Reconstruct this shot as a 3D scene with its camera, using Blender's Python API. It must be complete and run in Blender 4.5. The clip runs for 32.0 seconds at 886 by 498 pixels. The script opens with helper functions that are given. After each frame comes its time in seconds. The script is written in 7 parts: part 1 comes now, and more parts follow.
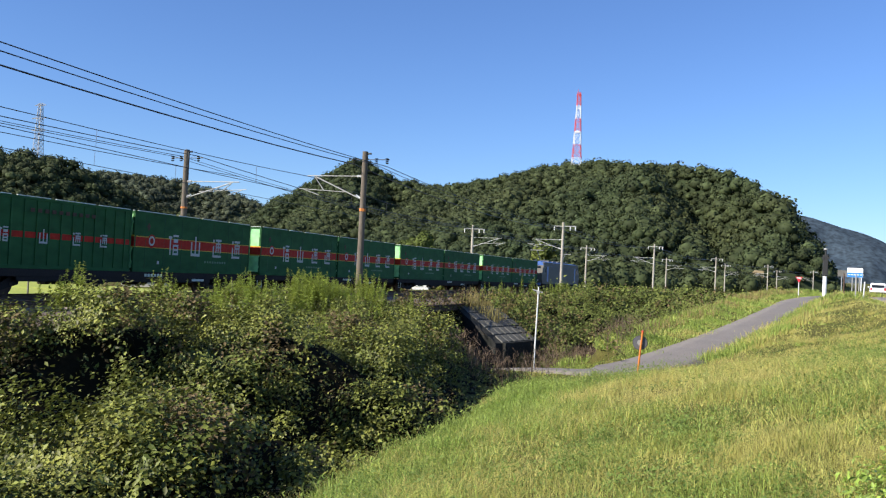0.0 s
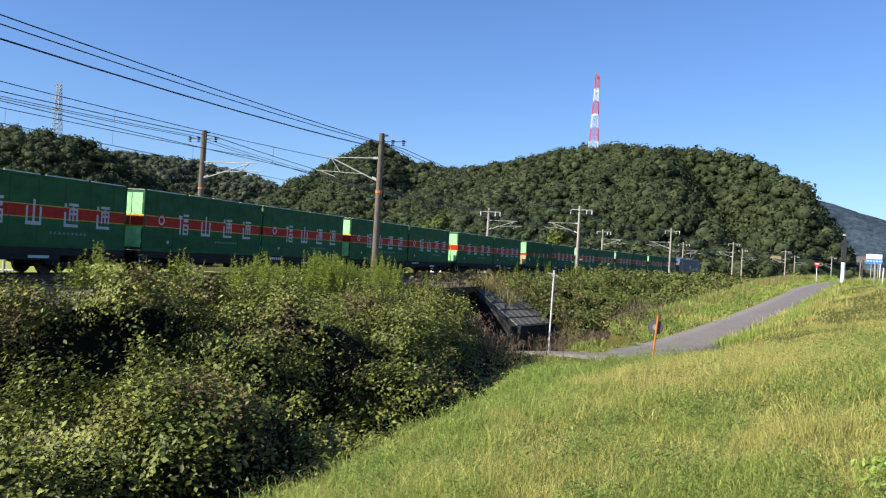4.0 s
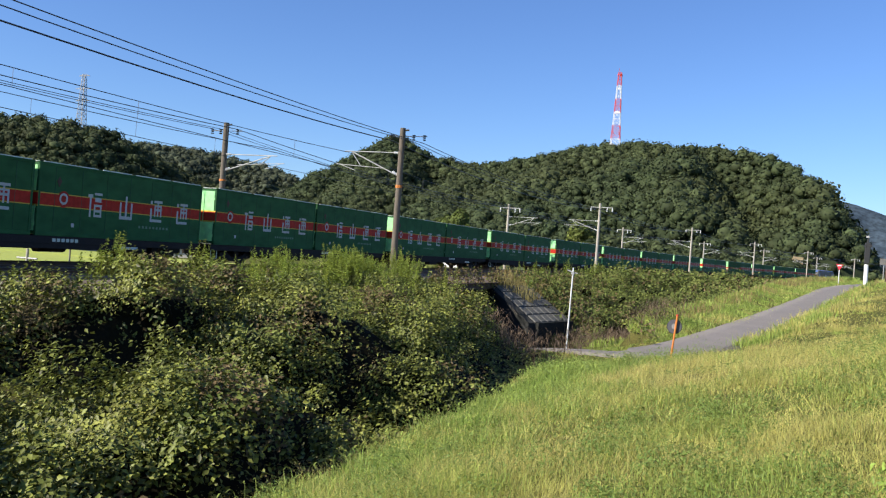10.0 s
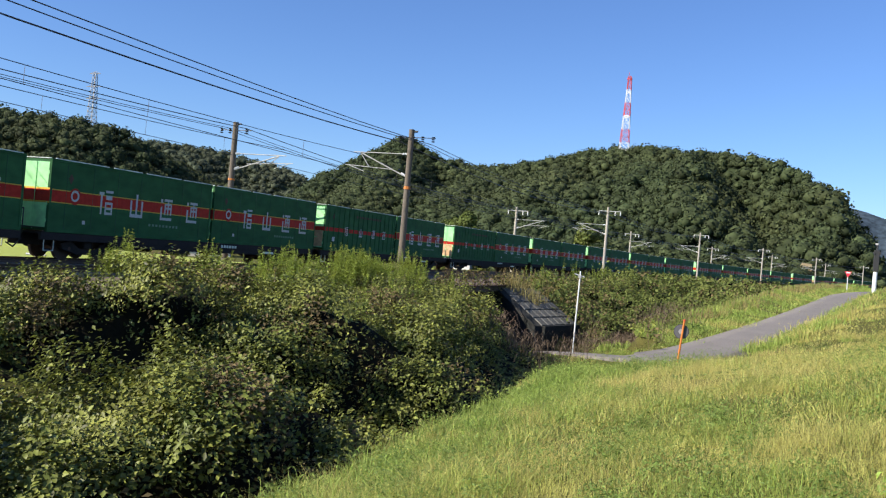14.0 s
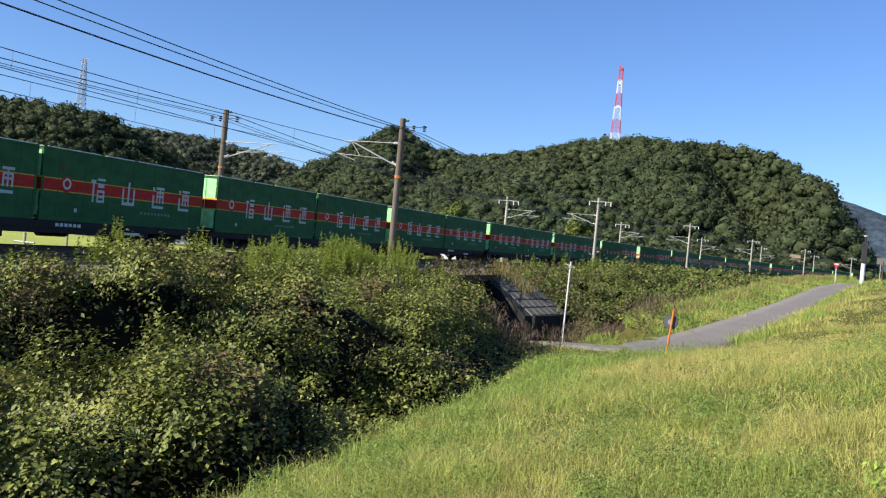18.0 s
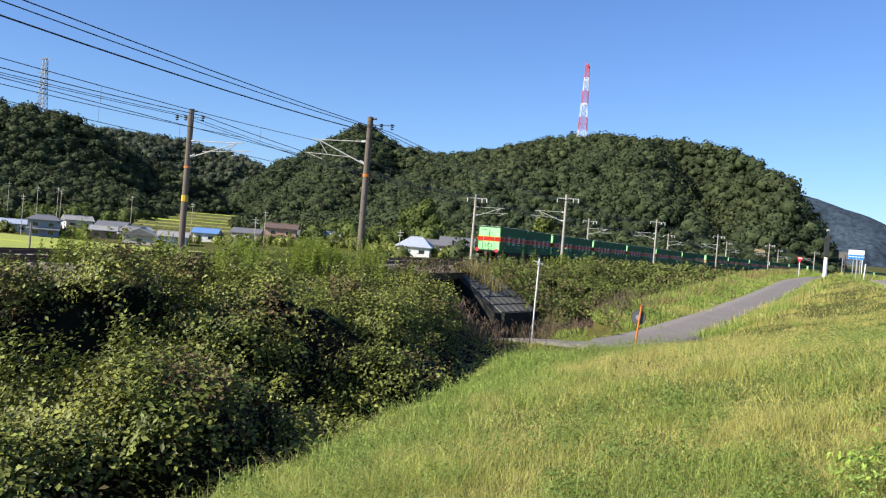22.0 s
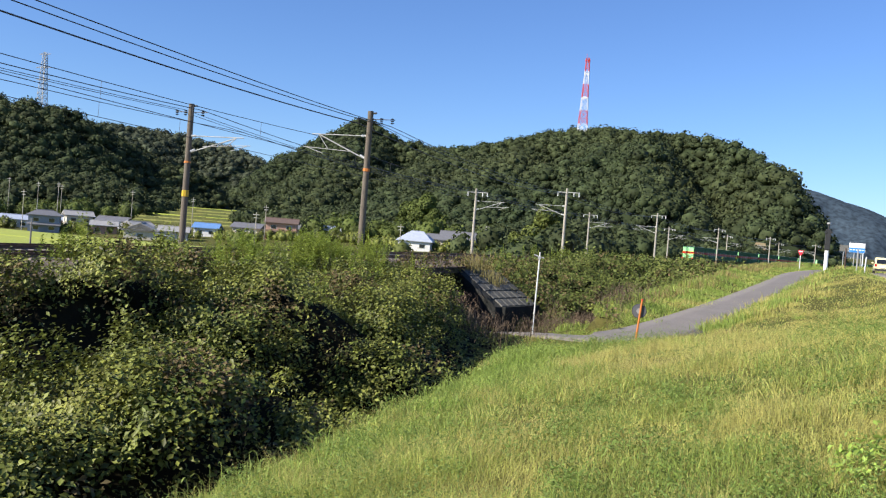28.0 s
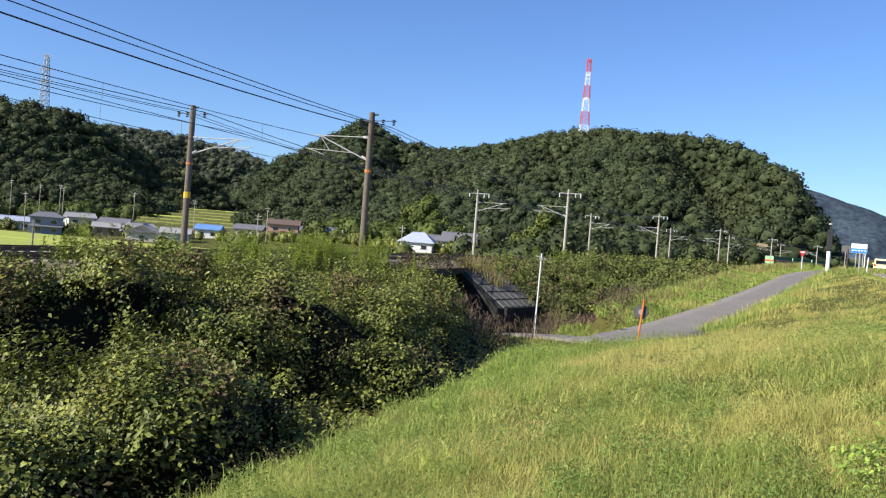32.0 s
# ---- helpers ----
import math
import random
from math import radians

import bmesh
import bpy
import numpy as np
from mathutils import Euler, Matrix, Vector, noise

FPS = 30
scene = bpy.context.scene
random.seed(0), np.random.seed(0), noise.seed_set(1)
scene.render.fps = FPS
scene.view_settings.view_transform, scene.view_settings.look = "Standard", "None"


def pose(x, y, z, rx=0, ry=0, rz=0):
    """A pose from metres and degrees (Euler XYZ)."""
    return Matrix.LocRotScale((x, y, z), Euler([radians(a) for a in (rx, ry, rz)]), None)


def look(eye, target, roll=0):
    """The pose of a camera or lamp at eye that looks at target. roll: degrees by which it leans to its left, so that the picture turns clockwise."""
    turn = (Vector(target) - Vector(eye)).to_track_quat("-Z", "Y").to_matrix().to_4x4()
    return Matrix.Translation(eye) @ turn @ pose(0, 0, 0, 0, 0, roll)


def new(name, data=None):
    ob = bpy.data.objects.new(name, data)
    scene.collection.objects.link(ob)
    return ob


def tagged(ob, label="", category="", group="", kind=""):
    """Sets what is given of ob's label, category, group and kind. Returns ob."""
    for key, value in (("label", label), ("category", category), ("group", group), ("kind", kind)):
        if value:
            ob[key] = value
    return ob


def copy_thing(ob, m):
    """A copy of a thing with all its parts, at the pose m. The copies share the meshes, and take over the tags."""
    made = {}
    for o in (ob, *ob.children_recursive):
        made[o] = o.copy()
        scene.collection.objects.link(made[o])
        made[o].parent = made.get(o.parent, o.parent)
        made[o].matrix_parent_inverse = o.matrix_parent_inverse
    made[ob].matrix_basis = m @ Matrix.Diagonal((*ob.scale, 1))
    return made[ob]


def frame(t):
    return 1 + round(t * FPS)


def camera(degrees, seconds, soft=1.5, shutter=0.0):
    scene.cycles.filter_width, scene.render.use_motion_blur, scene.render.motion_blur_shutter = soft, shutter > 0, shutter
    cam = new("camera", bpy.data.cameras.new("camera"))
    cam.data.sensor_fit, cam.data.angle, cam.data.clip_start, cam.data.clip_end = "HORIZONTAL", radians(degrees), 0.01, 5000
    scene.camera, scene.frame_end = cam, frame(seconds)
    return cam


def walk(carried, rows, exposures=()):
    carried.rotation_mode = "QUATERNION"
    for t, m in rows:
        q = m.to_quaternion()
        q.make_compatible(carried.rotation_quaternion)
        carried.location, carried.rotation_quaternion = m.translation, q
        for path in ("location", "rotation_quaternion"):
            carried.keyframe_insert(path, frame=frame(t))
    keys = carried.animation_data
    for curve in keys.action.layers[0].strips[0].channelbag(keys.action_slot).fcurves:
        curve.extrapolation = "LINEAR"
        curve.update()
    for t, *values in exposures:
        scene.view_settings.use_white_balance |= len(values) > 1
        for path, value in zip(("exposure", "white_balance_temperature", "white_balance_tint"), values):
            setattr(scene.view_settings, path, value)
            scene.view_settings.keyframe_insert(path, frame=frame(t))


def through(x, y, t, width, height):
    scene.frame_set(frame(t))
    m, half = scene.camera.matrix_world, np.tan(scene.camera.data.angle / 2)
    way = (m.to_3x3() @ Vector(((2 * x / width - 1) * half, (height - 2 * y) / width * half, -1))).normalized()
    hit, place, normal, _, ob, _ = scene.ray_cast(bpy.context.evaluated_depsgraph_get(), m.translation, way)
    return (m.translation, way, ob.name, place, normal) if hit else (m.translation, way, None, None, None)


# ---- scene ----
EYE = (0.0, 0.0, 1.53)
PATH = [
    (0, 91.64, -2.77, 17.42),
    (0.5, 91.56, -2.76, 17.38),
    (1, 91.36, -2.86, 17.43),
    (1.5, 91.10, -2.86, 17.84),
    (2, 90.90, -2.86, 18.19),
    (2.5, 90.83, -2.91, 18.18),
    (3, 90.67, -3.07, 18.14),
    (3.5, 90.46, -3.13, 18.35),
    (5.5, 90.43, -3.74, 18.54),
    (6, 90.10, -3.76, 18.81),
    (6.5, 90.09, -3.85, 19.11),
    (7, 90.30, -3.76, 19.02),
    (7.5, 90.26, -3.73, 18.93),
    (8, 90.02, -3.82, 18.93),
    (8.5, 89.85, -3.99, 18.96),
    (9, 89.76, -4.13, 18.97),
    (9.5, 89.96, -4.27, 18.95),
    (10, 90.06, -4.21, 19.69),
    (10.5, 90.24, -4.04, 20.60),
    (11, 90.76, -3.95, 20.75),
    (11.5, 90.94, -4.05, 20.61),
    (12, 90.46, -4.41, 20.43),
    (12.5, 90.24, -4.70, 20.36),
    (13, 90.20, -4.75, 20.32),
    (13.5, 90.03, -4.81, 20.28),
    (14, 90.14, -4.96, 20.17),
    (14.5, 90.42, -5.03, 20.14),
    (16.5, 90.09, -4.95, 19.52),
    (17, 89.79, -4.89, 19.65),
    (17.5, 89.59, -5.07, 19.65),
    (18, 89.51, -5.26, 19.55),
    (18.5, 89.65, -5.19, 19.57),
    (19, 89.85, -5.01, 19.66),
    (19.5, 89.81, -4.94, 19.73),
    (20, 89.83, -4.95, 19.42),
    (20.5, 89.72, -4.96, 18.89),
    (21, 89.68, -4.91, 18.33),
    (21.5, 89.65, -4.75, 17.89),
    (22, 89.56, -4.69, 17.51),
    (22.5, 89.41, -4.42, 17.17),
    (23, 89.50, -4.35, 16.87),
    (23.5, 89.57, -4.43, 16.76),
    (24, 89.55, -4.51, 16.71),
    (24.5, 89.49, -4.43, 16.72),
    (25, 89.40, -4.39, 16.82),
    (25.5, 89.29, -4.43, 16.99),
    (27.5, 89.18, -4.57, 17.38),
    (28, 89.18, -4.53, 17.55),
    (28.5, 89.18, -4.55, 17.53),
    (29, 89.12, -4.54, 17.56),
    (29.5, 89.11, -4.56, 17.70),
    (30, 89.13, -4.61, 17.71),
    (30.5, 89.10, -4.63, 17.59),
    (31, 89.11, -4.60, 17.49),
    (31.5, 89.18, -4.52, 17.54),
    (32, 89.25, -4.45, 17.66),
]
cam = camera(53.66, 32.0, soft=1.2)
walk(cam, [(t, pose(*EYE, rx, ry, rz)) for t, rx, ry, rz in PATH], exposures=[(0.0, 0.88), (32.0, 0.88)])

# ---- daylight ----
SUN_TURN, SUN_UP = radians(227.0), radians(32.5)
SUN_TO = Vector((math.sin(SUN_TURN) * math.cos(SUN_UP), math.cos(SUN_TURN) * math.cos(SUN_UP), math.sin(SUN_UP)))
world = bpy.data.worlds.new("world")
scene.world = world
world.use_nodes = True
wn = world.node_tree
sky = wn.nodes.new("ShaderNodeTexSky")
sky.sky_type, sky.sun_disc = "NISHITA", False
sky.sun_elevation, sky.sun_rotation = SUN_UP, SUN_TURN
sky.air_density, sky.dust_density, sky.ozone_density, sky.altitude = 1.0, 0.15, 4.0, 50.0
tint = wn.nodes.new("ShaderNodeMix")
tint.data_type, tint.blend_type = "RGBA", "MULTIPLY"
tint.inputs[0].default_value, tint.inputs[7].default_value = 1.0, (0.80, 0.97, 1.30, 1)
wn.links.new(sky.outputs[0], tint.inputs[6])
wn.links.new(tint.outputs[2], wn.nodes["Background"].inputs[0])
wn.nodes["Background"].inputs[1].default_value = 0.070
sun_data = bpy.data.lights.new("sun", "SUN")
sun_data.energy, sun_data.angle, sun_data.color = 4.8, radians(0.55), (1.0, 0.93, 0.82)
sun = new("sun", sun_data)
sun.matrix_world = look(SUN_TO * 60, (0, 0, 0))


# ---- numbers and noise ----
def lattice(ix, iy, seed):
    n = (ix.astype(np.int64) * 374761393 + iy.astype(np.int64) * 668265263 + seed * 974711) & 0x7FFFFFFF
    n = ((n ^ (n >> 13)) * 1274126177) & 0x7FFFFFFF
    return ((n ^ (n >> 16)) & 0xFFFF) / 65535.0


def vnoise(x, y, scale, seed=0):
    """Smooth noise from 0 to 1 over a plane."""
    x, y = np.asarray(x, float) / scale, np.asarray(y, float) / scale
    ix, iy = np.floor(x), np.floor(y)
    fx, fy = x - ix, y - iy
    fx, fy = fx * fx * (3 - 2 * fx), fy * fy * (3 - 2 * fy)
    a, b = lattice(ix, iy, seed), lattice(ix + 1, iy, seed)
    c, d = lattice(ix, iy + 1, seed), lattice(ix + 1, iy + 1, seed)
    return (a * (1 - fx) + b * fx) * (1 - fy) + (c * (1 - fx) + d * fx) * fy


def ramp(x, a, b):
    u = np.clip((np.asarray(x, float) - a) / (b - a), 0, 1)
    return u * u * (3 - 2 * u)


# ---- the railway's line: straight, then a right-hand curve, then straight again ----
SIDE, BEND, KAPPA, UNBEND = -23.67, 31.7, 0.001323, 330.0
LAST = KAPPA * (UNBEND - BEND)


def along(s, off=0.0, z=0.0):
    """A point s metres along the line, off metres to its right from the train's near side, and its heading."""
    th = KAPPA * (min(max(s, BEND), UNBEND) - BEND)
    x = SIDE + (1 - math.cos(th)) / KAPPA
    y = min(s, BEND) + math.sin(th) / KAPPA
    if s > UNBEND:
        x, y = x + math.sin(th) * (s - UNBEND), y + math.cos(th) * (s - UNBEND)
    return Vector((x + off * math.cos(th), y - off * math.sin(th), z)), th


def line_coords(x, y):
    """Distance along the line and offset from it, for arrays of points."""
    x, y = np.asarray(x, float), np.asarray(y, float)
    cx, cy, r = SIDE + 1 / KAPPA, BEND, 1 / KAPPA
    th = np.arctan2(y - cy, cx - x)
    s_arc, u_arc = BEND + th / KAPPA, r - np.hypot(x - cx, y - cy)
    e, _ = along(UNBEND)
    dx, dy = x - e.x, y - e.y
    s_end = UNBEND + dx * math.sin(LAST) + dy * math.cos(LAST)
    u_end = dx * math.cos(LAST) - dy * math.sin(LAST)
    s = np.where(y < BEND, y, np.where(th > LAST, s_end, s_arc))
    u = np.where(y < BEND, x - SIDE, np.where(th > LAST, u_end, u_arc))
    return s, u


LANE = [(-70, 97, -5.2), (-44.0, 75.2, -4.6), (-24.4, 58.8, -4.3), (-16.7, 52.4, -4.2), (-12.5, 48.7, -3.8), (-9.0, 44.4, -3.1), (-5.9, 41.4, -2.68), (-3.4, 43.0, -2.48),
        (-1.4, 49.0, -2.1), (1.9, 62.6, -1.25), (5.3, 80.0, -0.3), (8.0, 94.0, 0.5), (11.5, 103.0, 1.05), (16.0, 110.0, 1.25)]
LEVEE_ROAD = [(6.0, -200, 0.5), (9.5, -20, 0.5), (10.5, 0, 0.5), (12.5, 40, 0.65), (15.2, 75, 0.95), (19.0, 109, 1.3), (27, 150, 1.3), (50, 240, 0.8), (110, 420, 0.6)]


def smooth_line(pts, n=8):
    """A rounded line through the points."""
    out = []
    for i in range(len(pts) - 1):
        p0, p1, p2, p3 = (Vector(pts[min(max(k, 0), len(pts) - 1)]) for k in (i - 1, i, i + 1, i + 2))
        for k in range(n):
            t = k / n
            out.append(0.5 * ((2 * p1) + (p2 - p0) * t + (2 * p0 - 5 * p1 + 4 * p2 - p3) * t * t + (3 * p1 - p0 - 3 * p2 + p3) * t ** 3))
    out.append(Vector(pts[-1]))
    return out


LANE_LINE, LEVEE_LINE = smooth_line(LANE, 4), smooth_line(LEVEE_ROAD, 4)


def near_line(x, y, line):
    """Distance from a line, and its height at the nearest place."""
    best, height = np.full(np.shape(x), 1e9), np.zeros(np.shape(x))
    for a, b in zip(line, line[1:]):
        d = b - a
        k = np.clip(((x - a.x) * d.x + (y - a.y) * d.y) / (d.x ** 2 + d.y ** 2), 0, 1)
        dist = np.hypot(x - a.x - k * d.x, y - a.y - k * d.y)
        height = np.where(dist < best, a.z + k * d.z, height)
        best = np.minimum(best, dist)
    return best, height


PORTAL = 52.4
AXIS = Vector((0.766, -0.643, 0))
HALF = 2.75


def under_coords(x, y):
    """Along and across the skew underpass, from the middle of its mouth."""
    dx, dy = x + 16.7, y - PORTAL
    return dx * AXIS.x + dy * AXIS.y, dy * AXIS.x - dx * AXIS.y


def lip_x(y):
    """How far to the left the grass bank reaches before it drops into the ditch."""
    return np.interp(y, [0, 7, 9, 14, 20, 25, 34, 40, 60], [4.5, 4.5, 4.05, 4.15, 4.8, 5.7, 7.1, 9.4, 8.0])


def ground(x, y):
    x, y = np.asarray(x, float), np.asarray(y, float)
    s, u = line_coords(x, y)
    # the valley floor beyond the railway rises to the hills
    plain = -5.6 + 4.2 * ramp(y + 0.35 * (x + 150), 185, 265) + 9.0 * ramp(y - 0.35 * x, 375, 520)
    # grass bank below the levee
    x0 = np.interp(y, [0, 12, 20, 25, 30, 35, 39, 48, 60, 77, 94, 110], [0, 0, 1.6, 3.6, 6.8, 9.4, 10.4, 9.0, 7.0, 6.9, 8.4, 12])
    tilt = np.interp(y, [0, 10, 22, 48, 72], [0.25, 0.25, 0.19, 0.19, 0.45])
    bank = np.minimum(1.2, tilt * (x - x0))
    bank = bank - 2.4 * ramp(x, 24 + 0.12 * y, 40 + 0.12 * y) + 0.10 * (vnoise(x, y, 2.3, 4) - 0.5) + 0.16 * (vnoise(x, y, 7.0, 5) - 0.5)
    foot = -3.2 - 0.8 * ramp(y, 38, 46) + 1.8 * ramp(y, 62, 90) + 1.2 * ramp(y, 90, 120)
    bank = np.maximum(bank, foot)
    lip = lip_x(y)
    edge = ramp(-x, lip, lip + 1.7) * (1 - ramp(y, 32, 38))
    bank = bank * (1 - edge) + foot * edge
    slope_end = 14.0
    emb = -0.45 + (foot + 0.45) * np.clip((u - 6.4) / (slope_end - 6.4), 0, 1)
    right = np.where(u < slope_end, emb, np.maximum(bank, foot))
    left = -0.45 + (plain + 0.45) * np.clip((-u - 6.6) / 8.5, 0, 1)
    z = np.where(u > 0, right, left)
    far = ramp(y, 330, 600)
    z = z * (1 - far) + far * np.where(u > 0, -1.0, np.minimum(plain, 8))
    d, zl = near_line(x, y, LANE_LINE)
    k = 1 - ramp(d, 1.7, 4.0)
    beyond = (x < np.interp(y, [43, 49, 62.6, 80, 94, 103], [-3.4, -1.4, 1.9, 5.3, 8.0, 11.5])) & (y > 47) & (x > -6.5)
    k = np.where(beyond, 1 - ramp(d, 5.0, 8.5), k)
    side = np.where(beyond, 0.10 * np.clip(d - 1.8, 0, 4), 0.30 * ramp(d, 1.8, 3.0) * ramp(y, 46, 52) * (1 - ramp(y, 74, 86)))
    z = np.where(u > 11.5, z * (1 - k) + (zl - 0.06) * k + side * np.where(beyond, k, 1 - ramp(d, 4.0, 8.0)), z)
    a, c = under_coords(x, y)
    cut = (np.abs(c) < HALF + 0.9) & (a > -26) & (a < 6.5)
    z = np.where(cut, np.minimum(z, -4.34), z)
    # the hollow in front of the retaining wall
    cut = (c > 3.2) & (c < 7.8) & (a > 2.7 - (c - 3.25) * 0.46) & (a < 8)
    z = np.where(cut, np.minimum(z, -4.25 + 0.3 * np.maximum(0, a - 4)), z)
    d, zl = near_line(x, y, LEVEE_LINE)
    k = 1 - ramp(d, 3.2, 6.0)
    return z * (1 - k) + (zl - 0.05) * k


def ground_at(x, y):
    return float(ground(np.array([x]), np.array([y]))[0])


# ---- meshes ----
def mesh_from(name, verts, faces, mat, smooth=False):
    """verts (n, 3) and faces (m, k) as arrays."""
    me = bpy.data.meshes.new(name)
    verts, faces = np.asarray(verts, np.float32), np.asarray(faces, np.int32)
    m, k = faces.shape
    me.vertices.add(len(verts))
    me.vertices.foreach_set("co", verts.ravel())
    me.loops.add(m * k)
    me.loops.foreach_set("vertex_index", faces.ravel())
    me.polygons.add(m)
    me.polygons.foreach_set("loop_start", np.arange(0, m * k, k, dtype=np.int32))
    if smooth:
        me.polygons.foreach_set("use_smooth", np.ones(m, bool))
    me.update(calc_edges=True)
    me.materials.append(mat)
    return me


def part(name, bm, mat, parent=None, label="", smooth=False):
    me = bpy.data.meshes.new(name)
    bm.normal_update()
    bm.to_mesh(me)
    bm.free()
    me.materials.append(mat)
    if smooth:
        me.polygons.foreach_set("use_smooth", np.ones(len(me.polygons), bool))
    ob = new(name, me)
    if parent is not None:
        ob.parent = parent
    if label:
        ob["label"] = label
    return ob


def share(name, me, parent, m=None):
    """One more object on a mesh that is already there."""
    ob = new(name, me)
    ob.parent = parent
    if m is not None:
        ob.matrix_local = m
    return ob


def thing(name, m=None, **tags):
    ob = new(name)
    ob.empty_display_size = 0.2
    if m is not None:
        ob.matrix_world = m
    return tagged(ob, **tags)


def box(bm, lo, hi, bevel=0.0):
    c = [(a + b) / 2 for a, b in zip(lo, hi)]
    r = bmesh.ops.create_cube(bm, size=1.0, matrix=Matrix.Translation(c) @ Matrix.Diagonal((hi[0] - lo[0], hi[1] - lo[1], hi[2] - lo[2], 1)))
    if bevel:
        edges = {e for v in r["verts"] for e in v.link_edges}
        bmesh.ops.bevel(bm, geom=list(edges), offset=bevel, segments=1, affect="EDGES")
    return bm


def boxes(*items, bevel=0.0):
    bm = bmesh.new()
    for lo, hi in items:
        box(bm, lo, hi, bevel)
    return bm


def rod(bm, a, b, r, r2=None, n=8):
    """A round bar from a to b."""
    a, b = Vector(a), Vector(b)
    d = b - a
    m = Matrix.Translation((a + b) / 2) @ d.to_track_quat("Z", "Y").to_matrix().to_4x4()
    bmesh.ops.create_cone(bm, cap_ends=True, segments=n, radius1=r, radius2=r if r2 is None else r2, depth=d.length, matrix=m)
    return bm


def rods(*items, n=8):
    bm = bmesh.new()
    for a, b, r in items:
        rod(bm, a, b, r, n=n)
    return bm


def prism(bm, profile, axis, lo, hi):
    """A closed outline, drawn in the two axes that are left, pushed from lo to hi along axis."""
    def at(p, h):
        q = list(p)
        q.insert(axis, h)
        return bm.verts.new(q)
    a, b = [at(p, lo) for p in profile], [at(p, hi) for p in profile]
    n = len(profile)
    bm.faces.new(a)
    bm.faces.new(b[::-1])
    for i in range(n):
        bm.faces.new((a[i], b[i], b[(i + 1) % n], a[(i + 1) % n]))
    bmesh.ops.recalc_face_normals(bm, faces=bm.faces[:])
    return bm


def sweep(profile, stations):
    """A strip with one cross-section along stations of (place, heading): arrays of verts and quads."""
    verts, faces, n = [], [], len(profile)
    for p, th in stations:
        c, s = math.cos(th), math.sin(th)
        verts += [(p.x + o * c, p.y - o * s, p.z + z) for o, z in profile]
    for i in range(len(stations) - 1):
        for k in range(n - 1):
            a = i * n + k
            faces.append((a, a + n, a + n + 1, a + 1))
    return np.array(verts), np.array(faces)


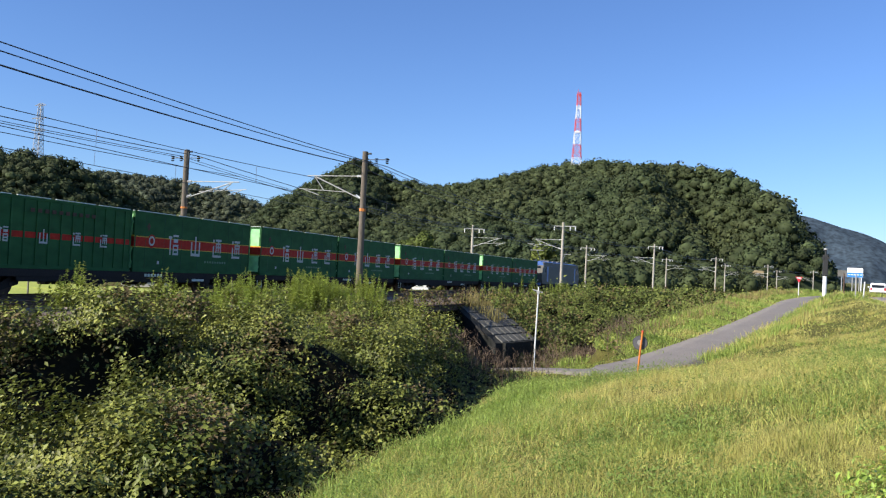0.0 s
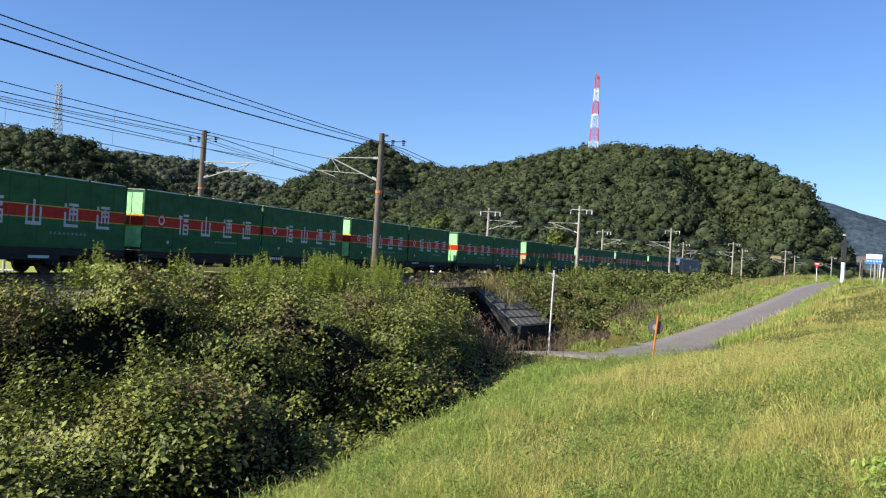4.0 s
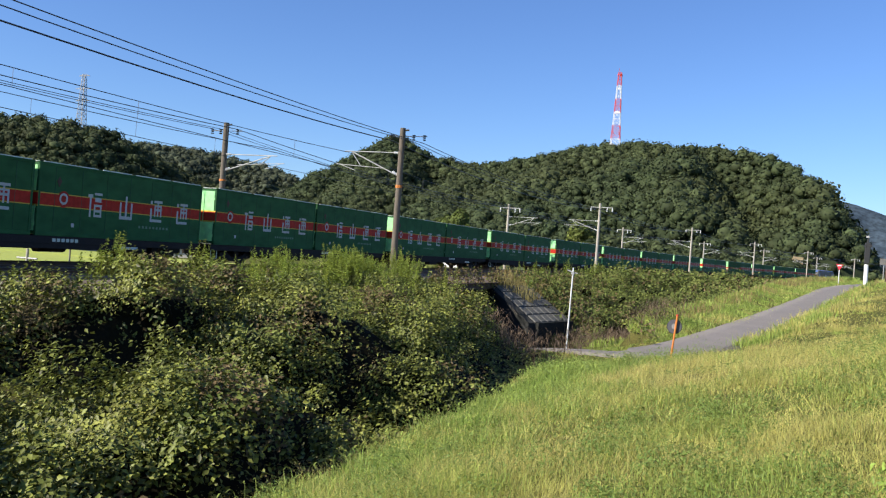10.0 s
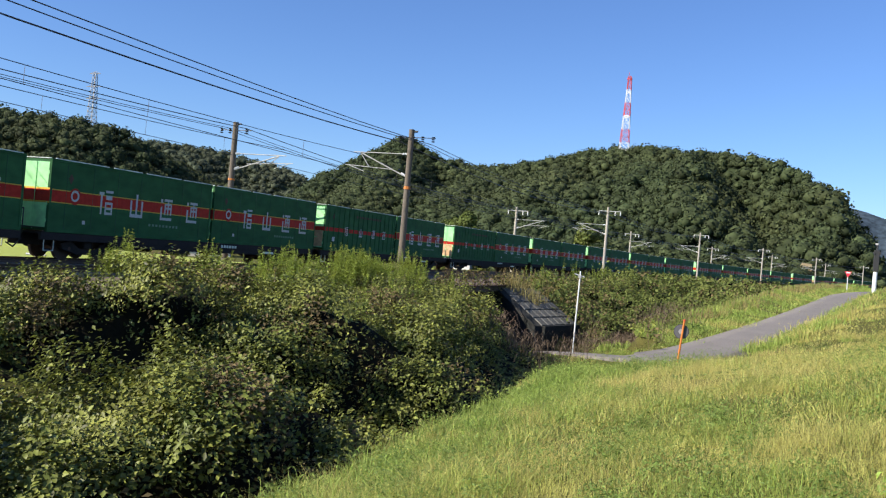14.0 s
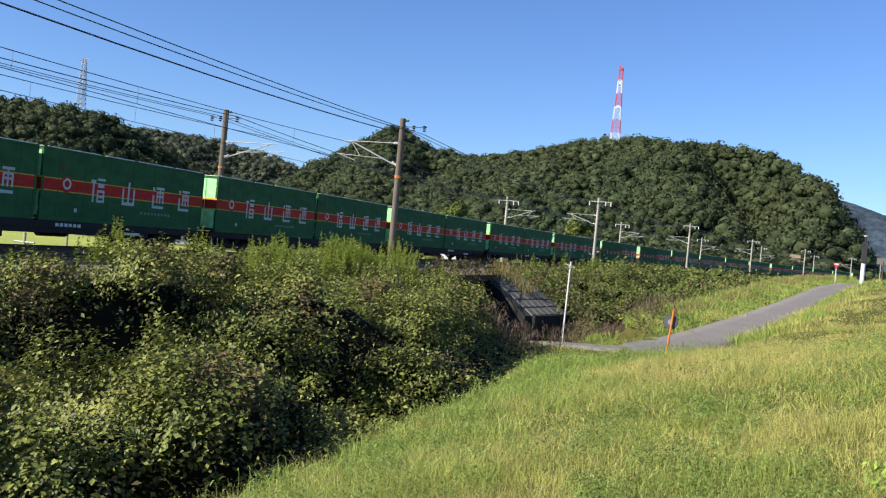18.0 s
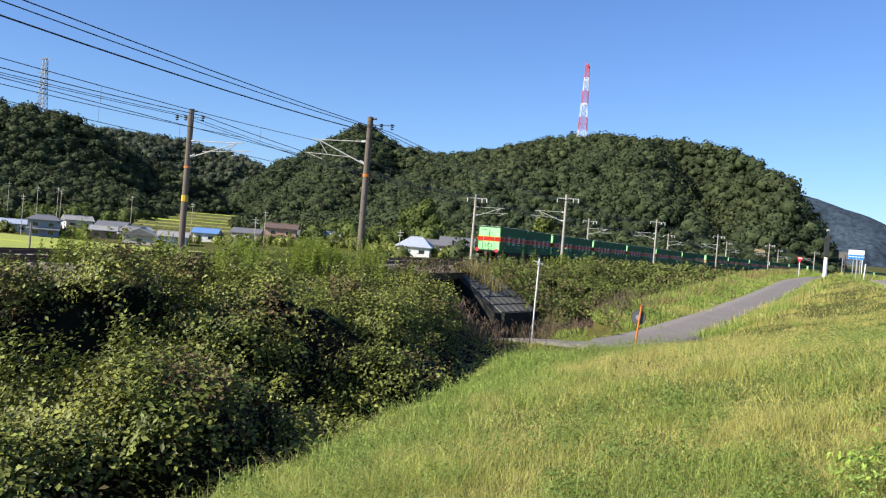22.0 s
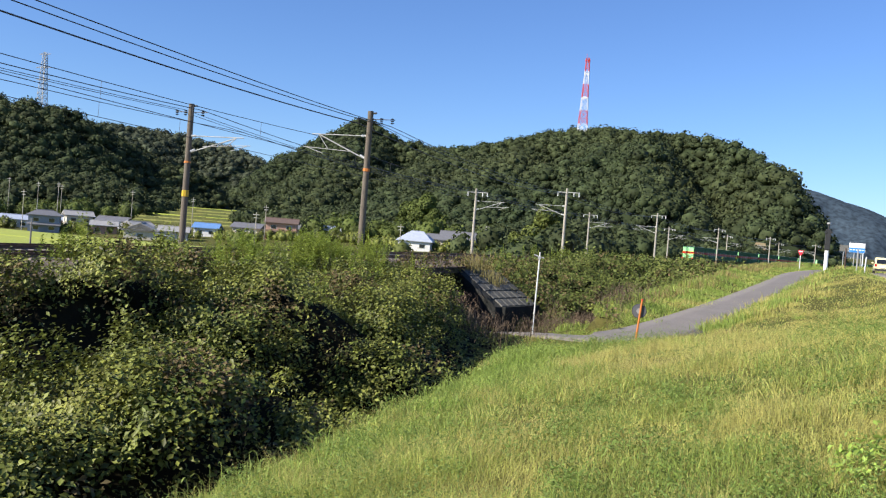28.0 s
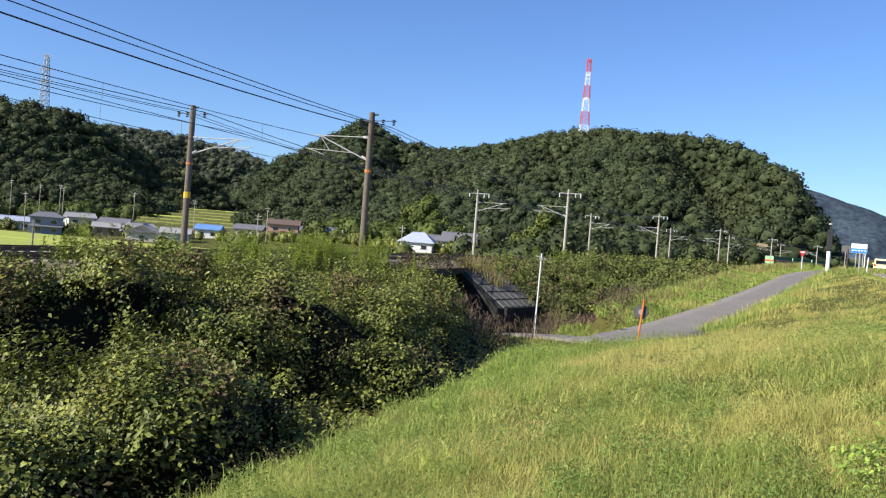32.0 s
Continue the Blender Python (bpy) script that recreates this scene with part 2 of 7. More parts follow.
# ---- materials ----
def material(name, colour, rough=0.7, metal=0.0, second=None, scale=6.0, amount=0.5, fine=None, bump=0.15, bump_scale=40.0, spread=0.0, island=False, through=0.0, spec=0.4, stretch=(1, 1, 1), coat=0.0, contrast=0.18):
    """A surface with two scales of variation, relief, and a spread of tone from piece to piece."""
    mat = bpy.data.materials.new(name)
    mat.use_nodes = True
    nt = mat.node_tree
    n, l = nt.nodes, nt.links
    bsdf = n["Principled BSDF"]
    coord = n.new("ShaderNodeTexCoord")
    mapping = n.new("ShaderNodeMapping")
    mapping.inputs["Scale"].default_value = stretch
    l.new(coord.outputs["Object"], mapping.inputs[0])
    big = n.new("ShaderNodeTexNoise")
    big.inputs["Scale"].default_value, big.inputs["Detail"].default_value, big.inputs["Roughness"].default_value = scale, 5.0, 0.6
    l.new(mapping.outputs[0], big.inputs[0])
    ramp_node = n.new("ShaderNodeMapRange")
    ramp_node.inputs["From Min"].default_value, ramp_node.inputs["From Max"].default_value = 0.5 - 0.28, 0.5 + 0.28
    l.new(big.outputs[0], ramp_node.inputs[0])
    mix = n.new("ShaderNodeMix")
    mix.data_type = "RGBA"
    other = second or tuple(c * 0.6 for c in colour)
    mix.inputs[6].default_value, mix.inputs[7].default_value = (*colour, 1), (*[a * (1 - amount) + b * amount for a, b in zip(colour, other)], 1)
    l.new(ramp_node.outputs[0], mix.inputs[0])
    out = mix.outputs[2]
    small = n.new("ShaderNodeTexNoise")
    small.inputs["Scale"].default_value, small.inputs["Detail"].default_value = fine or bump_scale, 4.0
    l.new(mapping.outputs[0], small.inputs[0])
    grain = n.new("ShaderNodeMapRange")
    grain.inputs["To Min"].default_value, grain.inputs["To Max"].default_value = 1 - contrast, 1 + contrast
    grain.inputs["From Min"].default_value, grain.inputs["From Max"].default_value = 0.3, 0.7
    l.new(small.outputs[0], grain.inputs[0])
    level = grain.outputs[0]
    if spread:
        if island:
            rnd = n.new("ShaderNodeNewGeometry").outputs["Random Per Island"]
        else:
            rnd = n.new("ShaderNodeObjectInfo").outputs["Random"]
        tone = n.new("ShaderNodeMapRange")
        tone.inputs["To Min"].default_value, tone.inputs["To Max"].default_value = 1 - spread, 1 + spread
        l.new(rnd, tone.inputs[0])
        mul = n.new("ShaderNodeMath")
        mul.operation = "MULTIPLY"
        l.new(tone.outputs[0], mul.inputs[0])
        l.new(level, mul.inputs[1])
        level = mul.outputs[0]
    vmul = n.new("ShaderNodeVectorMath")
    vmul.operation = "SCALE"
    l.new(out, vmul.inputs[0])
    l.new(level, vmul.inputs["Scale"])
    l.new(vmul.outputs[0], bsdf.inputs["Base Color"])
    bsdf.inputs["Roughness"].default_value, bsdf.inputs["Metallic"].default_value = rough, metal
    bsdf.inputs["Specular IOR Level"].default_value = spec
    bsdf.inputs["Coat Weight"].default_value = coat
    if bump:
        b = n.new("ShaderNodeBump")
        b.inputs["Strength"].default_value, b.inputs["Distance"].default_value = bump, 0.02
        tex = small
        if bump_scale != (fine or bump_scale):
            tex = n.new("ShaderNodeTexNoise")
            tex.inputs["Scale"].default_value, tex.inputs["Detail"].default_value = bump_scale, 4.0
            l.new(mapping.outputs[0], tex.inputs[0])
        l.new(tex.outputs[0], b.inputs["Height"])
        l.new(b.outputs[0], bsdf.inputs["Normal"])
    if through:
        tl = n.new("ShaderNodeBsdfTranslucent")
        l.new(vmul.outputs[0], tl.inputs[0])
        ms = n.new("ShaderNodeMixShader")
        ms.inputs[0].default_value = through
        l.new(bsdf.outputs[0], ms.inputs[1])
        l.new(tl.outputs[0], ms.inputs[2])
        l.new(ms.outputs[0], n["Material Output"].inputs[0])
    return mat


M_SOIL = material("soil_and_turf", (0.055, 0.075, 0.016), 0.95, spec=0.1, second=(0.12, 0.10, 0.03), scale=0.4, amount=0.95, bump=0.9, bump_scale=30, fine=38, contrast=0.6)
M_GRASS = material("grass_blade", (0.30, 0.35, 0.070), 0.6, second=(0.56, 0.49, 0.17), scale=0.9, amount=1.0, fine=1.6, bump=0, spread=0.45, island=True, through=0.35, spec=0.25)
M_GRASS_TALL = material("tall_grass_blade", (0.20, 0.30, 0.052), 0.6, second=(0.38, 0.43, 0.11), scale=0.7, amount=0.9, fine=2.0, bump=0, spread=0.4, island=True, through=0.35, spec=0.25)
M_STALK = material("seed_stalk", (0.62, 0.52, 0.19), 0.75, second=(0.42, 0.41, 0.11), scale=0.4, amount=0.9, fine=2.0, bump=0, spread=0.3, island=True, through=0.4, spec=0.2)
M_MUGWORT = material("low_weed_leaf", (0.10, 0.165, 0.032), 0.6, second=(0.21, 0.29, 0.06), scale=0.7, amount=0.9, fine=3.0, bump=0, spread=0.25, island=True, through=0.25, spec=0.3)
M_PALE_WEED = material("pale_weed_leaf", (0.36, 0.46, 0.09), 0.5, second=(0.24, 0.36, 0.06), scale=3.0, amount=0.9, fine=6.0, bump=0, spread=0.35, island=True, through=0.3, spec=0.3)
M_SEED = material("seed_grass", (0.34, 0.24, 0.11), 0.8, second=(0.24, 0.24, 0.08), scale=0.4, amount=0.9, fine=2.0, bump=0, spread=0.3, island=True, through=0.3, spec=0.15)
M_LEAF = material("creeper_leaf", (0.040, 0.067, 0.012), 0.5, second=(0.28, 0.285, 0.062), scale=0.8, amount=0.95, fine=3.0, bump=0, spread=0.7, island=True, through=0.2, spec=0.25)
M_LEAF_DRY = material("dry_leaf", (0.17, 0.12, 0.06), 0.8, second=(0.10, 0.09, 0.035), scale=0.8, amount=0.8, fine=3.0, bump=0, spread=0.5, island=True, through=0.2, spec=0.2)
M_WEED = material("goldenrod_leaf", (0.20, 0.28, 0.045), 0.55, second=(0.34, 0.36, 0.07), scale=0.6, amount=0.8, fine=3.0, bump=0, spread=0.4, island=True, through=0.35, spec=0.3)
M_RAIL_LEAF = material("railside_leaf", (0.17, 0.19, 0.045), 0.7, second=(0.055, 0.085, 0.022), scale=0.3, amount=0.9, fine=1.0, bump=0, spread=0.5, island=True, through=0.25, spec=0.2)
# near-black, with the thicket's inner shade put into the colour
M_CORE = material("thicket_shade", (0.010, 0.011, 0.006), 0.95, second=(0.018, 0.014, 0.008), scale=1.4, amount=0.9, bump=0.5, bump_scale=18, spec=0.05)
M_TWIG = material("dry_twig", (0.16, 0.11, 0.07), 0.9, second=(0.09, 0.07, 0.045), scale=3, amount=0.8, bump=0, spread=0.4, island=True)
M_WOODS = material("woodland_leaf", (0.034, 0.052, 0.022), 0.75, second=(0.064, 0.073, 0.029), scale=0.013, amount=0.95, fine=0.22, bump=0, contrast=0.5, spread=0.28, island=True, through=0.12, spec=0.15)
# lighter and greyer than M_WOODS: haze over the back hill, put into its leaves
M_WOODS_BACK = material("hazed_woodland_leaf", (0.050, 0.065, 0.040), 0.75, second=(0.076, 0.084, 0.048), scale=0.013, amount=0.95, fine=0.12, bump=0, contrast=0.4, spread=0.28, island=True, through=0.12, spec=0.15)
M_WOODS_CORE = material("woodland_floor", (0.034, 0.047, 0.021), 0.95, spec=0.1, second=(0.02, 0.026, 0.012), scale=0.05, amount=0.9, fine=0.4, bump=0.5, bump_scale=0.6)
# woods far off: the blue-grey of the haze is put into the base colour
M_FAR_WOODS = material("hazed_distant_woods", (0.050, 0.070, 0.090), 0.95, second=(0.033, 0.049, 0.064), scale=0.02, amount=0.9, fine=0.09, bump=1.0, bump_scale=0.05, spec=0.1, contrast=0.45)
M_BAMBOO = material("bamboo_leaf", (0.10, 0.125, 0.028), 0.7, second=(0.065, 0.09, 0.02), scale=0.06, amount=0.8, fine=0.3, bump=0, spread=0.4, island=True, through=0.2, spec=0.2)
M_RICE = material("ripening_rice", (0.34, 0.36, 0.06), 0.85, second=(0.26, 0.32, 0.05), scale=0.06, amount=0.9, fine=1.5, bump=0.4, bump_scale=8)
M_TERRACE = material("terrace_grass", (0.23, 0.22, 0.065), 0.85, second=(0.19, 0.21, 0.05), scale=0.08, amount=0.9, fine=0.7, bump=0.4, bump_scale=3)
M_BANK = material("overgrown_bank", (0.06, 0.085, 0.022), 0.9, second=(0.12, 0.11, 0.035), scale=0.25, amount=0.9, fine=1.2, bump=0.8, bump_scale=3)
M_TINTED = material("tinted_glass", (0.015, 0.017, 0.02), 0.08, scale=2, amount=0.3, bump=0, spec=0.5)
M_ASPHALT = material("worn_asphalt", (0.215, 0.19, 0.17), 0.9, second=(0.155, 0.14, 0.125), scale=0.5, amount=0.9, bump=0.3, bump_scale=90, fine=60)
M_BALLAST = material("rusty_ballast", (0.17, 0.125, 0.095), 0.95, second=(0.10, 0.075, 0.06), scale=0.9, amount=0.8, bump=0.9, bump_scale=16, fine=14)
M_RAIL = material("rusty_rail", (0.12, 0.07, 0.045), 0.65, 0.4, second=(0.16, 0.10, 0.07), scale=2, amount=0.8, bump=0.2, bump_scale=60)
M_SLEEPER = material("sleeper_concrete", (0.26, 0.23, 0.2), 0.9, second=(0.15, 0.11, 0.08), scale=3, amount=0.8, bump=0.3, bump_scale=40)
M_CONCRETE = material("weathered_concrete", (0.25, 0.24, 0.215), 0.9, second=(0.10, 0.097, 0.085), scale=0.9, amount=0.9, bump=0.35, bump_scale=30, fine=11)
# concrete with the underpass's shade put into a near-black colour
M_SHADED_CONCRETE = material("shade_black_concrete", (0.040, 0.040, 0.038), 0.95, second=(0.022, 0.024, 0.020), scale=0.8, amount=0.9, bump=0.35, bump_scale=20, fine=9, spec=0.1)
M_BLOCK = material("mossy_block_concrete", (0.17, 0.165, 0.15), 0.95, second=(0.055, 0.055, 0.045), scale=1.6, amount=0.95, bump=0.4, bump_scale=22, fine=9, contrast=0.35, spec=0.15)
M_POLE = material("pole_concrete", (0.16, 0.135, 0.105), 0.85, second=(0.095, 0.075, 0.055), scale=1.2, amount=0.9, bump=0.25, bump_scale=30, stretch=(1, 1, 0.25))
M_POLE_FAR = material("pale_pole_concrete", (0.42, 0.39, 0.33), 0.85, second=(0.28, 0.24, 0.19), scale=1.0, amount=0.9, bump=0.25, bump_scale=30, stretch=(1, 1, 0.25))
M_ORANGE = material("orange_band", (0.62, 0.20, 0.04), 0.6, scale=4, amount=0.4)
M_GALV = material("galvanised_steel", (0.36, 0.36, 0.35), 0.65, 0.3, scale=5, amount=0.35, bump=0.05)
M_WIRE = material("dark_wire", (0.05, 0.05, 0.055), 0.5, 0.5, scale=3, amount=0.3, bump=0)
M_PORCELAIN = material("porcelain_insulator", (0.70, 0.70, 0.68), 0.25, scale=9, amount=0.15, bump=0)
M_GREEN = material("green_container_paint", (0.036, 0.120, 0.042), 0.7, second=(0.025, 0.088, 0.031), scale=0.9, amount=0.7, bump=0.08, bump_scale=5, fine=3, spread=0.07, stretch=(1, 0.5, 1), spec=0.12)
M_FAINT = material("faded_lettering", (0.16, 0.26, 0.18), 0.7, second=(0.08, 0.18, 0.09), scale=3, amount=0.8, bump=0)
M_GREEN_DARK = material("seam_paint", (0.018, 0.075, 0.035), 0.5, scale=2, amount=0.5, bump=0.05)
# container green lightened for sun on the ends; M_GREEN is darkened for shade
M_GREEN_END = material("sunlit_end_paint", (0.36, 0.78, 0.34), 0.6, second=(0.30, 0.68, 0.28), scale=0.8, amount=0.8, bump=0.06, bump_scale=5, fine=3, spread=0.06)
M_TAN = material("rusty_tan_panel", (0.66, 0.44, 0.24), 0.7, second=(0.50, 0.30, 0.15), scale=1.6, amount=0.8, bump=0.06, bump_scale=8, fine=5)
M_RED = material("red_band_paint", (0.46, 0.030, 0.016), 0.65, second=(0.36, 0.026, 0.016), scale=1.1, amount=0.7, bump=0.05, bump_scale=5, spec=0.12)
M_YELLOW = material("yellow_line_paint", (0.62, 0.40, 0.03), 0.55, scale=2, amount=0.3, bump=0.03)
M_WHITE = material("white_marking_paint", (0.52, 0.53, 0.50), 0.6, second=(0.36, 0.37, 0.34), scale=3, amount=0.6, bump=0.03)
M_STEEL_RIM = material("pale_edge_steel", (0.55, 0.60, 0.55), 0.5, 0.3, scale=3, amount=0.4, bump=0.03)
M_BLACK = material("black_fittings", (0.03, 0.03, 0.03), 0.6, scale=5, amount=0.4, bump=0.05)
M_WAGON = material("brown_grey_underframe", (0.030, 0.027, 0.026), 0.85, spec=0.12, second=(0.048, 0.036, 0.03), scale=2, amount=0.8, bump=0.15, bump_scale=20)
M_RUST = material("wheel_rust", (0.11, 0.066, 0.045), 0.85, 0.1, second=(0.06, 0.042, 0.032), scale=5, amount=0.8, bump=0.2, bump_scale=30)
M_LOCO = material("loco_grey_paint", (0.105, 0.098, 0.082), 0.6, second=(0.08, 0.074, 0.065), scale=1.2, amount=0.7, bump=0.05)
M_LOCO_BLUE = material("loco_blue_paint", (0.07, 0.16, 0.42), 0.4, second=(0.04, 0.09, 0.30), scale=1.2, amount=0.6, bump=0.05)
M_LOCO_ROOF = material("loco_roof_grey", (0.12, 0.12, 0.13), 0.7, scale=2, amount=0.6, bump=0.1)
M_GLASS = material("dark_window_glass", (0.02, 0.025, 0.03), 0.06, scale=2, amount=0.2, bump=0, spec=0.8)
M_SIGN_RED = material("sign_red", (0.70, 0.035, 0.06), 0.45, scale=3, amount=0.25, bump=0)
M_SIGN_BLUE = material("sign_blue", (0.03, 0.22, 0.66), 0.45, scale=3, amount=0.25, bump=0)
M_SIGN_WHITE = material("sign_white", (0.80, 0.80, 0.80), 0.45, scale=3, amount=0.2, bump=0)
M_CAR_WHITE = material("white_car_paint", (0.78, 0.79, 0.80), 0.25, scale=2, amount=0.1, bump=0, coat=0.6)
M_CAR_CREAM = material("cream_car_paint", (0.80, 0.72, 0.40), 0.25, scale=2, amount=0.1, bump=0, coat=0.6)
M_RUBBER = material("tyre_rubber", (0.025, 0.025, 0.026), 0.85, scale=8, amount=0.3)
M_LAMP_RED = material("rear_lamp_red", (0.45, 0.02, 0.02), 0.2, scale=9, amount=0.3, bump=0)
M_TOWER_RED = material("tower_red_paint", (0.70, 0.07, 0.045), 0.5, scale=0.3, amount=0.3, bump=0)
M_TOWER_WHITE = material("tower_white_paint", (0.80, 0.80, 0.80), 0.5, scale=0.3, amount=0.2, bump=0)
M_WALL_CREAM = material("cream_plaster", (0.62, 0.56, 0.45), 0.85, second=(0.45, 0.40, 0.33), scale=0.6, amount=0.7, bump=0.1, spread=0.1)
M_WALL_WHITE = material("white_plaster", (0.72, 0.71, 0.68), 0.85, second=(0.55, 0.54, 0.51), scale=0.6, amount=0.7, bump=0.1)
M_WALL_PINK = material("salmon_render", (0.50, 0.30, 0.22), 0.85, second=(0.40, 0.24, 0.18), scale=0.6, amount=0.7, bump=0.1)
M_WALL_BLUE = material("grey_blue_siding", (0.26, 0.29, 0.34), 0.8, scale=0.6, amount=0.5, bump=0.1)
M_ROOF_GREY = material("grey_roof_tile", (0.17, 0.17, 0.18), 0.55, second=(0.11, 0.11, 0.12), scale=0.8, amount=0.7, bump=0.4, bump_scale=6)
M_ROOF_SILVER = material("pale_tile_roof", (0.42, 0.46, 0.54), 0.45, second=(0.30, 0.33, 0.40), scale=0.8, amount=0.7, bump=0.4, bump_scale=6)
M_ROOF_PALE = material("weathered_grey_roof_tile", (0.34, 0.33, 0.32), 0.6, second=(0.24, 0.235, 0.23), scale=0.8, amount=0.7, bump=0.4, bump_scale=6)
M_ROOF_BLUE = material("blue_sheet_roof", (0.14, 0.27, 0.52), 0.5, scale=0.8, amount=0.5, bump=0.2, bump_scale=6)
M_ROOF_BROWN = material("brown_roof_tile", (0.16, 0.11, 0.085), 0.6, scale=0.8, amount=0.6, bump=0.4, bump_scale=6)
M_CLAY = material("bare_clay", (0.36, 0.25, 0.15), 0.95, second=(0.2, 0.17, 0.09), scale=0.12, amount=0.9, bump=0.4, bump_scale=2)


# ---- ground ----
def axis_steps(lo, hi, step, far, grow=1.16):
    mid = list(np.arange(lo, hi + 1e-6, step))
    a, b, k = lo, hi, step
    left, right = [], []
    while k < far:
        k *= grow
        a, b = a - k, b + k
        left.append(a)
        right.append(b)
    return np.array(left[::-1] + mid + right)


def build_ground():
    xs, ys = axis_steps(-36, 26, 0.6, 700), axis_steps(-12, 122, 0.8, 700)
    gx, gy = np.meshgrid(xs, ys)
    z = ground(gx, gy)
    v = np.stack([gx, gy, z], -1).reshape(-1, 3)
    nx, ny = len(xs), len(ys)
    i = (np.arange(ny - 1)[:, None] * nx + np.arange(nx - 1)[None]).ravel()
    f = np.stack([i, i + 1, i + nx + 1, i + nx], -1)
    ob = new("ground", mesh_from("ground", v, f, M_SOIL, True))
    tagged(ob, "turf and bare soil of banks, embankment and valley floor", "ground", kind="structure")


def strip(name, line, half, lift, mat, step_down=0.12):
    """A road with a thin body along a line."""
    st = []
    for i, p in enumerate(line):
        q = line[min(i + 1, len(line) - 1)] - line[max(i - 1, 0)]
        st.append((p + Vector((0, 0, lift)), math.atan2(q.x, q.y)))
    v, f = sweep([(-half, -step_down), (-half, 0), (-half * 0.5, 0.02), (0, 0.03), (half * 0.5, 0.02), (half, 0), (half, -step_down)], st)
    return new(name, mesh_from(name, v, f, mat, False))


build_ground()
tagged(strip("lane", smooth_line(LANE, 6), 1.75, 0.03, M_ASPHALT), "narrow worn grey asphalt lane climbing from the underpass", "road", kind="structure")
tagged(strip("levee_road", smooth_line(LEVEE_ROAD, 6), 2.75, 0.03, M_ASPHALT), "grey asphalt road on the levee crest", "road", kind="structure")


# ---- railway ----
def stations(s0, s1, step, off=0.0, z=0.0):
    n = int((s1 - s0) / step) + 1
    return [along(s0 + i * step, off, z) for i in range(n + 1)]


TRACKS = (-1.245, 2.555)


def build_track():
    S0, S1 = -60.0, 420.0
    v, f = sweep([(-4.6, -0.46), (-3.4, -0.2), (4.6, -0.2), (5.9, -0.46)], stations(S0, S1, 4.0, 0.0, 0.0))
    tagged(new("ballast_bed", mesh_from("ballast_bed", v, f, M_BALLAST)), "rust-stained crushed stone ballast under two tracks", "ballast", kind="structure")
    sleeper = None
    for name, off in (("far_track", TRACKS[0]), ("near_track", TRACKS[1])):
        tr = thing(name, label="rusty steel rails on concrete sleepers along the embankment", category="railway track", kind="structure")
        for g in (-0.5335, 0.5335):
            prof = [(-0.065, -0.15), (-0.065, -0.138), (-0.012, -0.118), (-0.012, -0.045), (-0.033, -0.03), (-0.033, 0), (0.033, 0), (0.033, -0.03), (0.012, -0.045), (0.012, -0.118), (0.065, -0.138), (0.065, -0.15)]
            v, f = sweep([(o + g, z) for o, z in prof], stations(S0, S1, 5.0, off))
            ob = new("rail", mesh_from("rail", v, f, M_RAIL))
            ob.parent = tr
        if sleeper is None:
            bm = bmesh.new()
            prism(bm, [(-0.12, -0.24), (-0.09, -0.14), (0.09, -0.14), (0.12, -0.24)], 0, -1.0, 1.0)
            sleeper = part("sleeper", bm, M_SLEEPER, tr)
            me = sleeper.data
            p, th = along(10, off)
            sleeper.matrix_local = Matrix.Translation(p) @ Matrix.Rotation(-th, 4, "Z")
        for i in range(1 if off == TRACKS[0] else 0, 110):
            p, th = along(10 + i * 0.6, off)
            share("sleeper", me, tr, Matrix.Translation(p) @ Matrix.Rotation(-th, 4, "Z"))


build_track()


# ---- overhead line ----
NEAR_OFF, FAR_OFF = 5.7, -4.6


def frame_at(s, off, z=0.0):
    p, th = along(s, off, z)
    return Matrix.Translation(p) @ Matrix.Rotation(-th, 4, "Z")


def insulator(bm, p, tilt=0.0, n=3):
    x, y, z = p
    for i in range(n):
        rod(bm, (x, y, z - i * 0.11), (x, y, z - i * 0.11 - 0.055), 0.10, 0.06, 8)
    return bm


def bracket(pole, side, reach, low, high):
    """A hinged cantilever that holds one track's wires. side: +1 reaches to the right of travel, -1 to the left."""
    part("top_tube", rods(((side * 0.12, 0, high), (side * reach, 0, high), 0.026)), M_GALV, pole)
    part("stay_tube", rods(((side * 0.14, 0, low), (side * (reach - 0.5), 0, high - 0.05), 0.034)), M_GALV, pole)
    part("registration_tube", rods(((side * 0.9, 0, low + 0.35), (side * (reach + 0.45), 0, low + 0.5), 0.02)), M_GALV, pole)
    part("steady_arm", rods(((side * (reach + 0.3), 0, low + 0.5), (side * (reach - 0.7), 0, low + 0.18), 0.018), ((side * (reach - 0.4), 0, high), (side * (reach - 1.0), 0, low + 0.42), 0.025)), M_GALV, pole)
    for z, tilt in ((low, 0.03), (high, 0.0)):
        bm = bmesh.new()
        for k in range(4):
            rise = (high - low) * tilt * (k + 2)
            rod(bm, (side * (0.16 + k * 0.07), 0, z + rise), (side * (0.2 + k * 0.07), 0, z + rise), 0.075, 0.05, 8)
        rod(bm, (side * 0.12, 0, z), (side * 0.42, 0, z + (high - low) * tilt * 5), 0.03, n=6)
        part("insulator", bm, M_PORCELAIN, pole, "white porcelain insulator")


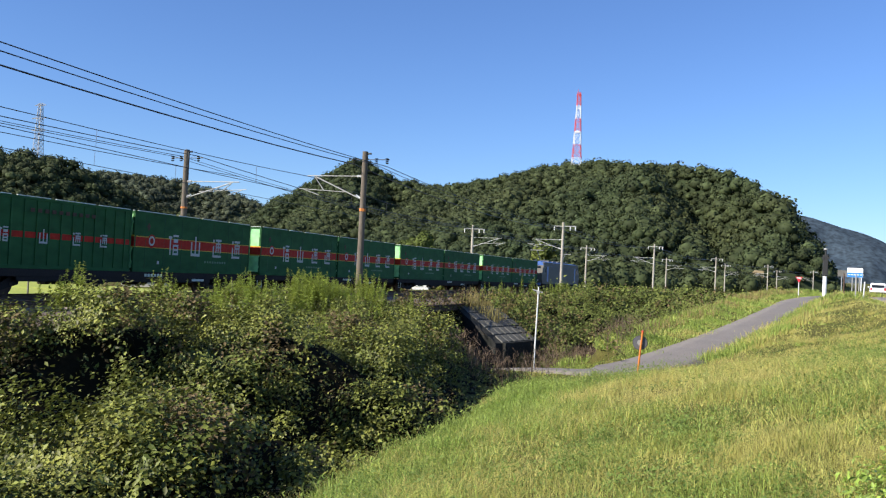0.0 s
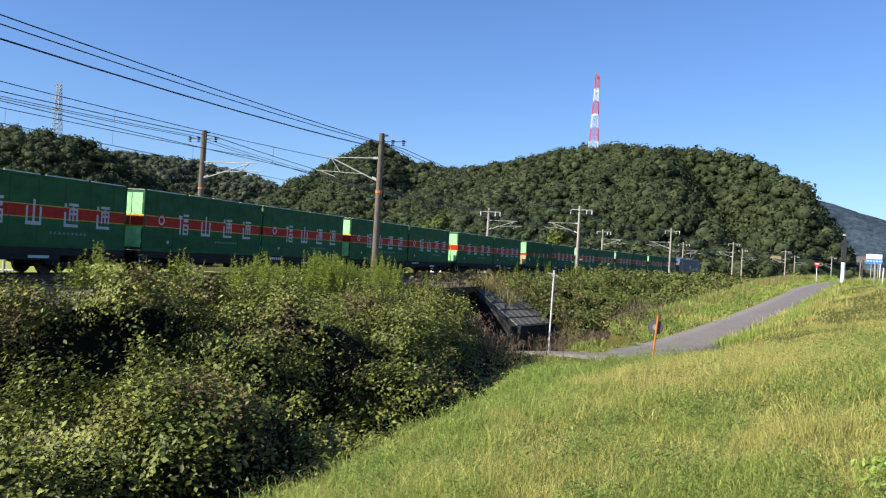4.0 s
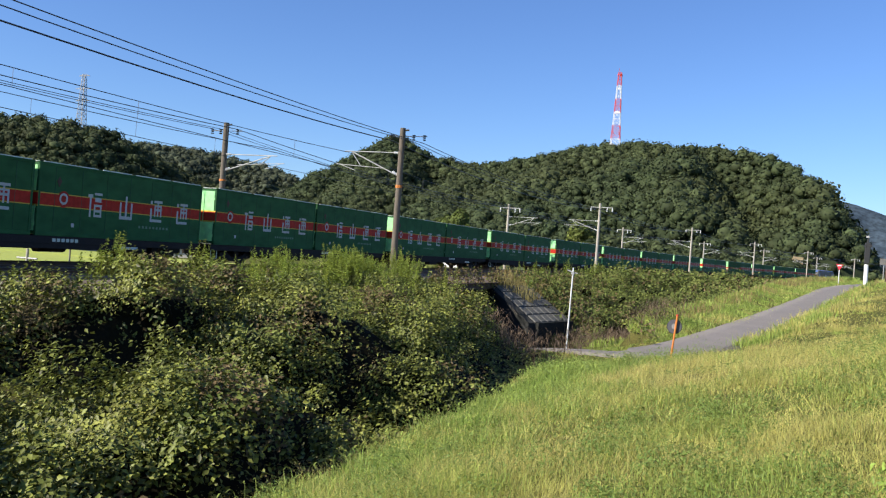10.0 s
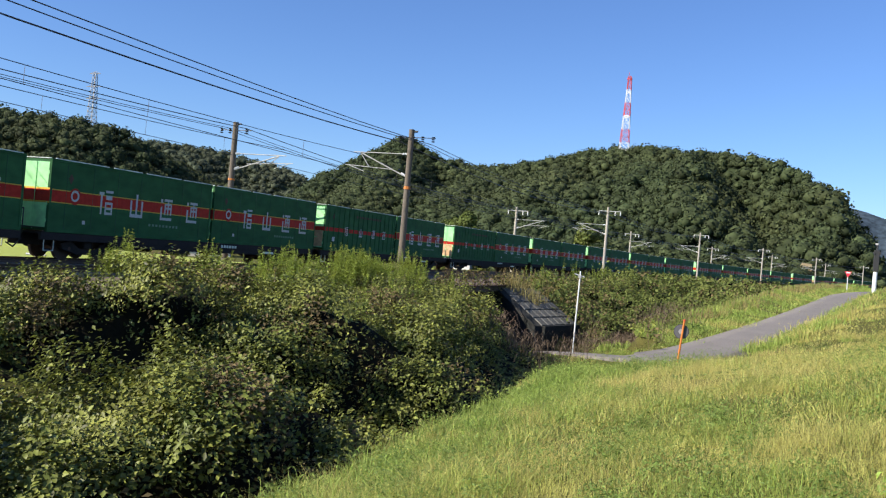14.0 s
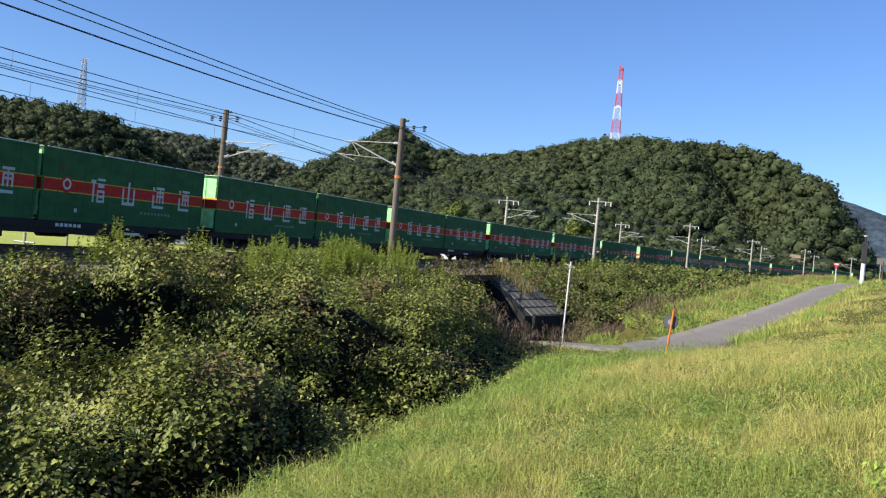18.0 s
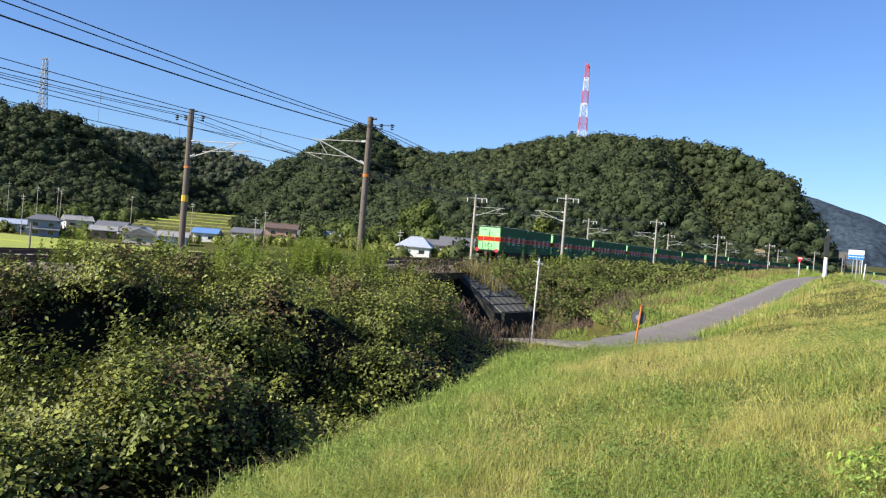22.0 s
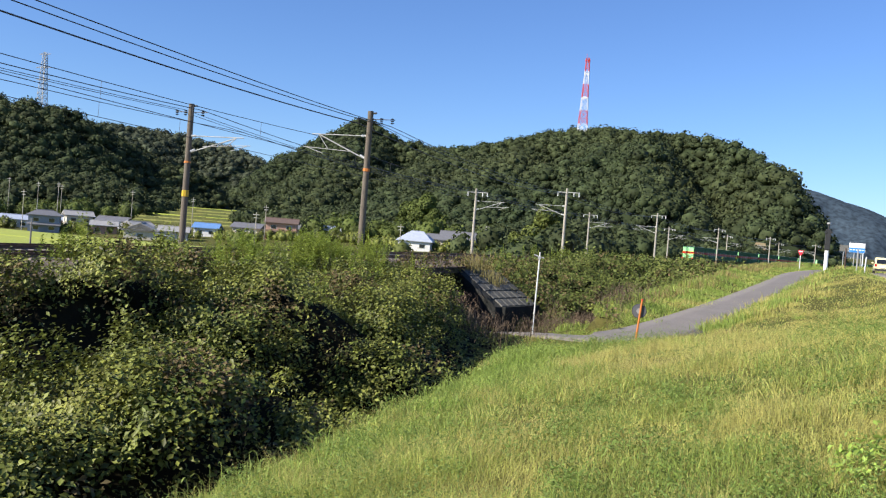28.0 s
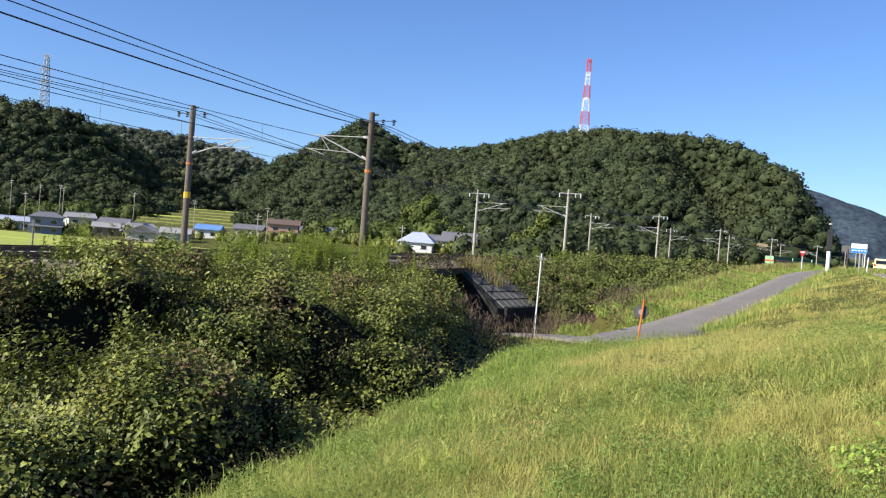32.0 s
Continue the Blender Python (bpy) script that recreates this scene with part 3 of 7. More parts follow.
def mast_near(s, off, top, side, reach, lean=0.0):
    """The stout brown concrete mast with a short crossarm of insulators."""
    m = frame_at(s, off, -0.5) @ Matrix.Rotation(lean, 4, "Y")
    pole = thing("overhead_line_pole", m, label="weathered brown concrete railway pole with bracket arm and orange bands", category="railway pole", group="overhead line poles")
    t = top + 0.5
    bm = bmesh.new()
    rod(bm, (0, 0, -0.8), (0, 0, t), 0.185, 0.15, 14)
    part("shaft", bm, M_POLE, pole, smooth=False)
    z = 3.55 if side > 0 else 5.35
    for k in ((3.1, 3.45), (4.95, 5.05)) if side > 0 else ((5.1, 5.25),):
        part("band", rods(((0, 0, k[0]), (0, 0, k[1]), 0.19)), M_YELLOW if k[1] - k[0] > 0.2 else M_ORANGE, pole, "bright reflective band")
    arm = [(-0.95, 0, t - 0.45), (1.05, 0, t - 0.45)] if side > 0 else [(-0.75, 0, t - 0.42), (1.4, 0, t - 0.42)]
    part("crossarm", rods((arm[0], arm[1], 0.02)), M_WIRE, pole)
    part("cap_bracket", rods(((0, 0, t - 0.12), (0.35, 0, t - 0.10), 0.05)), M_BLACK, pole)
    for x in ((-0.9, -0.35, 0.75) if side > 0 else (-0.6, 0.65, 1.25)):
        bm = bmesh.new()
        insulator(bm, (x, 0, t - 0.36), n=3)
        part("insulator", bm, M_BLACK, pole, "dark disc insulator")
    bracket(pole, side, reach, 5.55 if side > 0 else 5.75, 6.45 if side > 0 else 6.95)
    return pole


def mast_far(s, off, top, side, reach):
    """A paler mast with a T-shaped head."""
    m = frame_at(s, off, -0.5)
    pole = thing("overhead_line_mast", m, label="pale concrete railway mast with T-shaped head and bracket arm", category="railway pole", group="overhead line poles")
    t = top + 0.5
    bm = bmesh.new()
    rod(bm, (0, 0, -0.8), (0, 0, t), 0.165, 0.125, 10)
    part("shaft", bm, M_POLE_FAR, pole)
    part("crossarm", rods(((-1.0, 0, t - 0.42), (1.35, 0, t - 0.42), 0.045)), M_GALV, pole)
    for x in (-0.95, 0.75, 1.3):
        part("insulator", rods(((x, 0, t - 0.46), (x, 0, t - 0.85), 0.055), n=6), M_PORCELAIN, pole)
    bracket(pole, side, reach, 5.2, 6.2)
    return pole


NEAR_POLES, FAR_POLES = [-8.0, 42.5, 91.5, 143.5, 195.0, 247.0, 297.0, 347.0], [-9.5, 41.6, 92.2, 141.0, 194.5, 244.5, 295.0, 345.0]
NEAR_TOPS, FAR_TOPS = [7.75, 7.75, 7.55, 7.9, 7.9, 8.1, 8.1, 8.1], [7.7, 7.7, 7.05, 7.25, 7.4, 7.9, 7.9, 7.9]
for i, s in enumerate(NEAR_POLES):
    if i < 2:
        mast_near(s, NEAR_OFF, NEAR_TOPS[i], -1, 3.3)
    else:
        mast_far(s, NEAR_OFF, NEAR_TOPS[i], -1, 3.3)
for i, s in enumerate(FAR_POLES):
    if i < 2:
        mast_near(s, FAR_OFF, FAR_TOPS[i], 1, 3.4)
    else:
        mast_far(s, FAR_OFF, FAR_TOPS[i], 1, 3.4)


def wire_mesh(lines, r):
    """Sagging wires as thin four-sided tubes."""
    verts, faces = [], []
    for pts in lines:
        base = len(verts)
        for p in pts:
            verts += [(p.x + r, p.y, p.z), (p.x, p.y, p.z + r), (p.x - r, p.y, p.z), (p.x, p.y, p.z - r)]
        for i in range(len(pts) - 1):
            for k in range(4):
                a, b = base + i * 4 + k, base + i * 4 + (k + 1) % 4
                faces.append((a, b, b + 4, a + 4))
    return verts, faces


def run(poles, off, heights, sag, n=12):
    """A wire along the line, held at each pole."""
    pts = []
    for i in range(len(poles) - 1):
        for k in range(n):
            t = k / n
            s = poles[i] * (1 - t) + poles[i + 1] * t
            z = heights[i] * (1 - t) + heights[i + 1] * t - sag * 4 * t * (1 - t)
            pts.append(along(s, off, z)[0])
    pts.append(along(poles[-1], off, heights[-1])[0])
    return pts


def build_wires():
    def wire(name, lines, r, label):
        v, f = wire_mesh(lines, r)
        tagged(new(name, mesh_from(name, v, f, M_WIRE)), label, "wire", group="overhead wires")
    back_n, back_f = [-58.0] + NEAR_POLES, [-60.0] + FAR_POLES
    hn, hf = [NEAR_TOPS[0]] + NEAR_TOPS, [FAR_TOPS[0]] + FAR_TOPS
    for dx, dz, r, sag in ((-0.6, -0.67, 0.026, 0.53), (0.65, -0.70, 0.017, 0.48), (1.25, -0.78, 0.017, 0.36)):
        wire("feeder_wire", [run(back_n, NEAR_OFF + dx, [h + dz for h in hn], sag)], r, "dark feeder wire sagging between the railway poles")
    for dx, dz, r in ((-0.9, -0.35, 0.014), (-0.35, -0.35, 0.014), (0.75, -0.35, 0.02)):
        wire("feeder_wire", [run(back_f, FAR_OFF + dx, [h + dz for h in hf], 0.48)], r, "dark feeder wire sagging between the railway poles")
    for poles, off, top, low in ((back_f, TRACKS[0], 6.25, 5.36), (back_n, TRACKS[1], 6.4, 5.44)):
        hs = [top if k < 3 else 5.9 for k in range(len(poles))]
        cat = thing("catenary", label="dark overhead catenary wires with thin droppers above the track", category="wire", group="overhead wires")
        for nm, line, r in (("messenger_wire", run(poles, off, hs, 0.42), 0.014), ("contact_wire", run(poles, off, [low] * len(poles), 0.03), 0.013)):
            v, f = wire_mesh([line], r)
            new(nm, mesh_from(nm, v, f, M_WIRE)).parent = cat
        for i in range(len(poles) - 1):
            for k in range(1, 9):
                t = k / 9
                s = poles[i] * (1 - t) + poles[i + 1] * t
                z = hs[i] * (1 - t) + hs[i + 1] * t - 0.42 * 4 * t * (1 - t)
                v, f = wire_mesh([[along(s, off, low - 0.02)[0], along(s + 0.01, off, z)[0]]], 0.009)
                new("dropper", mesh_from("dropper", v, f, M_WIRE)).parent = cat


build_wires()


# ---- the underpass ----
def build_underpass():
    m = Matrix.Translation((-16.7, PORTAL, 0)) @ Matrix.Rotation(math.atan2(AXIS.y, AXIS.x), 4, "Z")
    br = thing("rail_bridge", m, label="short skew railway bridge with rusty edge girder over a lane", category="bridge", kind="structure")
    # local x runs out of the mouth towards the lane, local y to the left of it
    inv = m.inverted()

    def loc(x, y, z):
        return inv @ Vector((x, y, z))
    S0, S1 = 46.2, 58.6

    def slab(off0, off1, z0, z1):
        bm = bmesh.new()
        lo = [bm.verts.new(inv @ along(s, o, z0)[0]) for s, o in ((S0, off0), (S1, off0), (S1, off1), (S0, off1))]
        hi = [bm.verts.new(inv @ along(s, o, z1)[0]) for s, o in ((S0, off0), (S1, off0), (S1, off1), (S0, off1))]
        bm.faces.new(lo[::-1])
        bm.faces.new(hi)
        for i in range(4):
            bm.faces.new((lo[i], lo[(i + 1) % 4], hi[(i + 1) % 4], hi[i]))
        bmesh.ops.recalc_face_normals(bm, faces=bm.faces[:])
        return bm
    part("deck", slab(-6.5, 6.5, -0.95, -0.47), M_SHADED_CONCRETE, br)
    part("edge_girder", slab(6.7, 6.95, -0.78, -0.42), M_RUST, br, "rusty steel edge girder")
    part("girder_flange", slab(6.6, 7.1, -0.42, -0.38), M_RUST, br)
    for z in (0.12, 0.48):
        part("handrail", rods((inv @ along(S0, 6.9, z)[0], inv @ along(S1, 6.9, z)[0], 0.022)), M_RUST, br, "thin rusty handrail")
    for k in range(9):
        s = S0 + 0.3 + k * (S1 - S0 - 0.6) / 8
        part("post", rods((inv @ along(s, 6.9, -0.3)[0], inv @ along(s, 6.9, 0.5)[0], 0.025)), M_RUST, br)
    # side walls; the tops outside follow the embankment
    w = HALF
    bm = bmesh.new()
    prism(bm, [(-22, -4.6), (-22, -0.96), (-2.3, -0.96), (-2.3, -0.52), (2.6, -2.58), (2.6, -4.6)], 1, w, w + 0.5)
    part("side_wall", bm, M_SHADED_CONCRETE, br, "concrete side wall, near-black colour standing in for its shade")
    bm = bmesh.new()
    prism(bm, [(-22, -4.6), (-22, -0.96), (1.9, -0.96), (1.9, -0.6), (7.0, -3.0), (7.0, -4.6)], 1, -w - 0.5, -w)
    part("side_wall", bm, M_SHADED_CONCRETE, br, "concrete side wall, near-black colour standing in for its shade")
    # sloping block revetment beside the wall, and the low wall at its foot
    B, A = m @ Vector((2.6, w + 0.5, -2.6)), m @ Vector((-2.3, w + 0.5, -0.58))
    e1, e2 = (A - B) / 5, Vector((1.25, 4.6, 0)) / 6
    up = e2.cross(e1).normalized()
    rv = thing("revetment", Matrix.Translation(B), label="sloping concrete block revetment, stained and overgrown", category="retaining wall", kind="structure")
    bm = bmesh.new()
    top = [bm.verts.new(q) for q in (Vector((0, 0, 0)), e2 * 6, e1 * 5 + e2 * 6, e1 * 5)]
    low = [bm.verts.new((v.co.x, v.co.y, -2.2)) for v in top]
    bm.faces.new(top)
    for i in range(4):
        bm.faces.new((top[i], low[i], low[(i + 1) % 4], top[(i + 1) % 4]))
    bmesh.ops.recalc_face_normals(bm, faces=bm.faces[:])
    part("backing", bm, M_SHADED_CONCRETE, rv)
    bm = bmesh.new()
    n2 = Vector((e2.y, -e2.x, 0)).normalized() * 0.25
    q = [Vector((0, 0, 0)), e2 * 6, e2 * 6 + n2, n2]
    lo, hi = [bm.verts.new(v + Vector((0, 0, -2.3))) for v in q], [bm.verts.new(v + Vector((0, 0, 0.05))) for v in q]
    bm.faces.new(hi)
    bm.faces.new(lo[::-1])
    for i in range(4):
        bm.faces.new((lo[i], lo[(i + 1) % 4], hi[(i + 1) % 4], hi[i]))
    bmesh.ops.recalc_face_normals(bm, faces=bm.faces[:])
    part("retaining_wall", bm, M_SHADED_CONCRETE, rv)
    bm = bmesh.new()
    q = [e1 * i + e2 * k for i, k in ((0.05, 0.04), (0.05, 0.96), (0.93, 0.96), (0.93, 0.04))]
    lo = [bm.verts.new(v - up * 0.02) for v in q]
    mid = sum(q, Vector()) / 4
    hi = [bm.verts.new(mid + (v - mid) * 0.94 + up * 0.08) for v in q]
    bm.faces.new(hi)
    for i in range(4):
        bm.faces.new((lo[i], lo[(i + 1) % 4], hi[(i + 1) % 4], hi[i]))
    bmesh.ops.recalc_face_normals(bm, faces=bm.faces[:])
    first = part("block", bm, M_BLOCK, rv)
    for i in range(5):
        for k in range(6):
            if i or k:
                share("block", first.data, rv, Matrix.Translation(e1 * i + e2 * k))


build_underpass()


# ---- the freight train ----
C_LEN, C_H, C_W, DECK, SHORT = 9.52, 2.6, 2.49, 1.0, 8.5


def glyph(bm, y, z, w, h, kind, x=0.012):
    """A white mark of a few plain bars."""
    t = 0.13 * w
    if kind == 0:
        items = [((-0.5, 0.42), (-0.16, 0.3)), ((-0.38, -0.5), (-0.26, 0.3)), ((-0.05, 0.4), (0.5, 0.5)), ((0.0, 0.12), (0.45, 0.3)), ((-0.05, -0.5), (0.05, 0.02)), ((0.4, -0.5), (0.5, 0.02)), ((0.05, -0.3), (0.4, -0.2)), ((0.05, -0.5), (0.4, -0.4)), ((0.05, -0.08), (0.4, 0.02))]
    elif kind == 1:
        items = [((-0.07, -0.4), (0.07, 0.5)), ((-0.5, -0.5), (0.5, -0.36)), ((-0.5, -0.4), (-0.37, 0.22)), ((0.37, -0.4), (0.5, 0.22))]
    else:
        items = [((-0.5, 0.3), (-0.34, 0.45)), ((-0.5, -0.42), (-0.36, 0.1)), ((-0.5, -0.5), (0.5, -0.38)), ((-0.2, 0.36), (0.5, 0.47)), ((-0.16, -0.26), (-0.05, 0.26)), ((0.36, -0.26), (0.47, 0.26)), ((0.1, -0.26), (0.2, 0.36)), ((-0.1, 0.0), (0.4, 0.1)), ((-0.1, 0.18), (0.4, 0.26))]
    for (a, b), (c, d) in items:
        box(bm, (x - 0.004, y + a * w, z + min(b, d) * h), (x, y + c * w, z + max(b, d) * h))


def ring(bm, x, y, z, r1, r2, n=18):
    vs = []
    for k in range(n):
        a = 2 * math.pi * k / n
        vs.append((bm.verts.new((x, y + r1 * math.cos(a), z + r1 * math.sin(a))), bm.verts.new((x, y + r2 * math.cos(a), z + r2 * math.sin(a)))))
    for k in range(n):
        a, b = vs[k], vs[(k + 1) % n]
        bm.faces.new((a[0], b[0], b[1], a[1]))


def container(kind):
    """Origin at the middle of the base; local +y is the way the train goes, local +x its near side."""
    label = "green steel freight container with red band and white markings" if kind != 1 else "green ribbed steel freight container with thin red band and small markings"
    c = thing("container", label=label, category="freight container", group="containers on the train")
    length = SHORT if kind == 2 else C_LEN
    hx, hy = C_W / 2, length / 2
    red0, red1 = (1.09, 1.50) if kind != 1 else (1.12, 1.34)
    part("body", boxes(((-hx + 0.02, -hy + 0.03, 0.05), (hx - 0.02, hy - 0.03, C_H - 0.03)), bevel=0.015), M_GREEN, c)
    for nm, lo, hi in (("bottom_rail", 0.0, 0.13), ("top_rail", C_H - 0.1, C_H)):
        for sx in (1, -1):
            part(nm, boxes(((sx * hx - 0.07 if sx > 0 else -hx, -hy, lo), (hx if sx > 0 else -hx + 0.07, hy, hi)), bevel=0.008), M_GREEN, c)
    # broken pale strips that paint the sun's gleam on the roof edge
    spans = ((0.02, 0.30), (0.33, 0.50), (0.53, 0.76), (0.78, 0.985))
    part("roof_edge_glint", boxes(*[((sx * hx - (0.05 if sx > 0 else 0), -hy + a * length, C_H - 0.004), (sx * hx + (0 if sx > 0 else 0.05), -hy + b * length, C_H + 0.03)) for a, b in spans for sx in (1, -1)], ((-hx + 0.05, -hy, C_H - 0.004), (hx - 0.05, -hy + 0.03, C_H + 0.02))), M_STEEL_RIM, c, "pale dashes standing in for sunlight along the roof edge")
    for sx in (1, -1):
        for sy in (1, -1):
            part("corner_post", boxes(((hx - 0.11 if sx > 0 else -hx, hy - 0.11 if sy > 0 else -hy, 0.0), (hx if sx > 0 else -hx + 0.11, hy if sy > 0 else -hy + 0.11, C_H)), bevel=0.01), M_GREEN, c)
    # side band, seams and ribs on both sides
    for sx in (1, -1):
        x = sx * (hx - 0.018)
        def slab(z0, z1, out, y0=-hy + 0.11, y1=hy - 0.11):
            return boxes(((min(x, x + sx * out), y0, z0), (max(x, x + sx * out), y1, z1)))
        part("red_band", slab(red0, red1, 0.008), M_RED, c, "red band")
        if kind != 1:
            part("band_edge", slab(red1, red1 + 0.035, 0.008), M_YELLOW, c)
            part("band_edge", slab(red0 - 0.035, red0, 0.008), M_YELLOW, c)
        nrib = 7 if kind != 1 else 15
        for k in range(nrib):
            y = -hy + 0.12 + (k + 0.5) * (length - 0.24) / nrib
            w, out = (0.007, 0.010) if kind != 1 else (0.035, 0.034)
            part("seam" if kind != 1 else "rib", boxes(((min(x, x + sx * out), y - w, 0.14), (max(x, x + sx * out), y + w, C_H - 0.11))), M_GREEN_DARK if kind != 1 else M_GREEN, c)
    x = hx - 0.005
    f = length / C_LEN
    if kind != 1:
        for k, (y, g) in enumerate(((-1.95 * f, 0), (-0.2 * f, 1), (1.65 * f, 2), (3.4 * f, 2))):
            bm = bmesh.new()
            glyph(bm, y, 1.26, 0.74, 0.92, g, x)
            part("marking", bm, M_WHITE, c, "white painted mark")
        bm = bmesh.new()
        ring(bm, x, -3.55 * f, 1.34, 0.30, 0.21)
        ring(bm, x + 0.001, -3.55 * f, 1.34, 0.2, 0.0)
        part("emblem", bm, M_RED, c, "round red and white emblem")
        bm = bmesh.new()
        ring(bm, x + 0.003, -3.55 * f, 1.36, 0.21, 0.13)
        part("emblem_ring", bm, M_WHITE, c)
        part("small_text", boxes(*[((x, 0.6 + k * 0.22, 0.50), (x + 0.004, 0.72 + k * 0.22, 0.60)) for k in range(9)]), M_FAINT, c, "row of small pale letters as bars")
        part("plate", boxes(((x, -3.1, 0.36), (x + 0.006, -2.96, 0.5))), M_WHITE, c)
    else:
        for k, (y, g) in enumerate(((-2.2, 0), (-0.3, 1), (1.45, 2), (3.0, 2))):
            bm = bmesh.new()
            glyph(bm, y, 1.2, 0.42, 0.52, g, x + 0.034)
            part("marking", bm, M_WHITE, c, "white painted mark")
        part("red_text", boxes(*[((x + 0.03, -1.0 + k * 0.36, 2.06), (x + 0.036, -0.80 + k * 0.36, 2.20)) for k in range(10)]), M_RUST, c, "row of dull red-brown letters as bars")
        part("plate", boxes(((x + 0.03, -3.9, 0.55), (x + 0.036, -3.6, 0.8))), M_WHITE, c)
    bm = bmesh.new()
    prism(bm, [(-3.8 * f, 2.14), (-3.8 * f + 0.12, 1.98), (-3.8 * f, 1.76), (-3.8 * f - 0.12, 1.98)], 0, x, x + 0.006)
    part("badge", bm, M_RUST, c, "small dark diamond badge")
    # the end that faces back: doors, band, rods and locks
    y = -hy
    def endslab(z0, z1, out, x0=-hx + 0.1, x1=hx - 0.1):
        return boxes(((x0, y - out, z0), (x1, y + 0.02, z1)))
    part("end_band", endslab(red0, red1, 0.010, -hx + 0.005, hx - 0.005), M_RED, c, "red band across the end doors")
    for z0 in (red0 - 0.06, red1) if kind != 1 else ():
        part("end_band_edge", endslab(z0, z0 + 0.06, 0.010, -hx + 0.005, hx - 0.005), M_YELLOW, c, "yellow edge line")
    for xx in (-1.13, 0.03):
        part("end_door", endslab(0.16, C_H - 0.13, 0.003, xx, xx + 1.1), M_GREEN_END, c, "pale green end door with sunlight put into its colour")
        if kind == 1:
            part("end_panel", endslab(0.2, red0 - 0.01, 0.006, xx, xx + 1.1), M_TAN, c, "rusty tan lower panel")
    for xx in (-0.62, 0.58):
        part("lock_rod", rods(((xx, y - 0.02, 0.1), (xx, y - 0.02, C_H - 0.12), 0.010), n=6), M_GREEN_END, c)
        part("rod_handle", boxes(((xx - 0.03, y - 0.04, 0.72), (xx + 0.2, y - 0.03, 0.75))), M_GREEN_END, c)
    for xx in (-1.16, 1.12):
        for z in (0.35, 0.95, 2.05):
            part("hinge", boxes(((xx, y - 0.012, z), (xx + 0.05, y, z + 0.12))), M_GREEN_END, c)
    part("end_text", boxes(*[((-0.95 + k * 0.13, y - 0.008, 2.2), (-0.86 + k * 0.13, y - 0.004, 2.28)) for k in range(6)]), M_GREEN_DARK, c, "small dark letters as bars")
    return c


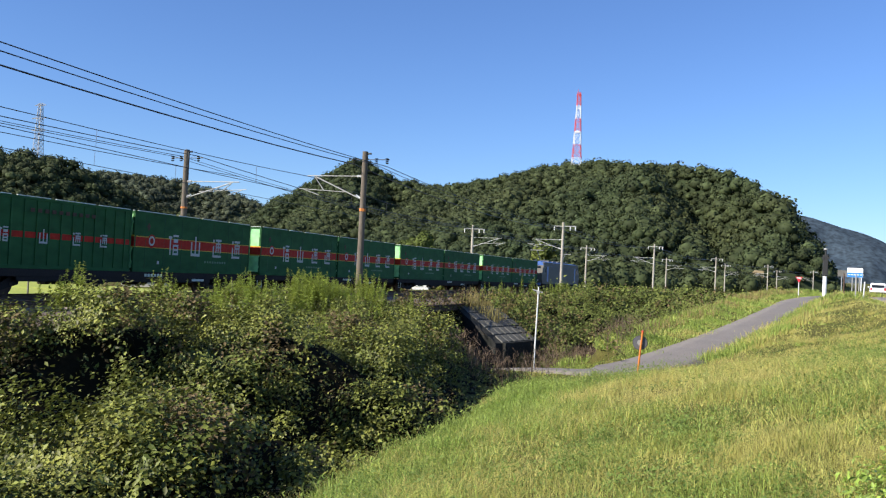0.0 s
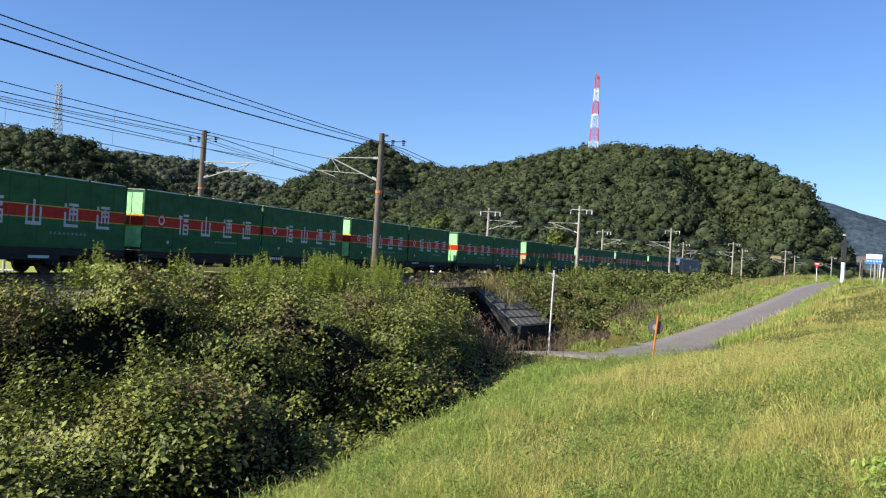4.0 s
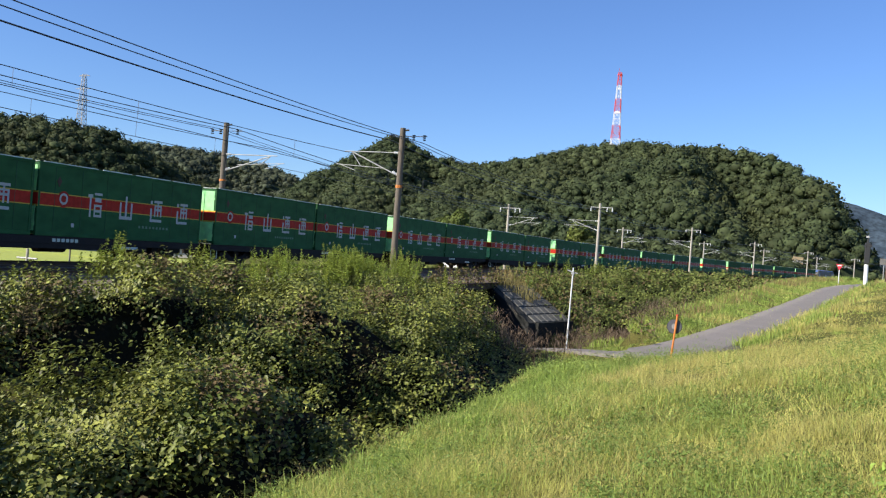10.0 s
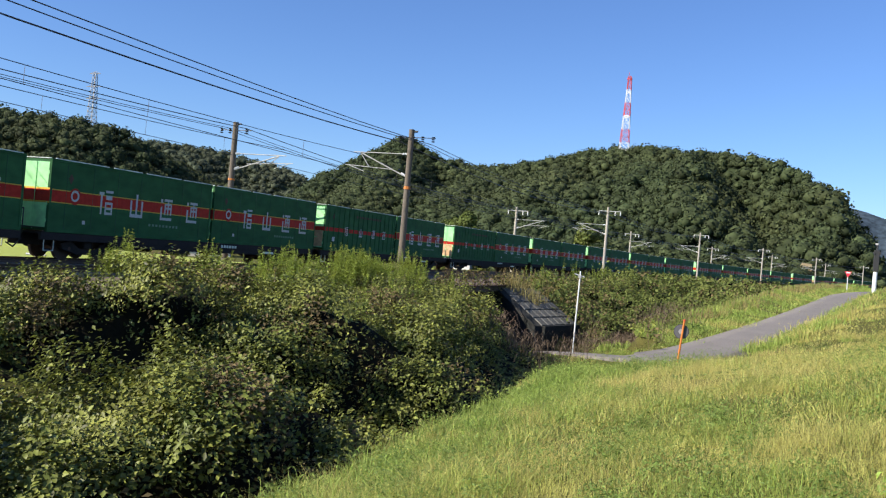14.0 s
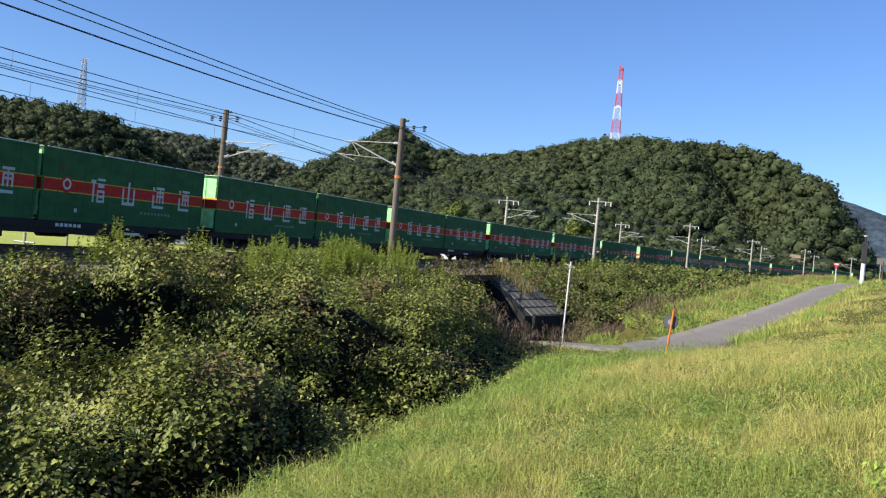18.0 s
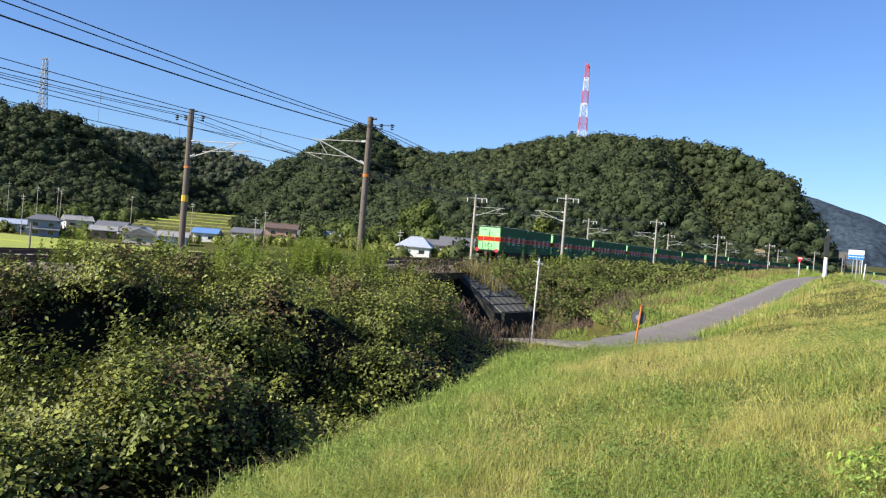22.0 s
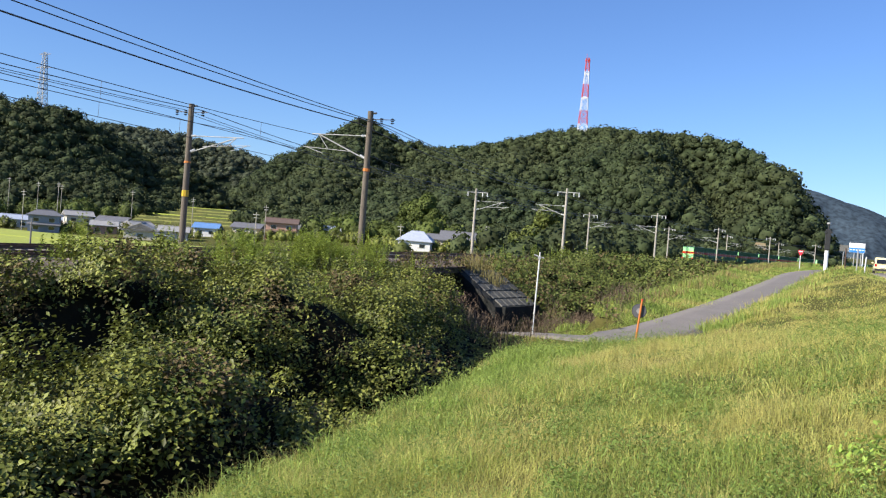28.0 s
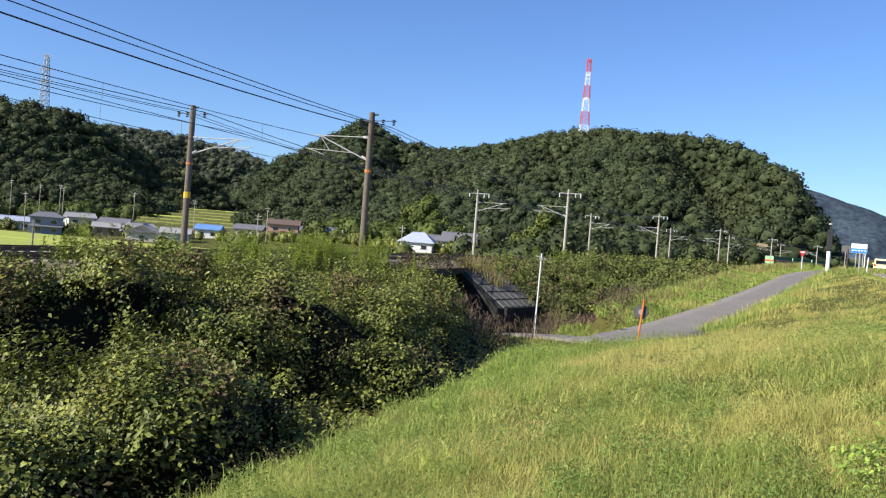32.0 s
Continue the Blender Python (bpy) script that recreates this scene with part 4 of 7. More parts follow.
def wagon():
    """A flat container wagon. Origin on the rail, in the middle."""
    w = thing("flat_wagon", label="dark steel container flat wagon on two bogies", category="wagon", group="wagons of the train")
    hl = 9.75
    for sx in (1, -1):
        part("side_sill", boxes(((sx * 1.18 - 0.07, -hl, 0.72), (sx * 1.18 + 0.07, hl, DECK - 0.01)), ((sx * 1.18 - 0.05, -6.2, 0.55), (sx * 1.18 + 0.05, 6.2, 0.74)), bevel=0.01), M_WAGON, w)
        part("step_frame", rods(((sx * 1.2, -hl + 0.2, 0.8), (sx * 1.2, -hl + 0.2, 0.35), 0.02), ((sx * 1.2, -hl + 0.65, 0.8), (sx * 1.2, -hl + 0.65, 0.35), 0.02), ((sx * 1.2, -hl + 0.2, 0.35), (sx * 1.2, -hl + 0.65, 0.35), 0.02)), M_STEEL_RIM, w)
        part("number_text", boxes(*[((sx * 1.262 - 0.006, 1.0 + k * 0.22, 0.80), (sx * 1.262 + 0.006, 1.15 + k * 0.22, 0.92)) for k in range(6)]), M_STEEL_RIM, w, "pale number bars")
        part("pale_plate", boxes(((sx * 1.262 - 0.006, 4.6, 0.62), (sx * 1.262 + 0.006, 5.6, 0.72))), M_STEEL_RIM, w)
        part("equipment_box", boxes(((sx * 0.95 - 0.2, -2.6, 0.35), (sx * 0.95 + 0.2, -1.2, 0.72)), bevel=0.02), M_WAGON, w)
    part("centre_sill", boxes(((-0.25, -hl, 0.5), (0.25, hl, 0.95))), M_WAGON, w)
    part("deck", boxes(((-1.1, -hl, 0.93), (1.1, hl, DECK - 0.02))), M_WAGON, w)
    part("brake_cylinder", rods(((-0.5, 2.0, 0.55), (-0.5, 3.4, 0.55), 0.2), n=12), M_WAGON, w)
    for sy in (1, -1):
        bogie = thing("bogie")
        bogie.parent = w
        for sx in (1, -1):
            bm = bmesh.new()
            prism(bm, [(-1.35, 0.62), (-0.9, 0.72), (-0.4, 0.42), (0.4, 0.42), (0.9, 0.72), (1.35, 0.62), (1.3, 0.42), (0.5, 0.22), (-0.5, 0.22), (-1.3, 0.42)], 0, sx * 0.86 - 0.07, sx * 0.86 + 0.07)
            part("side_frame", bm, M_WAGON, bogie)
        part("bolster", boxes(((-0.95, -0.2, 0.45), (0.95, 0.2, 0.72)), bevel=0.02), M_WAGON, bogie)
        bogie.location = (0, sy * 7.1, 0)
        for y in (-0.95, 0.95):
            for sx in (1, -1):
                part("wheel", rods(((sx * 0.47, y, 0.43), (sx * 0.60, y, 0.43), 0.43), n=20), M_RUST, bogie)
            part("axle", rods(((-0.95, y, 0.43), (0.95, y, 0.43), 0.07)), M_RUST, bogie)
        part("coupler", boxes(((-0.1, sy * hl if sy > 0 else -hl - 0.45, 0.7), (0.1, hl + 0.45 if sy > 0 else -hl, 0.95)), ((-0.18, sy * (hl + 0.3) - 0.14, 0.68), (0.18, sy * (hl + 0.3) + 0.14, 0.98)), bevel=0.02), M_RUST, w)
    part("end_rail", rods(((-1.15, -hl - 0.05, 0.9), (-1.15, -hl - 0.05, 2.02), 0.024), ((-0.55, -hl - 0.05, 0.9), (-0.55, -hl - 0.05, 2.02), 0.024), ((-1.15, -hl - 0.05, 2.02), (-0.55, -hl - 0.05, 2.02), 0.024),
                          ((0.0, -hl - 0.05, 0.9), (0.0, -hl - 0.05, 1.78), 0.024), ((0.42, -hl - 0.05, 0.9), (0.42, -hl - 0.05, 1.78), 0.024), ((0.0, -hl - 0.05, 1.78), (0.42, -hl - 0.05, 1.78), 0.024), ((-1.15, -hl - 0.05, 1.15), (1.2, -hl - 0.05, 1.15), 0.018)), M_BLACK, w, "black tubular hand rail")
    part("hose", rods(((0.35, -hl, 0.7), (0.38, -hl - 0.35, 0.4), 0.025), ((0.38, -hl - 0.35, 0.4), (0.3, -hl - 0.6, 0.55), 0.025)), M_BLACK, w)
    return w


def tail_disc(m):
    d = thing("tail_marker", m, label="round red reflective tail marker on the last wagon", category="marker", group="tail markers")
    part("disc", rods(((0, 0, 0), (0, -0.03, 0), 0.19), n=24), M_SIGN_RED, d)
    part("bracket", boxes(((-0.03, 0.0, -0.22), (0.03, 0.06, 0.1))), M_BLACK, d)
    return d


def locomotive():
    """An electric locomotive. Origin on the rail, in the middle."""
    l = thing("electric_locomotive", label="grey and blue electric freight locomotive with roof equipment", category="locomotive")
    hl, hx = 8.6, 1.45
    bm = bmesh.new()
    prism(bm, [(-hl + 0.25, 0.95), (-hl, 1.6), (-hl + 0.1, 2.3), (-hl + 0.75, 3.55), (hl - 0.75, 3.55), (hl - 0.1, 2.3), (hl, 1.6), (hl - 0.25, 0.95)], 0, -hx, hx)
    part("body", bm, M_LOCO, l)
    bm = bmesh.new()
    prism(bm, [(-1.46, 3.1), (-1.3, 3.5), (-1.0, 3.66), (1.0, 3.66), (1.3, 3.5), (1.46, 3.1)], 1, -hl + 0.55, hl - 0.55)
    part("roof", bm, M_LOCO_BLUE, l, "blue upper body")
    for sx in (1, -1):
        x = sx * (hx + 0.006)
        def plate(y0, z0, y1, z1):
            return boxes(((x - 0.006, y0, z0), (x + 0.006, y1, z1)))
        for y in (-hl + 1.15, hl - 1.75):
            part("cab_window", plate(y, 2.35, y + 0.6, 3.0), M_GLASS, l)
        for y in (-hl + 2.05, hl - 2.65):
            part("cab_door", plate(y, 1.2, y + 0.6, 3.05), M_LOCO_BLUE, l)
        part("white_mark", plate(-0.6, 1.7, 0.5, 2.4), M_WHITE, l, "white painted mark as a plain block")
        for k in range(5):
            part("vent", plate(-4.6 + k * 2.0, 2.75, -3.2 + k * 2.0, 3.15), M_LOCO_ROOF, l)
    for sy in (1, -1):
        part("windscreen", boxes(((-1.1, sy * (hl - 0.42) - 0.06, 2.35), (1.1, sy * (hl - 0.42) + 0.06, 3.05))), M_GLASS, l)
        part("end_panel", boxes(((-1.3, sy * (hl - 0.02) - 0.03, 1.2), (1.3, sy * (hl - 0.02) + 0.03, 2.2)), bevel=0.02), M_LOCO, l)
        part("buffer_beam", boxes(((-1.3, sy * (hl + 0.05) - 0.12, 0.75), (1.3, sy * (hl + 0.05) + 0.12, 1.05)), bevel=0.02), M_LOCO_BLUE, l)
        for sx in (1, -1):
            part("headlight", rods(((sx * 0.9, sy * hl, 1.35), (sx * 0.9, sy * (hl + 0.06), 1.35), 0.11), n=12), M_PORCELAIN, l)
        pb = part("pantograph", rods(((-0.5, sy * 6.2, 3.66), (-0.5, sy * 4.8, 3.95), 0.03), ((0.5, sy * 6.2, 3.66), (0.5, sy * 4.8, 3.95), 0.03), ((0, sy * 4.8, 3.95), (0, sy * 6.4, 5.0), 0.03), ((-0.8, sy * 6.4, 5.02), (0.8, sy * 6.4, 5.02), 0.035)), M_GALV, l)
    for y in (-3.2, -1.2, 1.0, 3.0):
        part("roof_box", boxes(((-0.6, y, 3.62), (0.6, y + 1.2, 3.86)), bevel=0.03), M_LOCO_ROOF, l)
    part("underframe", boxes(((-1.3, -7.9, 0.45), (1.3, 7.9, 0.98)), bevel=0.03), M_WAGON, l)
    for yy in (-5.8, 0.0, 5.8):
        bogie = thing("bogie")
        bogie.parent = l
        for sx in (1, -1):
            part("side_frame", boxes(((sx * 1.0 - 0.08, yy - 1.7, 0.35), (sx * 1.0 + 0.08, yy + 1.7, 0.75)), bevel=0.03), M_WAGON, bogie)
            for y in (-1.15, 1.15):
                part("wheel", rods(((sx * 0.47, yy + y, 0.55), (sx * 0.60, yy + y, 0.55), 0.55), n=20), M_RUST, bogie)
    return l


WAGONS = 20
CONTAINERS, WAGON, LOCO = [container(0), container(1), container(2)], wagon(), locomotive()
SMALL_MARKED = {(5, 0), (6, 0), (16, 0)}
TRAIN = []
SHORTER = {(5, 1), (10, 1), (14, 1), (15, 1)}
used = {0: False, 1: False, 2: False}
for i in range(WAGONS):
    w = WAGON if i == 0 else copy_thing(WAGON, Matrix.Identity(4))
    TRAIN.append((w, i * 20.4 + 9.53, 0.0))
    for k in range(2):
        kind = 1 if (i, k) in SMALL_MARKED else 2 if (i, k) in SHORTER else 0
        src = CONTAINERS[kind]
        c = copy_thing(src, Matrix.Identity(4)) if used[kind] else src
        used[kind] = True
        TRAIN.append((c, i * 20.4 + k * (C_LEN + 0.22) + (SHORT if kind == 2 else C_LEN) / 2, DECK))
for x in (-1.0, 1.0):
    TRAIN.append((tail_disc(Matrix.Identity(4)), -0.55, (1.13, x * 1.05)))
TRAIN.append((LOCO, WAGONS * 20.4 + 8.9, 0.0))


def rear_at(t):
    """Where along the line the last container's end stands: the train gathers a little speed."""
    back = max(0.0, 19.0 - t)
    return 32.67 + 18.468 * (t - 19.0) + SLOW[0] * back + SLOW[1] * back ** 2 + SLOW[2] * back ** 3


SLOW = (0.21878, 0.04647, -0.00107)


# ---- hills ----
RIDGES = {
    "wooded_hill": [[(24, 312, -3, 26), (24, 336, 15, 26), (22, 372, 32, 27), (12, 420, 47, 36), (-10, 470, 60, 44), (-40, 505, 64, 70), (-72, 536, 70, 84), (-120, 567, 68, 100), (-192, 608, 60, 100), (-235, 625, 68, 95), (-268, 624, 82, 90), (-298, 585, 52, 50), (-290, 540, 38, 45), (-262, 450, 12, 44), (-240, 390, -2, 40)],
                    [(-42, 505, 65, 52), (-36, 420, 50, 42), (-27, 345, 22, 34), (-22, 318, 4, 30)], [(-72, 536, 67, 84), (-58, 430, 42, 75), (-48, 325, 5, 60)], [(-120, 567, 66, 95), (-108, 450, 38, 75), (-92, 330, 4, 60)],
                    [(-192, 608, 56, 95), (-165, 480, 33, 75), (-135, 350, 2, 60)], [(-268, 624, 79, 90), (-228, 510, 44, 72), (-188, 390, 6, 60)]],
    "left_hill": [[(-470, 262, 44, 110), (-400, 300, 47, 115), (-340, 338, 47, 110), (-322, 347, 46, 95), (-304, 356, 35, 75), (-278, 362, 16, 62), (-250, 366, 2, 50)], [(-322, 347, 46, 80), (-268, 300, 14, 60)], [(-400, 300, 47, 80), (-330, 245, 10, 60)]],
    "back_hill": [[(-760, 620, 78, 240), (-620, 690, 78, 240), (-550, 713, 79, 220), (-520, 734, 76, 200), (-464, 748, 66, 150), (-421, 750, 46, 110), (-370, 745, 26, 90)], [(-550, 713, 79, 150), (-430, 560, 24, 100)]],
}
FAR_RIDGE = [[(-300, 2250, 120, 330), (-80, 2250, 165, 330), (60, 2290, 205, 330), (168, 2294, 190, 330), (245, 2287, 160, 330), (382, 2369, 96, 330), (520, 2400, 54, 330), (900, 2450, 60, 330)]]


def ridge_height(x, y, lines, rough=0.25):
    """The height of a hill made of ridges and spurs, each with a place, a height and a half-width."""
    out = np.full(np.shape(x), -1e3)
    k = 1 + rough * (vnoise(x, y, 45, 11) - 0.5) * 2 + 0.6 * rough * (vnoise(x, y, 19, 12) - 0.5)
    for line in lines:
        for a, b in zip(line, line[1:]):
            dx, dy = b[0] - a[0], b[1] - a[1]
            t = np.clip(((x - a[0]) * dx + (y - a[1]) * dy) / (dx * dx + dy * dy), 0, 1)
            q = np.hypot(x - a[0] - t * dx, y - a[1] - t * dy) * k / (a[3] + (b[3] - a[3]) * t)
            z = a[2] + (b[2] - a[2]) * t
            out = np.maximum(out, -4 + (z + 4) * (1 - np.clip(q, 0, 2) ** 1.45))
    return out + 2.0 * (vnoise(x, y, 14, 3) - 0.5)


def height_mesh(name, x0, x1, y0, y1, step, fn, mat, label):
    xs, ys = np.arange(x0, x1 + 1, step), np.arange(y0, y1 + 1, step)
    gx, gy = np.meshgrid(xs, ys)
    z = fn(gx, gy)
    nx, ny = len(xs), len(ys)
    i = (np.arange(ny - 1)[:, None] * nx + np.arange(nx - 1)[None]).ravel()
    f = np.stack([i, i + 1, i + nx + 1, i + nx], -1)
    keep = z.ravel()[f].max(1) > -5.0
    return tagged(new(name, mesh_from(name, np.stack([gx, gy, z], -1).reshape(-1, 3), f[keep], mat, True)), label, "hill", kind="structure")


SPANS = {"wooded_hill": (-470, 130, 230, 880, 6), "left_hill": (-600, -150, 130, 500, 6), "back_hill": (-1020, -130, 430, 1020, 9)}
for nm, lines in RIDGES.items():
    height_mesh(nm, *SPANS[nm], lambda x, y, p=lines: ridge_height(x, y, p), M_WOODS_CORE, "steep hill covered with dense broadleaf woods")
height_mesh("far_mountain", -700, 1500, 1700, 2900, 16, lambda x, y: ridge_height(x, y, FAR_RIDGE, 0.1) + 10 * (vnoise(x, y, 90, 8) - 0.5) + 5 * (vnoise(x, y, 34, 9) - 0.5), M_FAR_WOODS, "distant wooded mountain ridge with haze put into its blue-grey colour")


def hills(x, y):
    z = np.full(np.shape(x), -1e3)
    for lines in RIDGES.values():
        z = np.maximum(z, ridge_height(x, y, lines))
    return z


ICO = np.array([(0, 0, 1)] + [(0.894 * math.cos(k * 1.2566), 0.894 * math.sin(k * 1.2566), 0.447) for k in range(5)] + [(0.894 * math.cos(k * 1.2566 + 0.628), 0.894 * math.sin(k * 1.2566 + 0.628), -0.447) for k in range(5)] + [(0, 0, -1)])
ICO_F = np.array([(0, 1 + k, 1 + (k + 1) % 5) for k in range(5)] + [(1 + k, 6 + k, 1 + (k + 1) % 5) for k in range(5)] + [(6 + k, 6 + (k + 1) % 5, 1 + (k + 1) % 5) for k in range(5)] + [(11, 6 + (k + 1) % 5, 6 + k) for k in range(5)])


def clumps(rng, centre, normal, size):
    """Leaf clumps: one ragged four-cornered piece each, facing roughly along normal. Arrays in, verts and triangles out."""
    n = len(centre)
    nn = normal + rng.normal(0, 0.45, (n, 3))
    nn /= np.linalg.norm(nn, axis=1, keepdims=True)
    ref = rng.normal(0, 1, (n, 3))
    a = np.cross(nn, ref)
    a /= np.linalg.norm(a, axis=1, keepdims=True)
    b = np.cross(nn, a)
    r = size[:, None] * rng.uniform(0.55, 1.25, (n, 4))
    v = np.stack([centre + a * r[:, 0:1], centre + b * r[:, 1:2] + nn * size[:, None] * 0.25, centre - a * r[:, 2:3], centre - b * r[:, 3:4] - nn * size[:, None] * 0.1], 1).reshape(-1, 3)
    i = np.arange(n)[:, None] * 4
    f = np.concatenate([i + np.array([[0, 1, 2]]), i + np.array([[0, 2, 3]])])
    return v, f


def woods(name, pts, radius, per, mat, label, seed, flat=0.8, kind="stuff", size=0.17, core=0.86):
    """Crowns of many leaf clumps on dark inner volumes, joined into one wood."""
    rng = np.random.default_rng(seed)
    n = len(pts)
    c = np.repeat(pts, per, 0)
    rad = np.repeat(radius, per)
    d = rng.normal(0, 1, (n * per, 3))
    d[:, 2] = np.abs(d[:, 2]) * 1.1 - 0.35
    d /= np.linalg.norm(d, axis=1, keepdims=True)
    lump = 0.82 + 0.36 * vnoise(d[:, 0] * 2 + c[:, 0], d[:, 1] * 2 + d[:, 2] * 2 + c[:, 1], 0.9, seed)
    pos = c + d * (rad * lump)[:, None] * np.array([1, 1, flat])
    v, f = clumps(rng, pos, d, rad * size * rng.uniform(0.6, 1.3, n * per))
    iv = (pts[:, None] + ICO[None] * (radius * core)[:, None, None] * np.array([1, 1, flat])).reshape(-1, 3)
    fi = (ICO_F[None] + (np.arange(n) * 12)[:, None, None]).reshape(-1, 3) + len(v)
    ob = new(name, mesh_from(name, np.concatenate([v, iv]), np.concatenate([f, fi]), mat))
    return tagged(ob, label, "woods", kind=kind) if kind else ob


def hill_crowns(name, span, spacing, seed, label, per=46, rmin=2.6, rmax=4.6, mat=None):
    rng = np.random.default_rng(seed)
    x0, x1, y0, y1 = span
    gx, gy = np.meshgrid(np.arange(x0, x1, spacing), np.arange(y0, y1, spacing))
    x = gx.ravel() + rng.uniform(-0.45, 0.45, gx.size) * spacing
    y = gy.ravel() + rng.uniform(-0.45, 0.45, gy.size) * spacing
    z = ridge_height(x, y, RIDGES[name])
    top = hills(x, y)
    ok = (z > ground(x, y) + 0.5) & (z >= top - 0.01)
    # the slopes that turn to the valley are wooded densely, the backs thinly
    hid = np.zeros(len(x), bool)
    own = (z + 7) / np.hypot(x, y)
    for k in np.linspace(0.5, 0.985, 24):
        hid |= (hills(x * k, y * k) - 1) / (np.hypot(x, y) * k) > own
    # and those far to the side of the valley more thinly still
    hid |= np.degrees(np.arctan2(x, y)) < -54
    ok &= ~hid | (rng.random(len(x)) < 0.10)
    x, y, z = x[ok], y[ok], z[ok]
    r = (rmin * 0.7 + (rmax * 1.25 - rmin * 0.7) * rng.random(len(x)) ** 1.6) * (0.85 + 0.4 * vnoise(x, y, 25, seed))
    z = z + rng.normal(0, 0.6, len(x))
    return woods(name + "_trees", np.stack([x, y, z + r * 0.4 + 1.0], -1), r, per, mat or M_WOODS, label, seed, 0.8, size=0.135, core=0.8)


hill_crowns("wooded_hill", (-420, 110, 240, 720), 4.3, 21, "dense evergreen and broadleaf tree crowns covering the hill", 58, 2.2, 3.8)
hill_crowns("left_hill", (-560, -170, 150, 440), 3.9, 22, "dense broadleaf tree crowns covering the hill", 66, 2.1, 3.6)
hill_crowns("back_hill", (-760, -200, 480, 800), 6.4, 23, "dense broadleaf tree crowns covering the far hill", 52, 2.8, 4.6, M_WOODS_BACK)


# ---- near plants ----
def leaves(rng, pos, normal, size, slim=0.62, fold=0.25, jitter=0.5):
    """Single leaves folded along the midrib."""
    n = len(pos)
    nn = normal + rng.normal(0, jitter, (n, 3))
    nn /= np.linalg.norm(nn, axis=1, keepdims=True)
    a = np.cross(nn, rng.normal(0, 1, (n, 3)))
    a /= np.linalg.norm(a, axis=1, keepdims=True)
    b = np.cross(nn, a)
    s = size[:, None]
    v = np.stack([pos - a * s, pos + b * s * slim + nn * s * fold - a * s * 0.15, pos + a * s, pos - b * s * slim + nn * s * fold - a * s * 0.15], 1).reshape(-1, 3)
    i = np.arange(n)[:, None] * 4
    return v, np.concatenate([i + np.array([[0, 2, 1]]), i + np.array([[0, 3, 2]])])


def thicket_height(x, y):
    """How far the creeper mounds stand above the soil."""
    s, u = line_coords(x, y)
    big, mid, small = vnoise(x, y, 3.4, 31), vnoise(x, y, 1.5, 32), vnoise(x, y, 0.62, 33)
    h = (0.10 + 0.25 * big + 0.3 * mid + 0.25 * small) * (1 + 1.6 * ramp(y, 47, 60))
    a, c = under_coords(x, y)
    h = h * (0.12 + 0.88 * np.maximum(ramp(-c, HALF + 0.5, HALF + 6.5), ramp(c, HALF + 0.5, HALF + 5)))
    return h * (0.25 + 0.75 * ramp(u, 6.2, 8.6)) * (0.35 + 0.65 * ramp(-(x + lip_x(y) + 0.5), 0, 2.2))


def thicket_mask(x, y):
    s, u = line_coords(x, y)
    d, _ = near_line(x, y, LANE_LINE)
    a, c = under_coords(x, y)
    lip = lip_x(y) + 0.1 + 0.5 * (vnoise(x, y, 1.6, 35) - 0.5)
    mouth = (np.abs(c) < HALF + 0.55) & (a < 9)
    near = (y < 50) & (c < 0.5) & (x < -lip) & (d > 2.0 + vnoise(x, y, 1.2, 36))
    wall = (c > HALF) & (u > 7.4) & (x < b_line(y)) & (y < 57.9)
    lane_x = np.interp(y, [43, 49, 62.6, 80, 94, 103, 130], [-3.4, -1.4, 1.9, 5.3, 8.0, 9.5, 12])
    far = (c > 0.5) & (d > 2.7 + 2.6 * ramp(y, 46, 58) + 1.4 * vnoise(x, y, 2.5, 37)) & (x < lane_x) & (u < 27 - 5 * ramp(y, 80, 130)) & ~wall
    return (u > 6.0) & ~mouth & (near | far)


def b_line(y):
    """The foot of the revetment."""
    return -13.0 + (y - 53.0) * 0.27


def slope_normal(x, y, e=0.25):
    gx = (ground(x + e, y) + thicket_height(x + e, y) - ground(x - e, y) - thicket_height(x - e, y)) / (2 * e)
    gy = (ground(x, y + e) + thicket_height(x, y + e) - ground(x, y - e) - thicket_height(x, y - e)) / (2 * e)
    n = np.stack([-gx, -gy, np.ones_like(gx)], -1)
    return n / np.linalg.norm(n, axis=1, keepdims=True)


# heaps and hollows of the creeper: place, breadth, rise
HEAPS = ((-14.2, 16.2, 1.3, 0.8), (-13.2, 18.6, 1.3, 0.8), (-11.1, 26.2, 1.6, 1.3), (-10.6, 21.4, 1.3, 1.0), (-9.9, 18.0, 1.0, 0.8), (-7.6, 14.4, 0.8, 0.9), (-7.6, 11.0, 1.1, 0.7), (-8.8, 9.3, 1.0, 0.2),
         (-11.9, 13.8, 1.4, -1.8), (-12.6, 12.2, 1.2, -1.5), (-9.0, 15.0, 0.7, -0.7), (-7.4, 19.4, 1.2, -1.3), (-14.9, 20.0, 0.9, -0.4))


def heap(x, y):
    """How far a place rises above or sinks below the general run of the creeper."""
    return sum(rise * np.exp(-((x - hx) ** 2 + (y - hy) ** 2) / (2 * wide ** 2)) for hx, hy, wide, rise in HEAPS)


